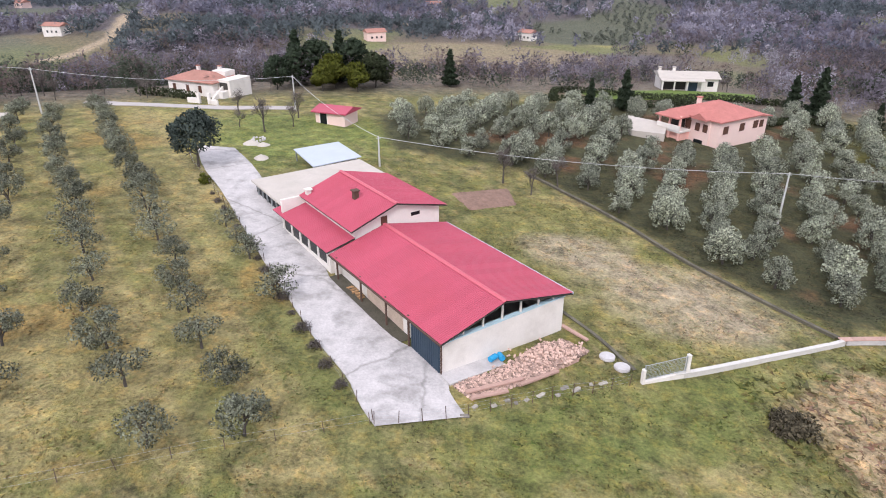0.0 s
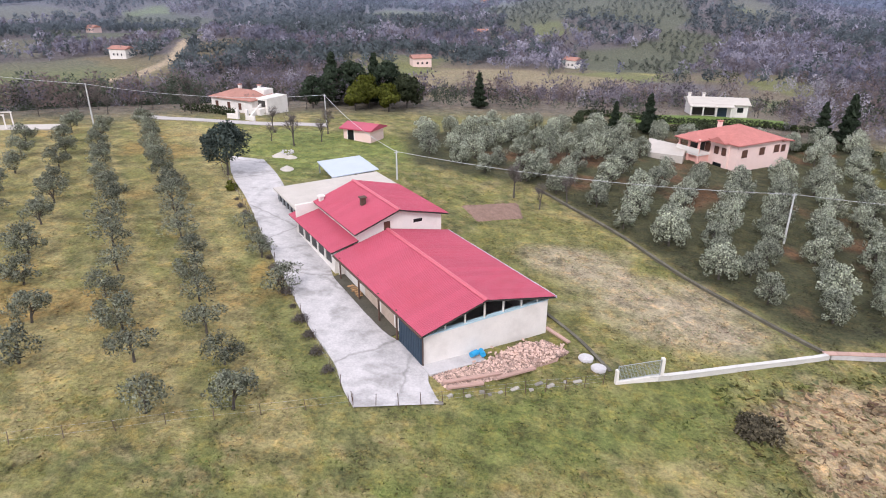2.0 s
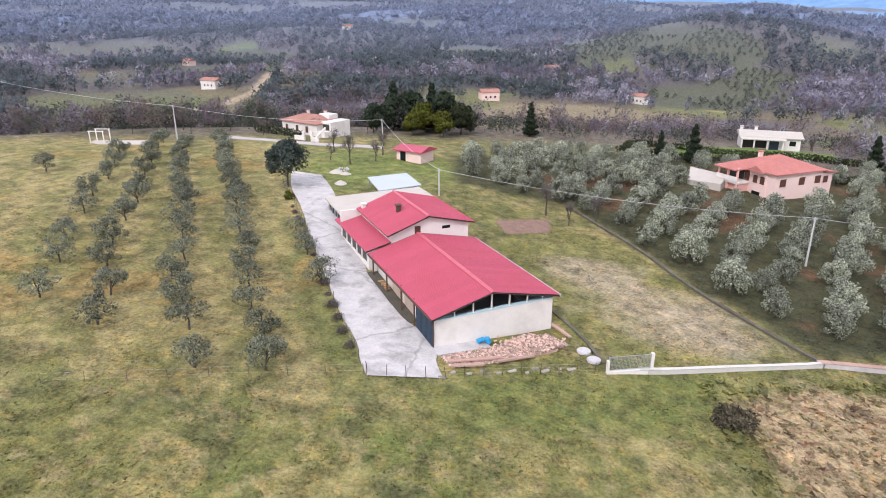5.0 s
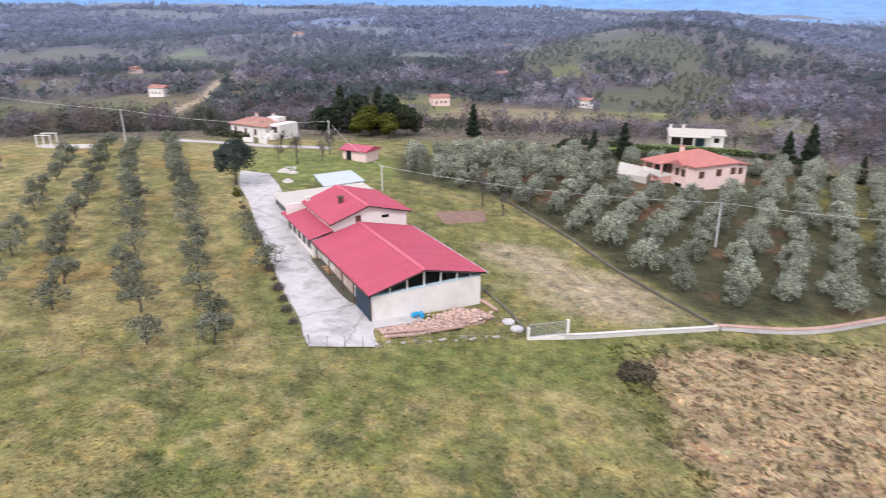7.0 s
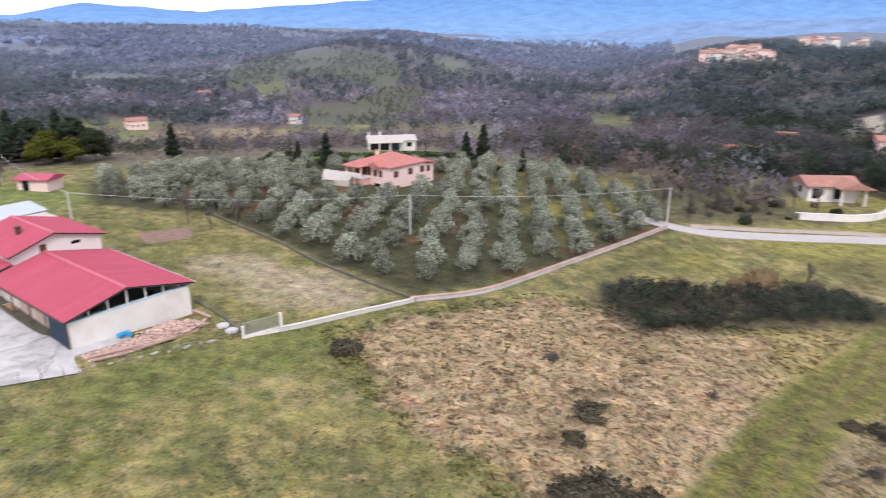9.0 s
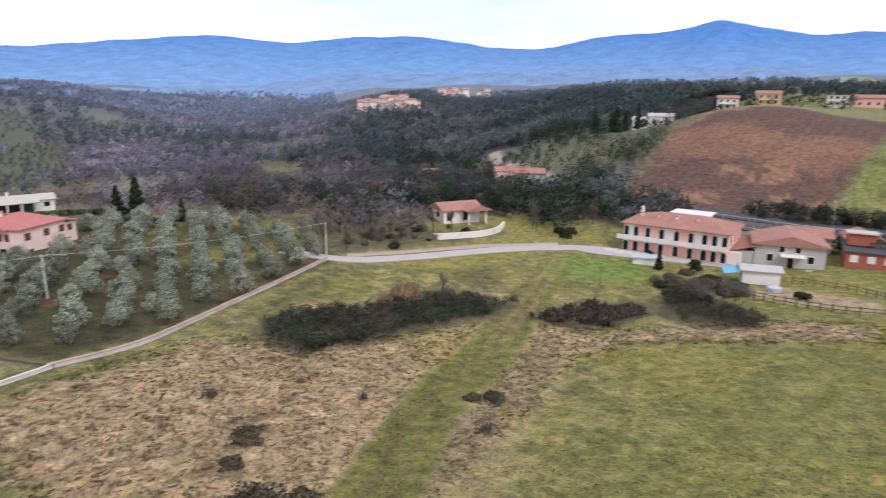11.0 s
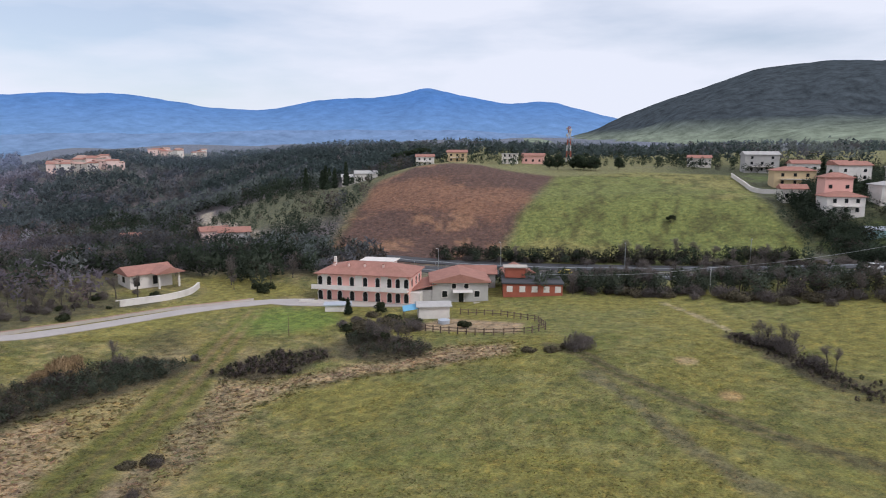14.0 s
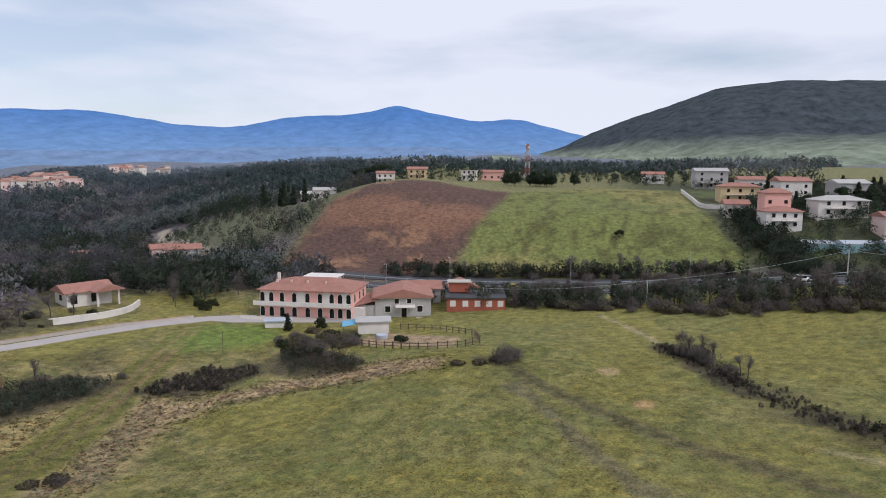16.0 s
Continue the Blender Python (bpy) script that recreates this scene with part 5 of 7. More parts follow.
part("gate_post", box(-2.05, -1.85, -0.15, 0.15, -0.4, 1.4), M_WHITE, gate)


def wire_fence(label, pts, step, h, material, wires=3, lean=5, group=""):
    fence = thing("wire_fence", label, "fence", None, group)
    line = along(smooth_line(pts, 1.0), step)
    rng = random.Random(len(line))
    me = bpy.data.meshes.new("post")
    bm = rod((0, 0, -0.3), (0, 0, h), 0.032, 0.026, 5)
    bm.to_mesh(me)
    bm.free()
    me.materials.append(material)
    tops = []
    for p, a in line:
        m = at_ground(p.x, p.y) @ pose(0, 0, 0, rng.uniform(-lean, lean), rng.uniform(-lean, lean), 0)
        mesh_part("post", me, fence, m)
        tops.append(m)
    for k in range(wires):
        z = h * (0.35 + 0.6 * k / max(1, wires - 1))
        cu = bpy.data.curves.new("wire", "CURVE")
        cu.dimensions, cu.bevel_depth, cu.bevel_resolution = "3D", 0.006, 0
        sp = cu.splines.new("POLY")
        sp.points.add(len(tops) - 1)
        for q, m in zip(sp.points, tops):
            q.co = (*(m @ Vector((0, 0, z))), 1)
        cu.materials.append(M_STEEL)
        new("wire", cu).parent = fence
    return fence


wire_fence("thin wire fence on leaning posts across the meadow", ((-27.3, 25.2), (-16.3, 29.4), (-4.6, 33.5)), 3.0, 0.95, M_WOOD, 2)
wire_fence("rusty wire fence at the end of the drive", ((-4.5, 33.4), (-1, 34.0), (1.3, 34.6), (6.4, 36.5), (10.9, 38.0), (14.6, 39.4)), 1.6, 1.1, M_RUST)
wire_fence("rusty wire fence along the concrete drive", ((-4.6, 33.8), (-6.9, 37.2), (-13.0, 47.8), (-20.0, 60.4), (-26.9, 72), (-33, 82), (-37, 92), (-42, 104)), 2.2, 1.0, M_RUST)

# scrub at the foot of the drive fence
def bush_mesh(seed, w, h, material, leaves, size, clumps=10, r0=0.16, r1=0.3, long=1.7, up=0.0):
    rng = np.random.default_rng(seed)
    cs, rs = [], []
    for i in range(clumps):
        a, q = rng.uniform(0, 2 * math.pi), math.sqrt(rng.random())
        r = rng.uniform(r0, r1)
        cs.append((math.cos(a) * q * w * 0.36, math.sin(a) * q * w * 0.36, h * rng.uniform(0.2, 0.72) * (1 - 0.45 * q)))
        rs.append(min(w * r, h * 0.45))
    v, f, nr = flakes(cs, rs, leaves, size, rng, 0.8, long, False, up)
    v[:, 2] = np.maximum(v[:, 2], -0.1)
    return soft_mesh("shrub", v, f, nr, material)


BRAMBLES = [bush_mesh(400 + i, 4.0, 1.5, M_BRAMBLE, 3000, 0.15, 36, 0.08, 0.19) for i in range(3)]
SHRUBS = [bush_mesh(410 + i, 2.4, 1.9, M_BUSH, 900, 0.18, 9) for i in range(3)]
YSHRUB = bush_mesh(420, 2.0, 1.9, M_YBUSH, 700, 0.18, 8)
TWIGGY = [bush_mesh(430 + i, 3.0, 2.2, M_TWIG, 1000, 0.05, 14, 0.14, 0.3, 13, 1.4) for i in range(2)]
REEDS = bush_mesh(440, 4.5, 2.6, M_REED, 2400, 0.09, 14, 0.14, 0.28, 12, 2.5)


def shrub(me, x, y, s, label, category="shrub", group="", name="shrub", sz=None):
    ob = new(name, me)
    ob.matrix_world = at_ground(x, y, (x * 71 + y * 37) % 360) @ Matrix.Diagonal((s, s, sz or s, 1))
    return tagged(ob, label, category, group)


shrub(YSHRUB, -28.6, 74.2, 0.9, "round clipped green shrub beside the drive")
srng = np.random.default_rng(21)
for p, a in along(smooth_line(((-6.9, 37.0), (-13.2, 47.8), (-20.2, 60.4), (-27.2, 72)), 1.0), 2.6):
    shrub(TWIGGY[srng.integers(2)], p.x - 0.3, p.y, srng.uniform(0.22, 0.5), "low leafless scrub along the drive fence", "scrub", "scrub along the drive")

# rubble in front of the shed
def pieces_mesh(name, n, area, size, rng, material, pile=None):
    verts, faces = [], []
    cube = np.array([(x, y, z) for z in (-1, 1) for x, y in ((-1, -1), (1, -1), (1, 1), (-1, 1))]) * 0.5
    cf = ((3, 2, 1, 0), (4, 5, 6, 7), (0, 1, 5, 4), (1, 2, 6, 5), (2, 3, 7, 6), (3, 0, 4, 7))
    done = 0
    while done < n:
        u, v = rng.random(2)
        x, y = area[0] + (area[1] - area[0]) * u, area[2] + (area[3] - area[2]) * v
        if inside(RUBBLE_AREA, np.array([x]), np.array([y]))[0] < 0.05:
            continue
        s = np.array(size) * rng.uniform(0.5, 1.2, 3)
        e = np.array(Euler((rng.normal() * 0.5, rng.normal() * 0.5, rng.uniform(0, 6.28))).to_matrix())
        z = float(land(x, y)) + 0.05 + (pile(x, y) if pile else 0) * rng.random() ** 0.6
        k = len(verts)
        verts += list((cube * s * rng.uniform(0.85, 1.15, (8, 1))) @ e.T + (x, y, z))
        faces += [tuple(k + i for i in q) for q in cf]
        done += 1
    return raw_mesh(name, verts, faces, material)


RUBBLE_AREA = ((0.6, 37.9), (4.0, 40.2), (9.6, 44.6), (11.6, 43.0), (9.8, 41.2), (6.2, 38.6), (2.0, 36.4))
rrng = np.random.default_rng(5)
rubble = thing("rubble_heap", "heap of broken pinkish bricks and stones on bare earth", "rubble")
heap_h = lambda x, y: 0.75 * math.exp(-(((x - 8.2) / 2.6) ** 2 + ((y - 42.2) / 1.6) ** 2))
rm = mesh_part("broken_bricks", pieces_mesh("broken_bricks", 2600, (0.5, 11.8, 36.3, 44.8), (0.26, 0.16, 0.12), rrng, M_RUBBLE, heap_h), rubble)
tagged(rm, kind="stuff")
mound_v, mound_f = [], []
for i in range(15):
    for j in range(15):
        x, y = 0.4 + i * 0.82, 36.2 + j * 0.62
        d = float(inside(RUBBLE_AREA, np.array([x]), np.array([y]))[0])
        mound_v.append((x, y, float(land(x, y)) - 0.3 + min(0.36, 0.36 * max(0, d + 0.3)) + (heap_h(x, y) * 0.8 if d > 0 else 0)))
mound_f = [(i * 15 + j, (i + 1) * 15 + j, (i + 1) * 15 + j + 1, i * 15 + j + 1) for i in range(14) for j in range(14)]
M_RUBBLE_BED = mat("brick_dust_earth", (0.36, 0.24, 0.19), 0.95, 0.3, 1.5, 9, 0.03, stain=(0.20, 0.14, 0.09, 0.6))
mesh_part("rubble_bed", raw_mesh("rubble_bed", mound_v, mound_f, M_RUBBLE_BED, True), rubble)
brick_bm = box(-0.14, 0.14, -0.07, 0.07, -0.05, 0.05)
brick_me = bpy.data.meshes.new("brick")
brick_bm.to_mesh(brick_me)
brick_bm.free()
brick_me.materials.append(M_RUBBLE)
for i in range(90):
    u, v = rrng.normal(size=2)
    x, y = 8.0 + u * 1.5, 42.0 + v * 0.8 + u * 0.6
    mesh_part("brick", brick_me, rubble, pose(x, y, float(land(x, y)) + 0.12 + heap_h(x, y) * 0.85, rrng.uniform(-30, 30), rrng.uniform(-30, 30), rrng.uniform(0, 180)))
for (ax, ay), (bx, by) in (((1.6, 36.9), (5.8, 38.8)), ((2.0, 36.3), (4.6, 37.3)), ((9.9, 46.4), (11.7, 44.3)), ((5.6, 38.1), (8.6, 40.0))):
    za, zb = float(land(ax, ay)) + 0.3, float(land(bx, by)) + 0.3
    d = Vector((bx - ax, by - ay, zb - za))
    pl_ob = part("timber_plank", box(-0.5, 0.5, -0.5, 0.5, -0.5, 0.5), M_KERB)
    pl_ob.matrix_world = Matrix.Translation(((ax + bx) / 2, (ay + by) / 2, (za + zb) / 2)) @ d.to_track_quat("X", "Z").to_matrix().to_4x4() @ Matrix.Diagonal((d.length, 0.32, 0.14, 1))
    tagged(pl_ob, "long pale reddish beam lying beside the rubble", "beam", "beams by the rubble")
M_LUMP = mat("dirty_concrete", (0.30, 0.27, 0.23), 0.95, 0.35, 2, 9, 0.03, piece=0.3)
# broken concrete edging along the fence
for i in range(12):
    x, y = 1.6 + i * 0.92, 35.3 + i * 0.34
    s = rrng.uniform(0.12, 0.38)
    ob = part("concrete_lump", box(-s, s, -0.15, 0.15, -0.2, 0.08, bevel=0.05), M_LUMP)
    ob.matrix_world = at_ground(x + rrng.normal() * 0.2, y + rrng.normal() * 0.25, rrng.uniform(0, 60), 0.05)
    tagged(ob, "broken pale concrete lump in the grass", "concrete lump", "concrete lumps by the fence")
apron = part("wall_apron", slab([(SX0 - 0.2, -0.9, -0.78), (SX1, -0.9, -1.75), (SX1, 0.46, -1.65), (SX0 - 0.2, 0.46, -0.68)], 0.6), M_CONC)
apron.matrix_world = SHED
tagged(apron, "sloping concrete apron along the shed wall", "apron", kind="structure")

drum = thing("blue_drum", "bright blue plastic drum lying by the shed wall", "drum", SHED @ pose(-1.3, -0.25, -0.66, 0, 0, 10) @ Matrix.Scale(0.8, 4), "blue drums")
part("barrel", rod((-0.42, 0, 0), (0.42, 0, 0), 0.29, sides=14), M_BLUE, drum)
for x in (-0.2, 0.2):
    part("hoop", rod((x - 0.03, 0, 0), (x + 0.03, 0, 0), 0.31, sides=14), M_BLUE, drum)
copy_thing(drum, SHED @ pose(-0.65, -0.4, -0.72, 0, 0, 75))
for x, y in ((12.9, 42.5), (13.75, 41.2)):
    cv = thing("manhole_cover", "round pale concrete well cover in the grass", "well cover", at_ground(x, y, 0, 0.02), "well covers")
    part("ring", rod((0, 0, -0.3), (0, 0, 0.12), 0.62, sides=24), M_CONC, cv)
    part("lid", rod((0, 0, 0.12), (0, 0, 0.18), 0.54, sides=24), M_CONC, cv)
block_wall("kerb", "mossy concrete kerb beside the shed", ((10.2, 49.2), (12.6, 45.4), (14.6, 41.0)), 0.12, 0.2, M_STONE, M_STONE, 0.06, 1.0)

# firewood under the eave
logs = thing("firewood_stack", "stack of split firewood under the shed eave", "firewood", SHED @ pose(-5.45, 13.8, -0.85))
log_me = bpy.data.meshes.new("log")
lb = rod((-0.3, 0, 0), (0.3, 0, 0), 0.075, sides=6)
lb.to_mesh(log_me)
lb.free()
log_me.materials.append(M_LOG)
for i in range(16):
    for j in range(6 - (i % 3 == 0)):
        mesh_part("log", log_me, logs, pose(rrng.normal() * 0.05, i * 0.16 - 1.2, 0.1 + j * 0.145, 0, rrng.normal() * 4, rrng.normal() * 6))

# tilled plot
plot = thing("tilled_plot", "small rectangle of freshly tilled brown soil", "vegetable plot")
pv, pf = [], []
PA, PB, PC, PD = np.array((0.6, 75.4)), np.array((8.6, 78.9)), np.array((9.2, 72.4)), np.array((3.0, 70.0))
for i in range(49):
    for j in range(13):
        u, v = i / 48, j / 12
        q = PA * (1 - u) * (1 - v) + PB * u * (1 - v) + PC * u * v + PD * (1 - u) * v
        edge = min(u, v, 1 - u, 1 - v) * 12
        pv.append((q[0], q[1], float(land(*q)) - 0.12 + min(1, edge) * (0.2 + 0.12 * math.sin(v * 38) + 0.12 * rrng.random())))
pf = [(i * 13 + j, (i + 1) * 13 + j, (i + 1) * 13 + j + 1, i * 13 + j + 1) for i in range(48) for j in range(12)]
mesh_part("soil", raw_mesh("soil", pv, pf, M_SOIL), plot)

# trees of the yard
pine_v = leafy_variant(500, 7.6, 6.4, M_HOLM, 4200, 0.24, 26, 0.2, 0.4, 0.9)
plant("evergreen_tree", pine_v, -31.3, 79.8, 1.0, 20, "dark round-crowned evergreen tree beside the drive", "tree")
for i, (x, y, s) in enumerate(((7.8, 80.3, 0.95), (11.1, 77.0, 0.7), (15.0, 80.2, 0.8), (-27.1, 97.0, 1.05), (-23.6, 101, 0.75), (-31.5, 99, 0.6), (-24, 107, 0.9), (-34, 108, 0.8))):
    plant("fruit_tree", BARE[i % 3], x, y, s * 1.08, i * 77, "leafless grey fruit tree on the lawn", "tree", "bare fruit trees")
hv = [(math.cos(a) * r * 1.2, math.sin(a) * r, 0.65 * max(0, 1 - r / 1.1) ** 0.8 - 0.05 + 0.04 * math.sin(a * 5)) for r in (0, 0.3, 0.6, 0.9, 1.15) for a in np.linspace(0, 2 * math.pi, 15)[:-1]]
hf = [(i * 14 + j, (i + 1) * 14 + j, (i + 1) * 14 + (j + 1) % 14, i * 14 + (j + 1) % 14) for i in range(4) for j in range(14)]
for k, (x, y, s) in enumerate(((-27.6, 91.0, 1.0), (-25.8, 90.6, 0.8), (-24.6, 84.6, 0.9))):
    ob = new("sand_pile", raw_mesh("sand_pile", hv, hf, M_FLATROOF, True))
    ob.matrix_world = at_ground(x, y, k * 50) @ Matrix.Scale(s, 4)
    tagged(ob, "small heap of pale sand on the lawn", "sand heap", "sand heaps")
ring = thing("stone_ring", "ring of pale stones round a small fruit tree", "stone ring", at_ground(-27.1, 93.2))
for i in range(12):
    a = i * math.pi / 6
    part("stone", box(math.cos(a) * 0.9 - 0.16, math.cos(a) * 0.9 + 0.16, math.sin(a) * 0.9 - 0.14, math.sin(a) * 0.9 + 0.14, -0.1, 0.16 + 0.08 * (i % 3), bevel=0.06), M_CONC, ring)
tank = thing("green_tank", "dark green water tank beside the annex", "water tank", SHED @ pose(-1.5, 42.0, -1.2))
part("body", box(-0.7, 0.7, -0.6, 0.6, 0, 2.0, bevel=0.08), M_PINE, tank)
post = thing("concrete_post", "short white post with a dark cap", "post", SHED @ pose(-0.2, 42.5, -1.2))
part("shaft", box(-0.18, 0.18, -0.18, 0.18, 0, 2.0), M_WHITE, post)
part("cap", box(-0.24, 0.24, -0.24, 0.24, 2.0, 2.2), M_RUST, post)
for k, (x, y) in enumerate(((1.0, 42.8), (1.9, 43.4), (2.6, 42.6))):
    cr = thing("wooden_crate", "weathered reddish wooden crate", "crate", SHED @ pose(x, y, -1.2, 0, 0, 20 * k), "crates")
    part("body", box(-0.4, 0.4, -0.35, 0.35, 0, 0.8, bevel=0.02), M_WOOD, cr)
    part("lid", box(-0.44, 0.44, -0.39, 0.39, 0.8, 0.86), M_LOG, cr)

# ---- power line ----


def pole(x, y, top, label, arms=True):
    base = float(land(x, y))
    ob = thing("utility_pole", label, "utility pole", pose(x, y, base), "utility poles")
    part("shaft", rod((0, 0, -0.5), (0, 0, top - base), 0.15, 0.09, 8), M_POLE, ob)
    if arms:
        part("bracket", box(-0.3, 0.3, -0.04, 0.04, top - base - 0.35, top - base - 0.27), M_STEEL, ob)
    return Vector((x, y, top - 0.15))


def cable(name, a, b, sag, r=0.028):
    cu = bpy.data.curves.new(name, "CURVE")
    cu.dimensions, cu.bevel_depth, cu.bevel_resolution = "3D", r, 1
    sp = cu.splines.new("POLY")
    sp.points.add(24)
    for i in range(25):
        t = i / 24
        q = a + (b - a) * t
        sp.points[i].co = (q.x, q.y, q.z - sag * 4 * t * (1 - t), 1)
    cu.materials.append(M_CABLE)
    return tagged(new(name, cu), "sagging pale overhead cable", "cable", "overhead cables")


P = [pole(-64, 103, 10.0, "tall pale concrete utility pole at the meadow edge"), pole(-25.8, 113.3, 6.9, "pale utility pole near the white house"), pole(-8.5, 83.6, 4.6, "white concrete utility pole behind the shed"),
     pole(40.6, 72.6, 3.3, "slender utility pole among the olives"), pole(89.0, 74.0, 0.8, "utility pole at the road junction")]
cable("power_cable", Vector((-140, 120, 16)), P[0], 1.5)
cable("power_cable", P[0], P[1], 1.2)
cable("power_cable", P[1], P[2], 0.9)
cable("power_cable", P[2], P[3], 1.0)
cable("power_cable", P[3], P[4], 0.8)

# ---- houses ----


def roof_bm(w, d, z, rise, kind, over=0.5, thick=0.18, across=False):
    bm = bmesh.new()
    x, y = w / 2 + over, d / 2 + over
    if across:
        x, y = y, x
    e = [bm.verts.new(p) for p in ((-x, -y, z), (x, -y, z), (x, y, z), (-x, y, z))]
    lo = [bm.verts.new((v.co.x, v.co.y, z - thick)) for v in e]
    k = max(0.3, x - y) if kind == "hip" else x
    r0, r1 = bm.verts.new((-k, 0, z + rise)), bm.verts.new((k, 0, z + rise))
    bm.faces.new((e[0], e[1], r1, r0))
    bm.faces.new((e[2], e[3], r0, r1))
    bm.faces.new((e[1], e[2], r1))
    bm.faces.new((e[3], e[0], r0))
    for i in range(4):
        j = (i + 1) % 4
        bm.faces.new((lo[i], lo[j], e[j], e[i]))
    bm.faces.new(lo[::-1])
    if across:
        bmesh.ops.rotate(bm, verts=bm.verts, cent=(0, 0, 0), matrix=Matrix.Rotation(math.pi / 2, 3, "Z"))
    bmesh.ops.recalc_face_normals(bm, faces=bm.faces)
    return bm


def opening(parent, w, d, side, u, z, ow, oh, surround, pane=None, arch=False, name="window"):
    """A window or door with a proud surround and a dark pane on one side of a box-shaped house."""
    turn = {"f": 0, "r": 90, "b": 180, "l": 270}[side]
    half = (d if side in "fb" else w) / 2
    prof = [(-ow / 2, 0), (ow / 2, 0)]
    if arch:
        prof += [(math.cos(a) * ow / 2, oh - ow / 2 + math.sin(a) * ow / 2) for a in np.linspace(0, math.pi, 7)]
    else:
        prof += [(ow / 2, oh), (-ow / 2, oh)]

    def plate(scale, y0, y1):
        bm = bmesh.new()
        cz = oh / 2
        fr = [bm.verts.new((x * scale[0], y0, cz + (q - cz) * scale[1])) for x, q in prof]
        bk = [bm.verts.new((x * scale[0], y1, cz + (q - cz) * scale[1])) for x, q in prof]
        bm.faces.new(fr)
        bm.faces.new(bk[::-1])
        for i in range(len(fr)):
            j = (i + 1) % len(fr)
            bm.faces.new((fr[i], bk[i], bk[j], fr[j]))
        bmesh.ops.recalc_face_normals(bm, faces=bm.faces)
        return bm
    g = 0.14
    win = part(name, plate(((ow + 2 * g) / ow, (oh + 2 * g) / oh), -0.05, 0.05), surround, parent)
    win.matrix_basis = pose(0, 0, 0, 0, 0, turn) @ pose(u, -half, z)
    part("pane", plate((1, 1), -0.075, 0.0), pane or M_DARK, win)
    return win


def house(name, label, x, y, rz, w, d, h, wall, roofm, kind="gable", rise=1.6, openings=(), surround=None, across=False, chimneys=(), group="", over=0.5, dz=0.0, category="house"):
    ob = thing(name, label, category, at_ground(x, y, rz, dz), group)
    part("wall", box(-w / 2, w / 2, -d / 2, d / 2, -2.5, h), wall, ob)
    if kind == "flat":
        part("roof", box(-w / 2 - over, w / 2 + over, -d / 2 - over, d / 2 + over, h, h + 0.35, bevel=0.04), roofm, ob)
    else:
        part("roof", roof_bm(w, d, h + 0.18, rise, kind, over, across=across), roofm, ob)
        if kind == "gable":
            bm = bmesh.new()
            a, b = (d, w) if across else (w, d)
            for s in (-1, 1):
                p = [(s * a / 2, -b / 2, h), (s * a / 2, b / 2, h), (s * a / 2, 0, h + rise * (b / 2) / (b / 2 + over))]
                q = [(s * (a / 2 - 0.25), yy, zz) for _, yy, zz in p]
                va, vb = [bm.verts.new(t) for t in p], [bm.verts.new(t) for t in q]
                bm.faces.new(va)
                bm.faces.new(vb[::-1])
            if across:
                bmesh.ops.rotate(bm, verts=bm.verts, cent=(0, 0, 0), matrix=Matrix.Rotation(math.pi / 2, 3, "Z"))
            part("gable", bm, wall, ob)
    for o in openings:
        opening(ob, w, d, *o[:5], surround or wall, *o[5:])
    for cx, cy, cz in chimneys:
        c = part("chimney", box(cx - 0.3, cx + 0.3, cy - 0.3, cy + 0.3, h, cz), wall, ob)
        part("cap", box(cx - 0.42, cx + 0.42, cy - 0.42, cy + 0.42, cz, cz + 0.15), roofm, c)
    return ob


def rows_of(side, us, z, ow, oh, *more):
    return [(side, u, z, ow, oh, *more) for u in us]


# white house beyond the meadow
nh = house("white_house", "white two-storey villa with a hipped terracotta roof", -45.5, 125.5, -25, 12.5, 8, 3.5, M_WHITE, M_TILE, "hip", 1.5, rows_of("f", (-4.5, -0.8, 2.6), 1.3, 0.9, 1.5, M_SHUTTER) + rows_of("r", (0,), 1.3, 1.0, 1.4, M_SHUTTER), M_WHITE, chimneys=((-3, 2, 5.6), (2.5, 2.6, 5.8)), dz=-0.5)
part("tower_wing", box(6.25, 9.4, -2.5, 4.0, -2.5, 4.1), M_WHITE, nh)
part("terrace_wall", box(6.25, 8.8, -4.2, -2.5, -2.5, 2.0), M_WHITE, nh)
# flat dark panel in place of the loggia's shaded depth
part("loggia", box(6.8, 8.8, -2.6, -2.52, 2.2, 3.6), M_SHADE, nh, "dark panel painted as the shade of a loggia")
part("upper_terrace", box(2.0, 5.5, 0.8, 3.8, 3.7, 5.2), M_WHITE, nh)
part("stair_wall", slab([(7.3, -6.8, 0.4), (7.7, -6.8, 0.4), (7.7, -2.6, 2.9), (7.3, -2.6, 2.9)], 2.5), M_WHITE, nh)
nh.matrix_world = nh.matrix_world @ Matrix.Scale(0.88, 4)
gw = thing("garden_wall", "white curved garden wall with square pillars", "wall", at_ground(-42, 114.6, -12))
part("panel", box(-3.2, -1.1, -0.15, 0.15, -0.4, 1.0), M_WHITE, gw)
part("panel", box(1.1, 2.6, -0.15, 0.15, -0.4, 0.8), M_WHITE, gw)
for x in (-1.0, 1.0):
    part("pillar", box(x - 0.25, x + 0.25, -0.25, 0.25, -0.4, 1.9), M_WHITE, gw)
hut = house("garden_hut", "small garden hut with a red sheet roof", -17.4, 105.6, -22, 5.4, 4.2, 1.9, M_PINK, M_ROOF, "gable", 0.7, rows_of("f", (-1.2,), 0, 1.2, 1.9) + rows_of("l", (0.5,), 0.8, 0.9, 0.9), M_WHITE)
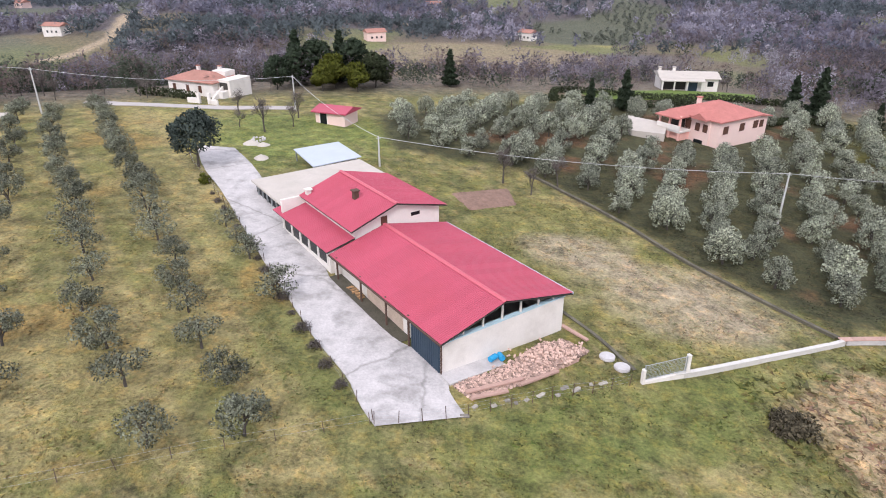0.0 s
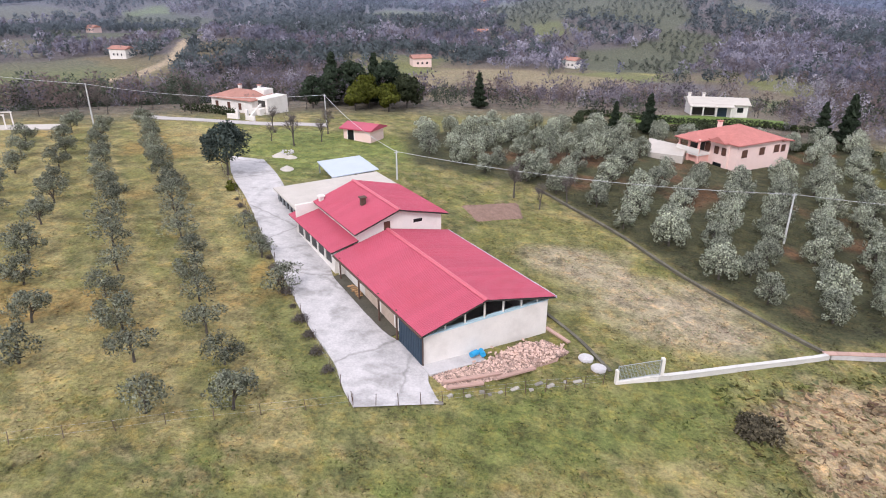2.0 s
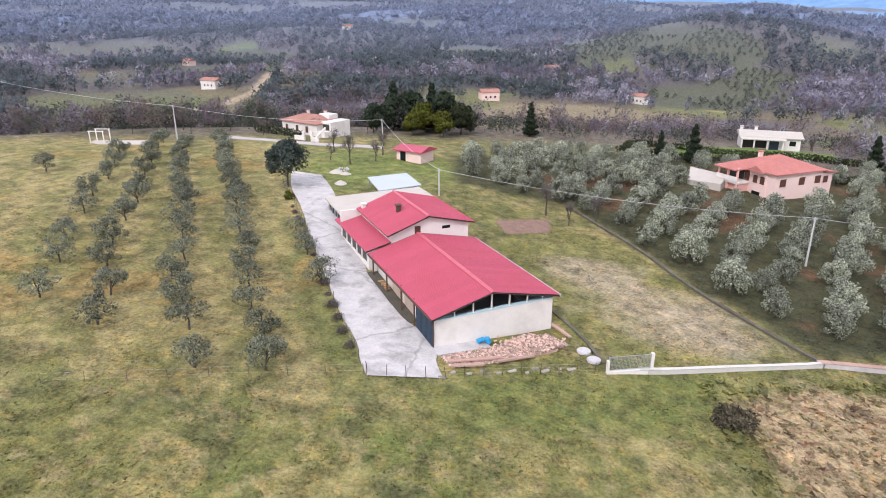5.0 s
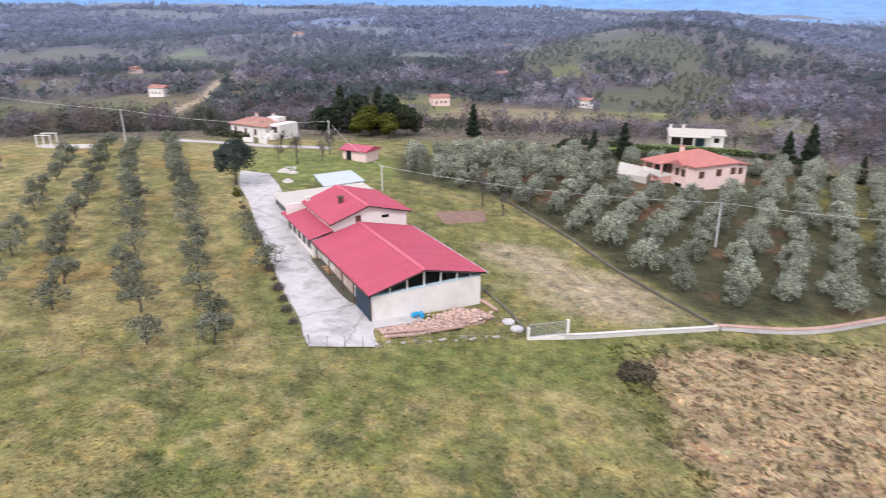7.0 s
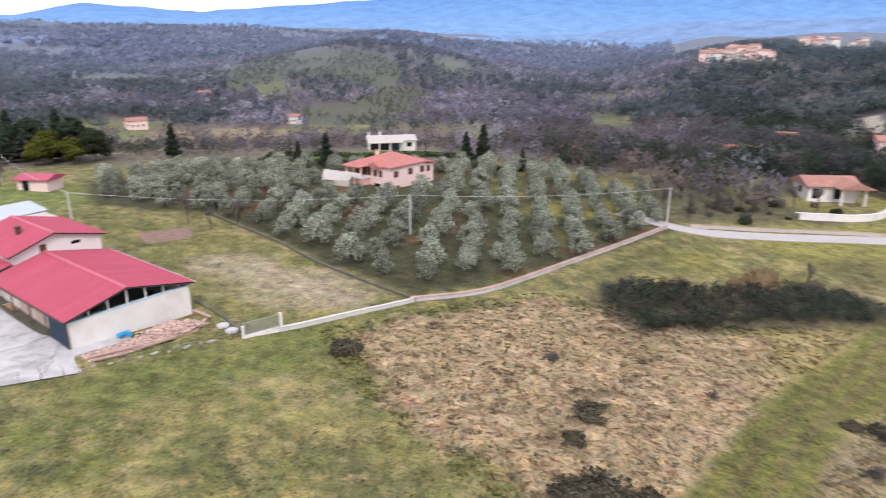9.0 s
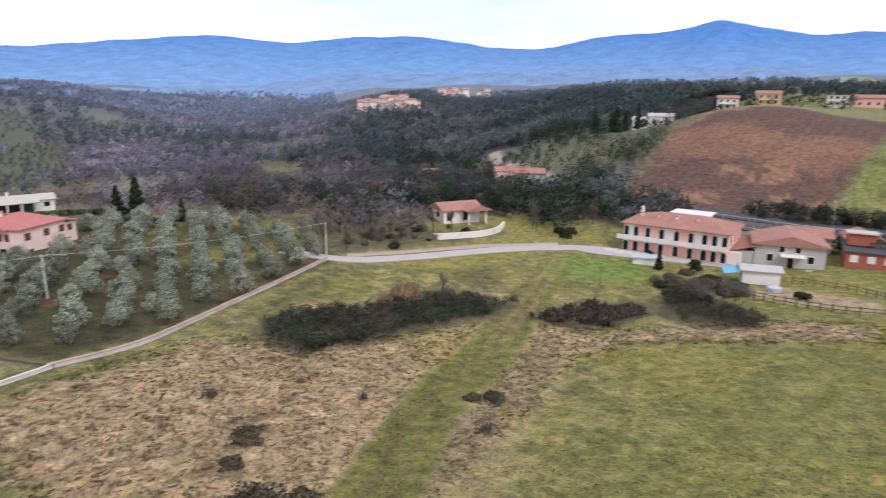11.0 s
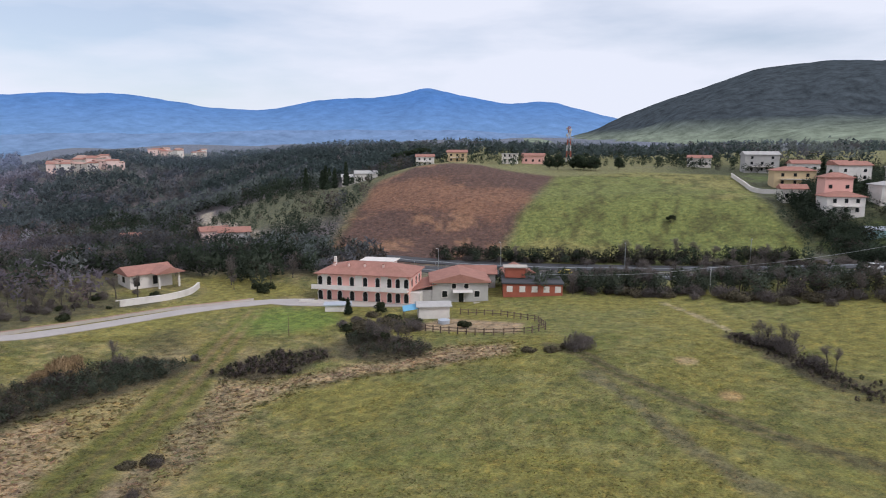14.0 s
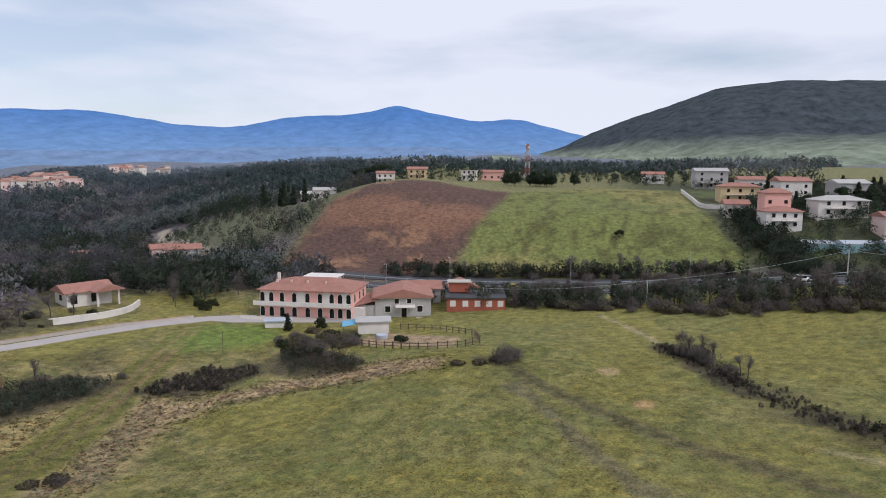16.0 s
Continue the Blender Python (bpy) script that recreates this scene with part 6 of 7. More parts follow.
tagged(ribbon("gravel_lane", ((-62, 113.5), (-52, 112), (-42, 111.8), (-34, 112.8), (-26, 114.5)), 2.6, M_ROAD, 0.09, 0.3), "pale gravel lane to the white house", "lane", kind="structure")

# pink house in the grove
ph = house("pink_house", "pink two-storey house with a red clay roof and balcony", 46.2, 109.6, 32, 10.5, 10, 5.0, M_PINK, M_TILE_RED, "hip", 2.0,
           rows_of("f", (-3.6, 0.6, 4.2), 2.9, 1.3, 1.3, M_SHUTTER) + rows_of("f", (-3.2,), 0.1, 1.0, 1.1, M_SHUTTER) + rows_of("l", (-1.0, 1.8), 3.0, 1.1, 1.4, M_SHUTTER) + rows_of("l", (2.6,), 0.4, 1.3, 2.0), M_PINK, chimneys=((-1.5, 2.4, 7.3),), dz=-0.8)
part("side_wing", box(5.25, 8.4, -4.4, 2.5, -2.5, 4.3), M_PINK, ph)
part("side_roof", slab([(5.1, -4.9, 5.0), (8.9, -4.9, 4.4), (8.9, 3.0, 4.4), (5.1, 3.0, 5.0)], 0.2), M_TILE_RED, ph)
opening(ph, 10.5, 8.8, "f", 6.8, 2.6, 1.1, 1.2, M_PINK, M_SHUTTER)
gb3 = part("gable_bay", box(-5.5, -5.0, -3.4, -0.2, -2.5, 5.2), M_PINK, ph)
for y0, y1, z0, z1, mt in ((-3.0, -2.1, 2.9, 4.2, M_SHUTTER), (-1.5, -0.6, 2.9, 4.2, M_SHUTTER), (-2.4, -0.7, -0.6, 1.5, M_DARK)):
    part("bay_opening", box(-5.56, -5.5, y0, y1, z0, z1), mt, gb3)
part("bay_roof", roof_bm(3.4, 2.4, 5.2, 0.9, "gable", 0.35), M_TILE_RED, gb3).matrix_basis = pose(-4.6, -1.8, 0)
part("porch_roof", roof_bm(5.2, 4.0, 5.0, 1.0, "hip", 0.4), M_TILE_RED, ph).matrix_basis = pose(-5.8, 2.9, 0)
part("porch_floor", box(-8.0, -5.25, 0.4, 5.2, 2.4, 2.7), M_WHITE, ph, "balcony slab with railing")
# dark panel on the wall, painted shade under the porch roof
part("porch_shade_panel", box(-5.3, -5.26, 0.6, 5.0, 2.8, 5.0), M_SHADE, ph)
part("lower_room", box(-7.4, -5.25, 0.6, 5.0, -2.5, 2.4), M_SALMON, ph)
for y in (0.7, 2.8, 4.9):
    part("pillar", box(-7.95, -7.65, y - 0.15, y + 0.15, -2.5, 5.2), M_SALMON, ph)
part("balcony_rail", box(-8.1, -8.0, 0.4, 5.2, 2.7, 3.6), M_WHITE, ph)
ramp = part("retaining_wall", slab([(31.5, 108, -1.2), (36.5, 104.8, -1.0), (38.5, 110, -0.6), (33.0, 115, -0.4)], 3.0), M_FLATROOF)
tagged(ramp, "pale terrace wall beside the pink house", "terrace", kind="structure")

# white bungalow with a veranda
wh = house("white_bungalow", "long white bungalow with a flat pale roof and veranda", 56.5, 153.5, -8, 12.5, 8, 2.8, M_WHITE, M_FLATROOF, "gable", 0.9, rows_of("f", (4.6,), 1.2, 1.3, 1.1) + rows_of("f", (0.8,), 0, 2.0, 2.2, M_BLUEDOOR), M_WHITE, chimneys=((-3, 0, 4.6), (-6, 1, 4.4)), dz=0.3)
# dark panel on the front wall, painted shade behind the veranda
part("veranda_shade_panel", box(-6.0, -0.8, -4.06, -4.0, 0.4, 2.6), M_SHADE, wh)
part("veranda_roof", slab([(-6.6, -6.4, 2.75), (3.0, -6.4, 2.75), (3.0, -4.0, 3.0), (-6.6, -4.0, 3.0)], 0.2), M_FLATROOF, wh)
for x in (-6.2, -3.6, -0.8, 2.4):
    part("veranda_post", box(x - 0.15, x + 0.15, -6.2, -5.9, -1.5, 2.8), M_WHITE, wh)
tagged(ribbon("lawn_strip", ((30, 139), (42, 141), (56, 143.5), (70, 143)), 9, mat("bright_lawn", (0.12, 0.17, 0.035), 0.95, 0.25, 0.4, 4, 0.1), 0.12, 0.3, 5), "bright green lawn before the bungalow", "lawn", kind="structure")


def hedge(label, pts, h, t, group="hedges"):
    rng = np.random.default_rng(int(pts[0][0] * 7 + 1000))
    line = along(smooth_line(pts, 1.0), 0.8)
    cs = [(p.x, p.y, float(land(p.x, p.y)) + h * 0.5) for p, a in line]
    v, f, nr = flakes(cs, [t] * len(cs), len(cs) * 60, 0.3, rng, h / t * 0.5, 1.4)
    return tagged(new("hedge", raw_mesh("hedge", v, [tuple(q) for q in f], M_BUSH)), label, "hedge", group)


hedge("clipped dark evergreen hedge round a garden", ((21, 131), (34, 128.5), (44, 130), (52, 134)), 1.5, 0.9)
hedge("clipped dark evergreen hedge round a garden", ((22, 131), (26, 141), (44, 137), (58, 138), (74, 134)), 1.5, 0.9)
hedge("dark hedge in front of the white house", ((-56, 121), (-50, 119.5), (-44.5, 117)), 1.6, 0.9)
hedge("dark hedge beside the pink house", ((60, 118), (68, 122), (76, 118)), 1.4, 0.9)


def conifer_mesh(seed, h, w, n=2600):
    rng = np.random.default_rng(seed)
    z = rng.random(n) ** 1.4
    a = rng.uniform(0, 2 * math.pi, n)
    r = w * 0.5 * (1 - z) ** 0.8 * (0.45 + 0.55 * rng.random(n) ** 0.5) * (0.8 + 0.35 * np.sin(z * 34 + a * 1.0))
    cs = np.stack([np.cos(a) * r, np.sin(a) * r, h * (0.08 + 0.92 * z)], 1)
    v, f, nr = flakes(cs[: n // 2], np.full(n // 2, 0.25), n, 0.42, rng, 0.7, 1.9)
    return limb_mesh("trunk", [(np.zeros(3), np.array((0, 0, h * 0.9)), h * 0.02, 0.02)], M_BARK), soft_mesh("crown", v, f, nr, M_PINE)


CONIFERS = [conifer_mesh(600 + i, 9, 4.4) for i in range(2)]
CYPRESS = conifer_mesh(610, 9, 2.4)
ROUND = [leafy_variant(620 + i, 8.5, 7.0, m, 2600, 0.42, 22, 0.2, 0.25) for i, m in enumerate((M_BUSH, M_PINE, M_YBUSH))]
WOODY = [bare_variant(640 + i, 10.0, None, 5, 0.33) for i in range(3)]
for x, y, s, k in ((35, 125.5, 0.85, 0), (73.5, 127, 1.05, 1), (70.5, 131, 0.8, 0), (1.5, 142, 0.85, 0), (29, 128, 0.6, 1), (80, 118, 0.6, 1)):
    plant("conifer", CONIFERS[k], x, y, s, x * 9, "dark green conifer beside the houses", "conifer", "conifers")
# evergreen clump behind the lawn
for i, (x, y, s, k) in enumerate(((-30, 137, 1.0, 1), (-26, 140, 1.1, 1), (-22, 135, 0.9, 2), (-19, 141, 1.15, 1), (-14, 137, 0.95, 0), (-33, 131, 0.8, 1), (-24, 131, 0.7, 2), (-17, 131, 0.75, 2))):
    plant("evergreen_tree", ROUND[k], x, y, s, i * 67, "tall dark evergreen tree behind the lawn" if k < 2 else "yellow-green evergreen tree behind the lawn", "tree", "evergreens behind the lawn")
for i, (x, y) in enumerate(((-31, 141), (-22, 143))):
    plant("conifer", CONIFERS[i], x, y, 1.2, i * 50, "tall dark conifer behind the lawn", "conifer", "conifers")
# bare trees along the edge of the plateau
erng = np.random.default_rng(77)
for i in range(95):
    a = radians(erng.uniform(-46, 46))
    r = erng.uniform(172, 196)
    x, y = CX + r * math.sin(a), CY + r * math.cos(a)
    low_az = -14 < math.degrees(a) < 26
    plant("bare_tree", WOODY[i % 3], x, y, erng.uniform(0.3, 0.5) if low_az else erng.uniform(0.55, 1.0), erng.uniform(0, 360), "leafless grey-brown tree at the edge of the valley", "tree", "bare trees at the valley edge")
for i in range(14):
    x, y = -78 + i * 3.4 + erng.normal(), 112 + i * 1.2 + erng.normal() * 2
    plant("bare_tree", WOODY[i % 3], x, y, erng.uniform(0.35, 0.6), erng.uniform(0, 360), "leafless brown tree beyond the meadow", "tree", "bare trees beyond the meadow")
sx, sy = erng.uniform(-62, 110, 900), erng.uniform(120, 196, 900)
sr, sa = np.hypot(sx - CX, sy - CY), np.degrees(np.arctan2(sx - CX, sy - CY))
sk = (sr > 160) & (sr < 216) & (sa > -40) & (sa < 36) & (np.hypot(sx - 56, sy - 150) > 15) & (np.hypot(sx + 44, sy - 126) > 15)
wood_patch("valley_scrub", "low brown scrub and saplings along the valley edge", 0, 0, 0, 0, 0, 70, 0.42, 2.2, 4.6, 316, 0.16, pos=(sx[sk], sy[sk]))
# white pergola terrace in the meadow
pg = thing("pergola", "white pergola frame on a pale paved terrace", "pergola", at_ground(-74, 99, 10, 0.05))
part("paving", box(-5.5, 6, -2, 2, -0.4, 0.06), M_FLATROOF, pg)
for x in (-4.6, -2.0):
    for y in (-1.2, 1.2):
        part("post", box(x - 0.08, x + 0.08, y - 0.08, y + 0.08, 0.06, 2.3), M_WHITE, pg)
part("beam", box(-4.8, -1.8, -1.3, -1.15, 2.3, 2.45), M_WHITE, pg)
part("beam", box(-4.8, -1.8, 1.15, 1.3, 2.3, 2.45), M_WHITE, pg)

# ---- east: road, villa, farmhouses ----
tagged(ribbon("country_road", ((84, 82), (87.5, 76), (92, 69.5), (100, 66.5), (106.5, 64.6), (122, 60.2), (134, 54.6), (142, 49), (146, 43)), 4.0, M_ROAD, 0.12, 0.3), "pale narrow country road", "road", kind="structure")
tagged(ribbon("farm_drive", ((140, 50.5), (143, 42), (148, 30), (153, 19)), 4.0, M_ROAD, 0.12, 0.3), "pale paved drive before the farmhouse", "drive", kind="structure")
block_wall("roadside_wall", "low pale wall along the country road", ((92.5, 72), (110, 67), (121, 63.8), (132, 58), (138.5, 54.4)), 0.6, 0.3, M_FLATROOF, M_KERB, 0.08, 1.6)
block_wall("retaining_wall", "white curved retaining wall below the villa", ((119.5, 74), (124, 72), (130, 70.4), (137, 71), (143, 74)), 1.3, 0.4, M_WHITE, M_WHITE, 0.12, 1.6)
villa = house("villa", "low white villa with pitched terracotta roofs and porch", 138.4, 86.4, -22, 10, 7.5, 2.8, M_WHITE, M_TILE, "gable", 1.6, rows_of("f", (-3.5, 1.0), 0.2, 1.4, 2.1) + rows_of("l", (0,), 0.8, 1.6, 1.4), M_WHITE, over=0.8, dz=0.5)
part("porch_roof", roof_bm(6, 4.5, 3.1, 1.3, "gable", 0.6, across=True), M_TILE, villa).matrix_basis = pose(3.2, -4.6, 0)
for x in (0.8, 5.6):
    part("porch_post", box(x - 0.2, x + 0.2, -6.4, -6.0, -2, 3.1), M_WHITE, villa)

# pink farmhouse with arched windows
F = at_ground(156.2, 33.6, -80)
fh = thing("pink_farmhouse", "long salmon-pink farmhouse with white trim, arched windows and terracotta roof", "house", F)
FW, FD, FH = 22.0, 12.5, 6.4
part("wall", box(-FW / 2, FW / 2, -FD / 2, FD / 2, -2, FH), M_SALMON, fh)
part("roof", roof_bm(FW, FD, FH + 0.15, 2.1, "hip", 0.7), M_TILE, fh)
part("balcony", box(-FW / 2 - 1.0, FW / 2, -FD / 2 - 1.6, -FD / 2 - 0.01, 3.0, 3.25), M_WHITE, fh, "long white balcony slab")
part("balcony_rail", box(-FW / 2 - 1.0, FW / 2, -FD / 2 - 1.6, -FD / 2 - 1.45, 3.25, 4.05), M_WHITE, fh, "white balcony parapet")
part("terrace", box(-FW / 2 - 3.0, FW / 2 - 6, -FD / 2 - 4.2, -FD / 2 - 0.01, -2.0, 0.25), M_FLATROOF, fh, "pale raised terrace")
part("terrace_rail", box(-FW / 2 - 3.0, -2, -FD / 2 - 4.2, -FD / 2 - 4.05, 0.25, 1.0), M_WHITE, fh)
for i, u in enumerate((-10.4, -8.2, -5.6, -2.6, 0.6, 3.6, 6.4, 8.4, 10.4)):
    opening(fh, FW, FD, "f", u, 3.75, 1.0, 2.1, M_WHITE, M_DARK, True)
    opening(fh, FW, FD, "f", u, 0.3, 1.05, 2.2, M_WHITE, M_DARK, True)
for u in (-9.3, -1.0, 5.2, 9.5):
    part("render_panel", box(u - 0.9, u + 0.9, -FD / 2 - 0.03, -FD / 2 + 0.1, 3.3, 6.3), M_WHITE, fh, "white rendered bay between the arches")
for u in (-3.5, 0.5, 3.5):
    opening(fh, FW, FD, "r", u, 3.6, 0.9, 1.9, M_WHITE, M_DARK, True)
part("corner_annex", box(FW / 2 + 0.01, FW / 2 + 2.4, -FD / 2 + 1, -FD / 2 + 5, -2, 2.6), M_WHITE, fh)
rt = part("roof_terrace", box(-2.5, 5.0, 1.0, 5.4, FH, 8.4), M_WHITE, fh, "white roof-top block")
part("roof_terrace_slab", box(-3.1, 5.6, 0.4, 6.0, 8.4, 8.65), M_WHITE, rt)
for x in (-8, -4.5, -0.5, 4.0):
    c = part("chimney", box(x - 0.2, x + 0.2, -3.2, -2.8, 7.0, 8.5), M_PINK, fh)
    part("cap", box(x - 0.3, x + 0.3, -3.3, -2.7, 8.5, 8.62), M_TILE, c)
part("side_chimney", box(-9.8, -9.2, 1.2, 1.8, 7.0, 9.2), M_WHITE, fh)

gh = house("grey_farmhouse", "grey rendered farmhouse with a broad terracotta gable roof", 164.0, 14.0, -66, 13, 11, 4.6, M_GREY, M_TILE, "gable", 1.9, rows_of("f", (-3.6, 3.9), 1.2, 1.2, 1.4) + rows_of("f", (-1.5, 1.4), 3.2, 1.0, 1.1) + rows_of("f", (0.2,), 0, 1.2, 2.2), M_WHITE, across=True, over=0.7)
part("wing", box(-10.5, -6.5, -5.2, 5, -2, 2.8), M_GREY, gh)
part("wing_roof", slab([(-11.2, -6.0, 2.9), (-5.6, -6.0, 4.4), (-5.6, 5.6, 4.4), (-11.2, 5.6, 2.9)], 0.2), M_TILE, gh)
part("porch_canopy", slab([(-1.8, -7.2, 2.6), (2.8, -7.2, 2.6), (2.8, -5.5, 2.9), (-1.8, -5.5, 2.9)], 0.12), M_WHITE, gh)
part("paved_patio", box(3, 7.5, -9.5, -6.5, -1.5, 0.15), M_FLATROOF, gh)
bk = house("brick_building", "low red brick building with a dark flat roof and white windows", 172.5, -1.8, -72, 14, 9, 3.0, M_BRICK, M_ASPHALT, "flat", 0.4, rows_of("f", (-5.5, -2.5, 0.4, 3.2, 5.9), 1.2, 1.1, 1.2, M_WHITE) + rows_of("r", (-1.5, 0.4), 1.2, 0.8, 1.1, M_WHITE), M_WHITE, over=0.35)
part("roof_room", box(-6.5, -1.5, 0.5, 3.4, 3.55, 6.0), M_BRICK, bk)
part("roof_room_slab", box(-6.9, -1.1, 0.1, 3.8, 6.0, 6.25), M_FLATROOF, bk)
house("farm_outbuilding", "low farm outbuilding with old terracotta roof", 178, 14, -70, 9, 7, 3.6, M_GREY, M_TILE, "gable", 1.6)
house("farm_outbuilding", "low farm outbuilding with old terracotta roof", 180, 4, -60, 7, 6, 3.8, M_GREY, M_TILE, "gable", 1.7, across=True)
sh = house("animal_shed", "small white shed with a sloping grey roof", 142.6, 11.8, -62, 6.4, 4.2, 2.6, M_WHITE, M_GREY, "gable", 0.5, (), M_WHITE, category="shed")
part("awning", slab([(-6.4, -2.4, 1.9), (-3.4, -2.4, 2.4), (-3.4, 2.0, 2.5), (-6.4, 2.0, 2.0)], 0.06), M_AWNING, sh, "light blue tarpaulin awning")
for x, y in ((-6.2, -2.2), (-6.2, 1.8)):
    part("awning_post", box(x - 0.06, x + 0.06, y - 0.06, y + 0.06, -1.5, 1.95), M_WOOD, sh)
low = house("low_shelter", "low pale sheet-roofed shelter beside the drive", 140.5, 33.5, -62, 5.5, 2.6, 1.3, M_WHITE, M_PALEMETAL, "flat", 0.2, category="shelter", over=0.3)
ditch = part("drain_strip", slab([(-6.7, 5.4, float(land(*shed_at(-6, 5.4))) + 0.06), (-5.05, 5.4, float(land(*shed_at(-6, 5.4))) + 0.06), (-5.05, 17.4, float(land(*shed_at(-6, 17.4))) + 0.06), (-6.5, 17.4, float(land(*shed_at(-6, 17.4))) + 0.06)], 0.5), M_STONE)
ditch.matrix_world = SHED
tagged(ditch, "damp mossy strip beside the shed wall", "strip", kind="structure")
# animal pen
pen = thing("pen_fence", "dark wooden post-and-rail fence round a sandy pen", "fence")
PEN = ((131.8, 15.0), (128.8, 4.7), (127.4, -5.0), (128.4, -12.0), (133.0, -14.4), (142.0, -10.5), (146.2, -2.0), (146.4, 8.5))
pen_pts = along([Vector(p) for p in PEN], 1.8)
post_me = bpy.data.meshes.new("post")
pb = box(-0.09, 0.09, -0.09, 0.09, -0.4, 1.35)
pb.to_mesh(post_me)
pb.free()
post_me.materials.append(M_WOOD)
for p, a in pen_pts:
    mesh_part("post", post_me, pen, at_ground(p.x, p.y, math.degrees(a)))
for (p, a), (q, b) in zip(pen_pts, pen_pts[1:]):
    for z in (0.55, 1.1):
        part("rail", rod((p.x, p.y, float(land(p.x, p.y)) + z), (q.x, q.y, float(land(q.x, q.y)) + z), 0.06, sides=4), M_WOOD, pen)
trough = thing("water_trough", "grey-blue round water trough in the pen", "trough", at_ground(137.0, 7.2))
part("tub", rod((0, 0, -0.2), (0, 0, 0.8), 1.1, 1.2, 16), M_PALEMETAL, trough)

# two-lane highway with guard rails
for k, off in ((0, 0), (1, 12)):
    tagged(ribbon("highway", ((192 + off, 70), (193 + off, 40), (194.5 + off, 10), (195 + off, -20), (192 + off, -45), (184 + off, -66), (172 + off, -90), (150 + off, -122)), 8.0, M_ASPHALT, 0.18, 0.6), "grey asphalt carriageway with guard rails", "road", kind="structure")
    g_pts = along(smooth_line(((187.5 + off, 70), (188.5 + off, 40), (190 + off, 10), (190.5 + off, -20), (187.5 + off, -45), (180 + off, -65), (168 + off, -88)), 2.0), 7.0)
    rail = thing("guard_rail", "galvanised highway guard rail", "guard rail", None, "guard rails")
    for (p, a), (q, b) in zip(g_pts, g_pts[1:]):
        part("post", box(p.x - 0.07, p.x + 0.07, p.y - 0.07, p.y + 0.07, float(land(p.x, p.y)) - 0.3, float(land(p.x, p.y)) + 1.1), M_STEEL, rail)
        part("beam", rod((p.x, p.y, float(land(p.x, p.y)) + 1.0), (q.x, q.y, float(land(q.x, q.y)) + 0.9), 0.1, sides=4), M_STEEL, rail)


def car(x, y, rz, paint, label, dz=0.4):
    ob = thing("car", label, "car", at_ground(x, y, rz, dz), "cars on the highway")
    body = part("body", box(-2.1, 2.1, -0.85, 0.85, 0.3, 0.9, bevel=0.15), paint, ob)
    part("cabin", slab([(-1.0, -0.72, 1.45), (0.7, -0.72, 1.45), (0.7, 0.72, 1.45), (-1.0, 0.72, 1.45)], 0.6), M_DARK, ob)
    part("roof", box(-0.95, 0.65, -0.7, 0.7, 1.45, 1.5), paint, ob)
    for x2 in (-1.3, 1.3):
        for y2 in (-0.86, 0.86):
            part("wheel", rod((x2, y2 - 0.1, 0.32), (x2, y2 + 0.1, 0.32), 0.32, sides=12), M_ASPHALT, ob)
    return ob


car(186, -60, 110, mat("dark_car_paint", (0.02, 0.02, 0.022), 0.3, 0.05, 1, 5, 0), "dark car on the highway")
car(181, -74, 112, mat("white_car_paint", (0.7, 0.7, 0.7), 0.3, 0.05, 1, 5, 0), "white van-like car on the highway")
car(195, -6, 92, mat("yellow_car_paint", (0.65, 0.5, 0.03), 0.3, 0.05, 1, 5, 0), "yellow car on the highway")

hp = [pole(172, -122, float(land(172, -122)) + 6.5, "pale utility pole beside the highway"), pole(177, -82, float(land(177, -82)) + 6.5, "pale utility pole beside the highway"), pole(174, -42, float(land(174, -42)) + 5.5, "pale utility pole beside the highway"), pole(172, -4, float(land(172, -4)) + 5.0, "pale utility pole beside the highway")]
for a, b in zip(hp, hp[1:]):
    cable("power_cable", a, b, 0.9)
for x, y in ((208, -20), (207, -52), (206, 16), (190.5, 30)):
    lamp = thing("street_lamp", "slender grey street lamp beside the highway", "street lamp", at_ground(x, y), "street lamps")
    part("pole", rod((0, 0, -0.3), (0, 0, 7.0), 0.09, 0.06), M_STEEL, lamp)
    part("arm", rod((0, 0, 7.0), (-1.2, 0, 7.25), 0.045, sides=5), M_STEEL, lamp)
    part("head", box(-1.7, -1.1, -0.14, 0.14, 7.18, 7.32, bevel=0.04), M_POLE, lamp)

# trees round the farm and along the highway
for i, (x, y, s) in enumerate(((128, 78, .75), (124, 80, .8), (121, 84, .7), (117, 80, .8), (112, 78, .6), (150, 88, .8), (153, 82, .75), (146, 66, .6), (150, 70, .8), (155, 74, .9), (160, 70, .8), (158, 64, .7), (165, 62, .8), (170, 56, .7),
                               (176, -21, .8), (178, -30, .7), (174, -38, .8), (176, -47, .6), (170, -55, .8), (166, -64, .7), (172, -12, .6), (215, -19, 1.0), (216, -24, .9), (215, -33, 1.0), (216, -38, .9), (214, -43, .8), (209, 12, .8), (200, -55, .9), (198, -60, .7), (180, -40, .7), (178, -50, .8), (203, -10, .5), (205, -48, .7))):
    plant("bare_tree", WOODY[i % 3], x, y, s * 0.9, i * 53, "leafless grey tree beside the road", "tree", "bare roadside trees")
for i in range(60):
    y = -10 - 76 * erng.random()
    x = 181 + 4.5 * erng.normal() - 22 * max(0, -y - 40) / 46
    plant("bare_tree", WOODY[i % 3], x, y, erng.uniform(0.45, 0.8), erng.uniform(0, 360), "leafless grey tree below the highway", "tree", "bare trees below the highway")
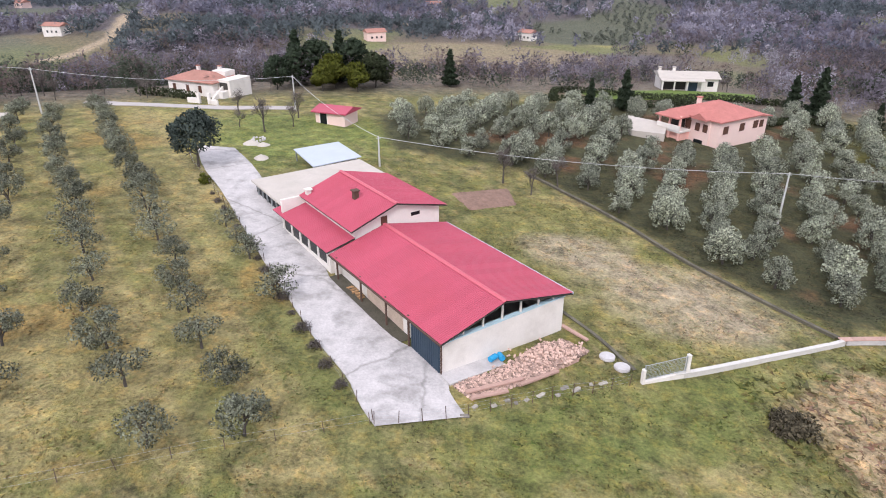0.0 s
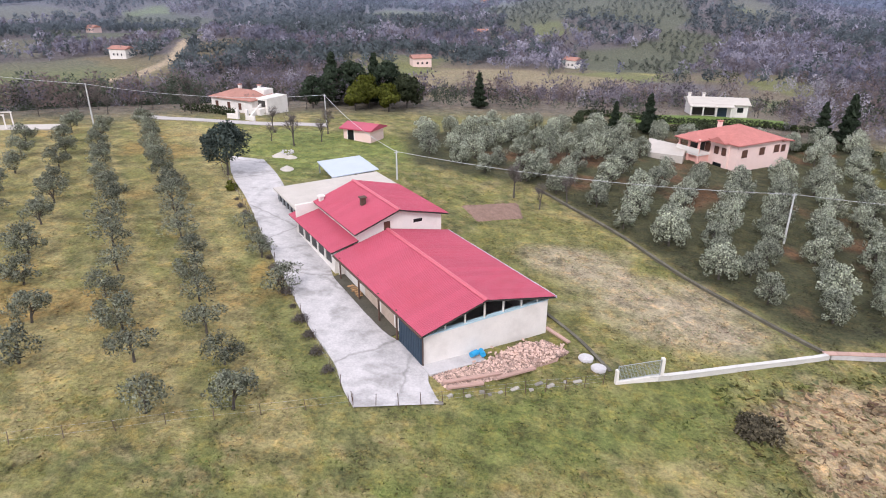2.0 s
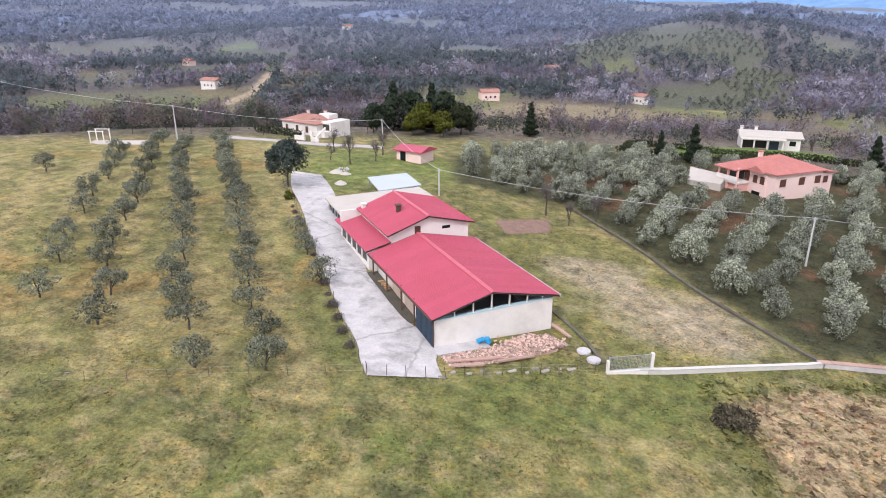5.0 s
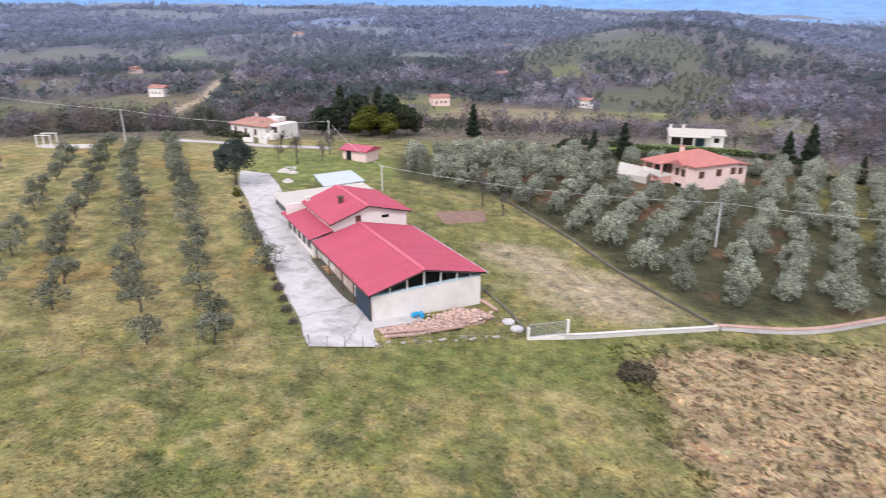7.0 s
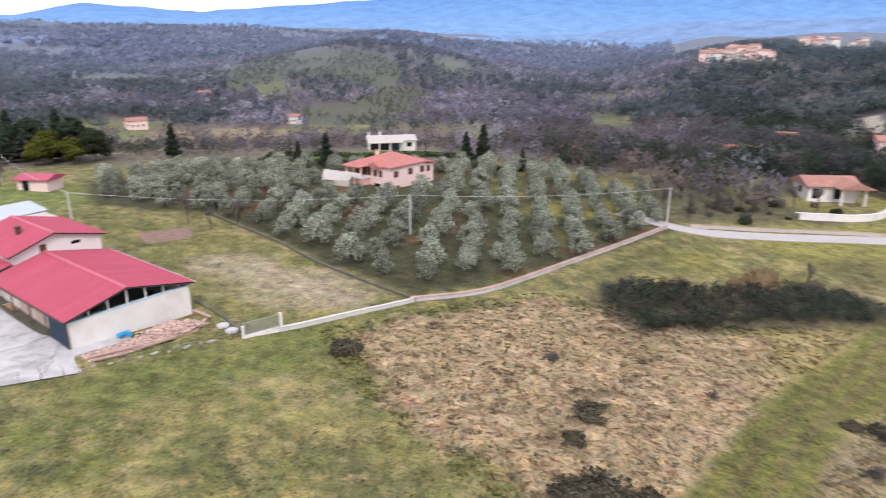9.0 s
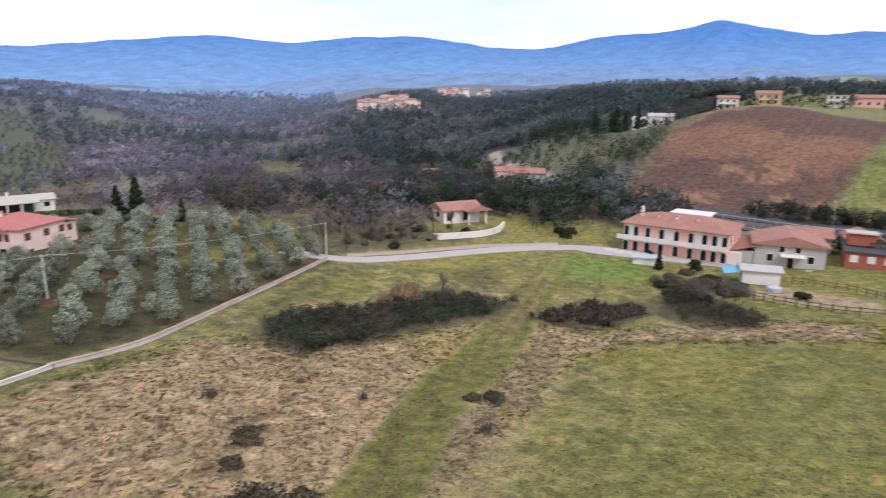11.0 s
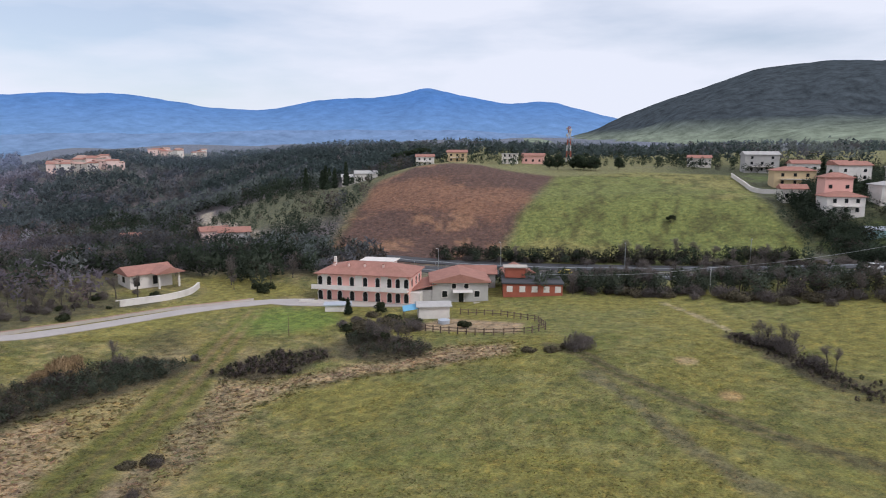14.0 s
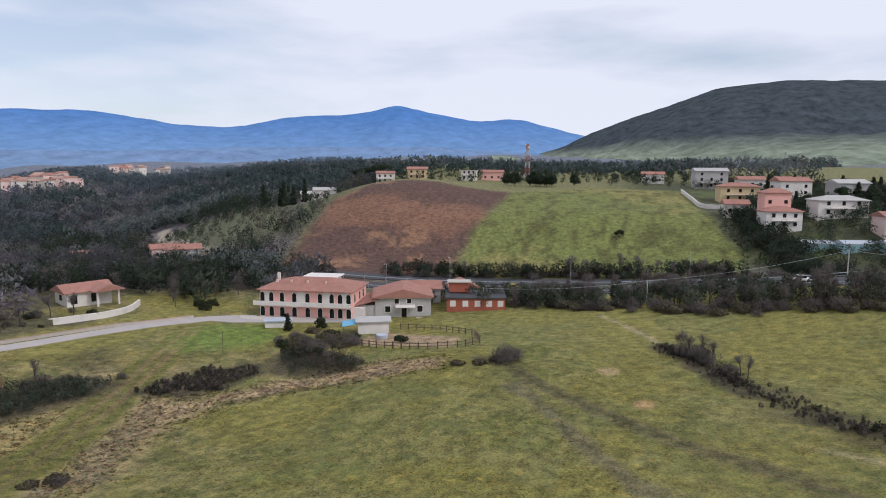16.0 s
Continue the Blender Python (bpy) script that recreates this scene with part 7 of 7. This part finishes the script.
for i in range(70):
    u = i / 69
    x, y = 177 - 22 * u + erng.normal() * 2.5, -14 - 70 * u + erng.normal() * 2
    shrub(TWIGGY[i % 2] if i % 3 else BRAMBLES[i % 2], x, y, erng.uniform(0.8, 1.6), "tangled leafless hedgerow scrub below the highway", "scrub", "hedgerow scrub")
for i in range(60):
    u = i / 59
    x, y = 210 + 4 * math.sin(u * 3) + erng.normal() * 1.5 - 24 * max(0, u - 0.55), 34 - 105 * u + erng.normal() * 2
    shrub(TWIGGY[i % 2] if i % 4 else BRAMBLES[i % 2], x, y, erng.uniform(0.8, 1.5), "tangled leafless scrub at the foot of the hill", "scrub", "hillfoot scrub")
for i, (x, y, s) in enumerate(((147, 58, 1.2), (149, 61, 1.5), (152, 60, 1.3), (149, 37, .7), (152, 28, 1.1), (141, 31, .7), (131, 76, .9), (134, 2, 1.1), (158, 22, 1.2))):
    shrub(SHRUBS[i % 3], x, y, s, "dark green rounded shrub by the farm road", "shrub", "shrubs by the farm road")
# brambles, reeds and hedges of the near fields
for i, (x, y, s) in enumerate(((24.3, 35.2, .8), (43, 20.5, .8), (39.5, 17.2, .5), (38, 10.6, 1.1), (40.5, 9.2, .8), (35.8, 11.4, .7), (69.7, 14.6, .6), (67.4, 15.9, .5), (120.2, -21, .7), (118, -18.6, .6), (117.6, -15, .6), (132, 16, .8), (127, 21, .7))):
    shrub(BRAMBLES[i % 3], x, y, s * 1.25, sz=s * erng.uniform(0.9, 1.3), label="dark tangled bramble thicket in rough grass", category="bramble", group="bramble thickets", name="bramble")
for i, (x, y, s) in enumerate(((83.5, 45.8, 1.25), (86.5, 46.6, 1.0), (81, 46.2, .7))):
    shrub(REEDS, x, y, s, "pale straw-coloured clump of dry reeds", "reeds", "reed clumps", "reeds")
for i, (x, y, s) in enumerate(((84, 45, .9), (92, 44, 1.0), (80, 44, .8), (62, 9, .5), (69, 13.5, .6), (119.7, -22.3, 1.5), (120.6, -23.4, 1.2), (129, -49.5, 1.3), (127, -51.2, 1.4), (125, -52.6, 1.2), (119, -55, 1.0), (44.2, 30.7, .5), (57, 22, .4), (100, 36, .6), (128, 25, .9))):
    shrub(TWIGGY[i % 2], x, y, s, "leafless purplish-brown scrub in the field", "scrub", "field scrub")
for i, (x, y, s) in enumerate(((130.5, -48.6, .5), (128.6, -50, .55), (127, -51.8, .5), (125.4, -53, .45), (119, -56.4, .42), (117.6, -57.2, .4), (92, 45, .5), (121, 16, .6), (118, 12, .5), (122, 10, .5), (116, 8, .45))):
    plant("bare_tree", WOODY[i % 3], x, y, s, i * 91, "thin leafless sapling in a thicket", "tree", "field saplings")
plant("small_tree", leafy_variant(700, 4, 4, M_BUSH, 900, 0.3, 10), 254, -30, 0.8, 0, "lone dark tree on the green hill", "tree")

for i in range(30):
    shrub((TWIGGY[i % 2], SHRUBS[i % 3], BRAMBLES[i % 3])[i % 3], 129 + erng.normal() * 4.5, 17 + erng.normal() * 4.5, erng.uniform(0.6, 1.4), "dense mixed scrub beside the farm pen", "scrub", "scrub beside the pen")


def band(pts, spacing, spread):
    out = []
    for (ax, ay), (bx, by) in zip(pts, pts[1:]):
        n = int(math.hypot(bx - ax, by - ay) * spacing)
        u = erng.random(n)
        out.append(np.stack([ax + (bx - ax) * u + erng.normal(size=n) * spread, ay + (by - ay) * u + erng.normal(size=n) * spread], 1))
    q = np.concatenate(out)
    return q[:, 0], q[:, 1]


DARK_SCRUB = ((0.08, 0.066, 0.058), (0.11, 0.088, 0.078), (0.07, 0.072, 0.046), (0.14, 0.11, 0.095), (0.10, 0.08, 0.074))
def within(poly, each):
    """Scattered places inside a plan outline, thinner towards its edge."""
    q = np.array(poly)
    lo, hi = q.min(0) - 1, q.max(0) + 1
    n = int((hi - lo).prod() * each)
    x, y = erng.uniform(lo[0], hi[0], n), erng.uniform(lo[1], hi[1], n)
    ok = inside(poly, x, y) + (fbm(x, y, 4, 96, 3) - 0.5) * 5 > 0
    return x[ok], y[ok]


for i, (outline, low, high, green) in enumerate(zip(THICKETS, (0.7, 0.5, 0.9), (2.3, 1.3, 3.0), (0.5, 0.0, 0.3))):
    wood_patch("bramble_thicket", "dark tangled brambles and leafless scrub between the fields", 0, 0, 0, 0, 0, 70, 0.24, low, high, 330 + i, green, pos=within(outline, 2.8), tones=DARK_SCRUB)
wood_patch("hedgerow", "low dark leafless hedgerow between two meadows", 0, 0, 0, 0, 0, 80, 0.22, 0.4, 1.3, 339, 0.0, pos=band(HEDGEROW, 8.0, 1.2), tones=DARK_SCRUB)
wood_patch("highway_scrub", "dark leafless trees and scrub below the highway", 0, 0, 0, 0, 0, 150, 0.5, 2.5, 5.5, 341, 0.2, pos=band(((178, 6), (178, -20), (177, -45), (168, -66), (158, -84)), 2.2, 3.8), tones=DARK_SCRUB)
wood_patch("hillfoot_scrub", "leafless trees and scrub at the foot of the green hill", 0, 0, 0, 0, 0, 150, 0.5, 2.5, 5.5, 342, 0.2, pos=band(((211, 40), (213, 5), (214, -25), (211, -48), (202, -66)), 1.6, 1.8), tones=DARK_SCRUB)
wx, wy = erng.uniform(92, 205, 420), erng.uniform(78, 175, 420)
keep = (np.hypot(wx - 136, wy - 84) > 14) & (wy - 78 > (wx - 92) * 0.0) & (inside(ORCHARD, wx, wy) < -3) & (wy < 92 + (205 - wx)) & ~((wx < 112) & (wy < 86))
wood_patch("valley_woods", "brown leafless woods beyond the country road", 0, 0, 0, 0, 0, 70, 1.0, 4, 8.5, 314, 0.12, pos=(wx[keep], wy[keep]))
wx, wy = erng.uniform(150, 200, 170), erng.uniform(48, 92, 170)
keep = (wy > 62 + (wx - 150) * 0.1) | (wx > 168) & (wy > 42)
wood_patch("roadside_woods", "dark leafless trees behind the farmhouse", 0, 0, 0, 0, 0, 70, 1.0, 4, 8, 315, 0.2, pos=(wx[keep], wy[keep]))

for i in range(16):
    plant("bare_tree", WOODY[i % 3], 101 + erng.normal() * 5, 84 + erng.normal() * 4, erng.uniform(0.4, 0.7), erng.uniform(0, 360), "brown leafless tree near the road junction", "tree", "trees near the junction")
for i in range(22):
    shrub((TWIGGY[0], SHRUBS[i % 3], TWIGGY[1])[i % 3], 112 + erng.normal() * 9, 79 + erng.normal() * 4, erng.uniform(0.5, 1.1), "dark scrub on the bank above the road", "scrub", "scrub above the road")

post2 = thing("field_post", "thin grey post standing in the meadow", "post", at_ground(118.5, 31))
part("shaft", rod((0, 0, -0.3), (0, 0, 4.2), 0.07, 0.05), M_WOOD, post2)

plant("small_tree", ROUND[0], 141.5, 23.5, 0.36, 40, "round dark evergreen tree before the farmhouse", "tree")
plant("conifer", CONIFERS[0], 138.0, 29.5, 0.42, 10, "small dark conifer before the farmhouse", "conifer", "conifers")

# ---- village, hamlet and tower on the hills ----
for x, y, rz, w, d, h, wl_, rf, kd, lab in (
        (391, -37, -85, 12, 9, 4.6, M_WHITE, M_TILE, "gable", "white house with a terracotta roof"),
        (366, -64, -80, 16, 11, 8.5, M_GREY, M_GREY, "gable", "large grey three-storey village house"),
        (312, -72, -80, 16, 10, 6.2, M_YELLOW, M_TILE, "hip", "ochre-yellow house with balconies"),
        (272, -68, -80, 8.5, 6, 4.0, M_WHITE, M_TILE, "gable", "small white house with red roof"),
        (310, -91, -70, 13, 10, 9.0, M_WHITE, M_TILE, "gable", "tall white three-storey house"),
        (257, -80, -75, 12, 9, 5.8, M_WHITE, M_TILE, "hip", "white house with stepped balconies"),
        (263, -79, -75, 9, 7, 10.0, M_SALMON, M_TILE, "hip", "pink upper house with terracotta roof"),
        (312, -111, -70, 13, 10, 8.0, M_GREY, M_GREY, "gable", "pale lavender-grey village house"),
        (270, -99, -75, 17, 10, 5.5, M_WHITE, M_GREY, "hip", "white house with a dark hipped roof"),
        (250, -112, -75, 14, 9, 4.5, M_PINK, M_TILE, "gable", "low pink house with terracotta roof"),
        (345, -80, -80, 12, 9, 6.5, M_WHITE, M_TILE, "gable", "white village house with terracotta roof"),
        (352, -96, -80, 11, 9, 6.5, M_WHITE, M_TILE, "gable", "white village house with terracotta roof"),
        (330, 128, -60, 12, 9, 4.5, M_WHITE, M_GREY, "gable", "white farmhouse on the wooded hill"),
        (345, 146, -60, 10, 8, 5.0, M_WHITE, M_GREY, "gable", "white farmhouse on the wooded hill"),
        (403, 55, -80, 13, 9, 4.5, M_SALMON, M_TILE, "gable", "pink house on the ridge"),
        (395, 67, -80, 9, 8, 5.5, M_WHITE, M_GREY, "flat", "pale block on the ridge"),
        (394, 100, -70, 12, 9, 6.0, M_YELLOW, M_TILE, "gable", "ochre house on the ridge"),
        (396, 122, -70, 11, 9, 6.0, M_WHITE, M_TILE, "gable", "white house on the ridge"),
        (210, 118, -50, 11, 8, 4.5, M_GREY, M_TILE, "gable", "old house with weathered tiles in the woods"),
        (220, 136, -40, 10, 8, 4.0, M_PINK, M_TILE, "gable", "old house with weathered tiles in the woods"),
        (168, 146, -40, 10, 8, 4.5, M_SALMON, M_TILE_RED, "gable", "red-roofed house in the woods"),
        (240, 200, -40, 9, 8, 5.0, M_GREY, M_TILE, "gable", "grey house in the woods")):
    wins = rows_of("f", (-w * 0.3, 0, w * 0.3), 1.2, 1.1, 1.3) + (rows_of("f", (-w * 0.3, 0, w * 0.3), 4.0, 1.1, 1.3) if h > 5.4 else []) + (rows_of("f", (-w * 0.3, w * 0.3), 6.6, 1.1, 1.2) if h > 8 else []) + rows_of("r", (0,), 1.4, 1.0, 1.2)
    if y < -30:
        w, d, wins = w * 0.94, d * 0.85, [(o[0], o[1] * 0.94, *o[2:]) for o in wins]
    hs = house("village_house", lab, x, y, rz, w, d, h, wl_, rf, kd, 1.5, wins, wl_, group="houses on the hills")
    if h > 5.4:
        part("balcony", box(-w * 0.35, w * 0.35, -d / 2 - 1.2, -d / 2, 2.9, 3.1), M_WHITE, hs)
for i in range(44):
    a = radians(erng.uniform(38.3, 43.2) if i < 30 else erng.uniform(45, 49.2))
    r = erng.uniform(690, 790) if i < 30 else erng.uniform(960, 1060)
    x, y = CX + r * math.sin(a), CY + r * math.cos(a)
    house("village_house", "house of a hill hamlet with terracotta roof", x, y, erng.uniform(-80, 0), erng.uniform(7, 12), erng.uniform(7, 9), erng.uniform(5, 9.5), (M_WHITE, M_PINK, M_WHITE, M_PINK, M_FLATROOF)[i % 5], (M_TILE, M_KERB)[i % 2], "gable", 1.4, rows_of("f", (-2.2, 2.2), 2.4, 1.1, 1.4) + rows_of("f", (-2.2, 2.2), 5.0, 1.1, 1.3)[: 2 * (i % 2)], group="houses of the hill hamlet", dz=1.5)
for i, (x, y) in enumerate(((-229, 404), (-42, 418), (-8, 560), (57, 457), (-340, 560), (-10, 930), (-300, 900), (180, 900))):
    house("village_house", "distant farmhouse with a terracotta roof", x, y, erng.uniform(-50, 50), erng.uniform(10, 13), 8, erng.uniform(3.6, 5), (M_WHITE, M_PINK, M_FLATROOF)[i % 3], M_TILE, "gable", 1.8, rows_of("f", (-3, 0, 3), 1.3, 1.1, 1.3), group="distant farmhouses", dz=0.4)
block_wall("field_wall", "white boundary wall at the top of the green hill", ((334, -51), (312, -54.5), (293, -57.3), (288.5, -64), (287, -76)), 1.6, 0.4, M_WHITE, M_WHITE, 0.1, 2.5)

TWR = at_ground(413, 36)
tower = thing("telecom_tower", "red and white lattice telecom tower with dishes", "telecom tower", TWR)
for k in range(6):
    z0, z1, w0, w1 = k * 3.6, k * 3.6 + 3.6, 1.5 - k * 0.17, 1.33 - k * 0.17
    bm = bmesh.new()
    cr = [(1, 1), (-1, 1), (-1, -1), (1, -1)]
    for i in range(4):
        (ax, ay), (bx, by) = cr[i], cr[(i + 1) % 4]
        rod((ax * w0, ay * w0, z0), (ax * w1, ay * w1, z1), 0.13, sides=4, bm=bm)
        rod((ax * w0, ay * w0, z0), (bx * w1, by * w1, z1), 0.08, sides=4, bm=bm)
        rod((ax * w1, ay * w1, z1), (bx * w1, by * w1, z1), 0.08, sides=4, bm=bm)
    part("lattice_section", bm, M_BRICK if k % 2 else M_POLE, tower)
for z, a in ((18, 0), (16.5, 120), (19.5, 220), (14.5, 300), (20.5, 60)):
    part("antenna_dish", rod((math.cos(radians(a)) * 1.2, math.sin(radians(a)) * 1.2, z), (math.cos(radians(a)) * 1.6, math.sin(radians(a)) * 1.6, z), 0.9, sides=12), M_POLE, tower)
for i in range(42):
    if i < 12:
        x, y, lab, me, s = 330 + erng.normal() * 8, 150 + erng.normal() * 7, "dark cypress on the wooded hill", CYPRESS, erng.uniform(1.0, 1.5)
    elif i < 22:
        x, y, lab, me, s = 360 + erng.normal() * 5, 15 + erng.normal() * 7, "dark pine on the ridge", ROUND[1], erng.uniform(0.7, 1.0)
    else:
        x, y, lab, me, s = 300 + erng.uniform(-44, 60) , -80 - erng.uniform(0, 50), "dark evergreen tree in the village", (ROUND[1], CONIFERS[1], CONIFERS[0])[i % 3], erng.uniform(0.7, 1.15)
    plant("evergreen_tree", me, x, y, s, erng.uniform(0, 360), lab, "tree", "evergreens on the hills")
# stone pine group on the ridge
for i in range(4):
    x, y = 399 + i * 2, 140 - i * 4
    v_ = leafy_variant(720 + i, 11, 10, M_PINE, 1500, 0.6, 14, 0.22, 0.74, 0.4)
    plant("stone_pine", v_, x, y, 1.1, i * 70, "umbrella-shaped stone pine on the ridge", "tree", "stone pines")
for i, (x, y) in enumerate(((242, -88), (240, -98), (238, -108))):
    house("greenhouse", "pale turquoise sheet-covered greenhouse", x, y, -75, 9, 6, 1.3, M_TURQ, M_PALEMETAL, "gable", 0.8, group="greenhouses", category="greenhouse", over=0.1)
wood_patch("village_trees", "brown and dark green garden trees round the village", 0, 0, 0, 0, 0, 150, 0.45, 3, 6.5, 311, 0.45, pos=(erng.uniform(222, 390, 620), erng.uniform(-140, -74, 620)), tones=((0.075, 0.06, 0.05), (0.10, 0.08, 0.065), (0.045, 0.055, 0.035)))
wood_patch("hillside_scrub", "dark leafless scrub between the green hill and the village", 0, 0, 0, 0, 0, 110, 0.5, 2.5, 5.5, 343, 0.25, pos=band(((272, -68), (256, -73), (240, -77), (226, -80), (212, -84)), 5.0, 3.6), tones=DARK_SCRUB)
wood_patch("ridge_trees", "leafless and evergreen trees along the ridge", 0, 0, 0, 0, 0, 110, 0.7, 3.5, 7, 312, 0.35, tones=((0.085, 0.072, 0.068), (0.11, 0.092, 0.085), (0.06, 0.066, 0.045)), pos=(erng.uniform(355, 470, 300), erng.uniform(-120, 160, 300)))
wood_patch("slope_trees", "olive and bare trees on the slope beside the ploughed field", 0, 0, 0, 0, 0, 80, 0.6, 3.1, 5.5, 313, 0.3, tones=((0.19, 0.20, 0.15), (0.23, 0.235, 0.18), (0.25, 0.20, 0.16)), pos=(erng.uniform(215, 330, 210), erng.uniform(98, 190, 210)))

# ---- grass and weeds ----


def tufts(name, label, n, r0, r1, size, seed, dry_only=False, taller=1.0):
    rng = np.random.default_rng(seed)
    r = np.sqrt(rng.uniform(r0 * r0, r1 * r1, n))
    a = np.radians(rng.uniform(-58, 112, n))
    x, y = CX + r * np.sin(a), CY + r * np.cos(a)
    lx = (x - 4.7) * math.cos(radians(35)) + (y - 41.9) * math.sin(radians(35))
    ly = -(x - 4.7) * math.sin(radians(35)) + (y - 41.9) * math.cos(radians(35))
    ok = ~((lx > -13) & (lx < 10) & (ly > -3) & (ly < 52))
    if dry_only:
        ok &= (inside(TAN_FIELD, x, y) > -2) | (inside(TAN_EAST, x, y) > -1)
        ok &= near_line(TRACK, x, y) > 4
    else:
        ok &= fbm(x, y, 3.5, 71, 3) > 0.46
    x, y = x[ok], y[ok]
    m = len(x)
    z = land(x, y) + (fbm(x, y, 2.2, 50, 3) - 0.5) * 0.1
    c = cover(x, y)[0] * rng.choice([0.55, 0.82, 1.05, 1.32], m)[:, None] * rng.uniform(0.85, 1.15, (m, 3))
    p = np.stack([x, y, z - 0.03], 1)
    verts = []
    for k in range(3):
        t = rng.uniform(0, 2 * math.pi, m)
        s = size * rng.uniform(0.5, 1.3, m)
        side = np.stack([np.cos(t) * s, np.sin(t) * s, np.zeros(m)], 1)
        tip = np.stack([rng.normal(size=m) * s * 1.3, rng.normal(size=m) * s * 1.3, s * taller * rng.uniform(0.5, 1.2, m)], 1)
        verts.append(np.stack([p - side, p + side, p + tip], 1))
    v = np.stack(verts, 1).reshape(-1, 3)
    nr = unit(np.tile((0.0, 0.0, 1.0), (len(v), 1)) + np.repeat(rng.normal(size=(len(v) // 3, 3)) * 0.3, 3, 0))
    me = soft_mesh(name, v, np.arange(len(v)).reshape(-1, 3), nr, M_DRY)
    cc = np.concatenate([np.repeat(c, 9, 0), np.ones((len(v), 1))], 1)
    me.color_attributes.new("tint", "FLOAT_COLOR", "POINT").data.foreach_set("color", cc.astype(np.float32).ravel())
    return tagged(new(name, me), label, "grass", kind="stuff")


tufts("grass_tufts", "short tufts of winter grass", 150000, 30, 112, 0.13, 801, taller=0.6)
tufts("dry_grass", "rough straw-coloured dry grass and weeds", 90000, 28, 140, 0.26, 802, True, 0.7)
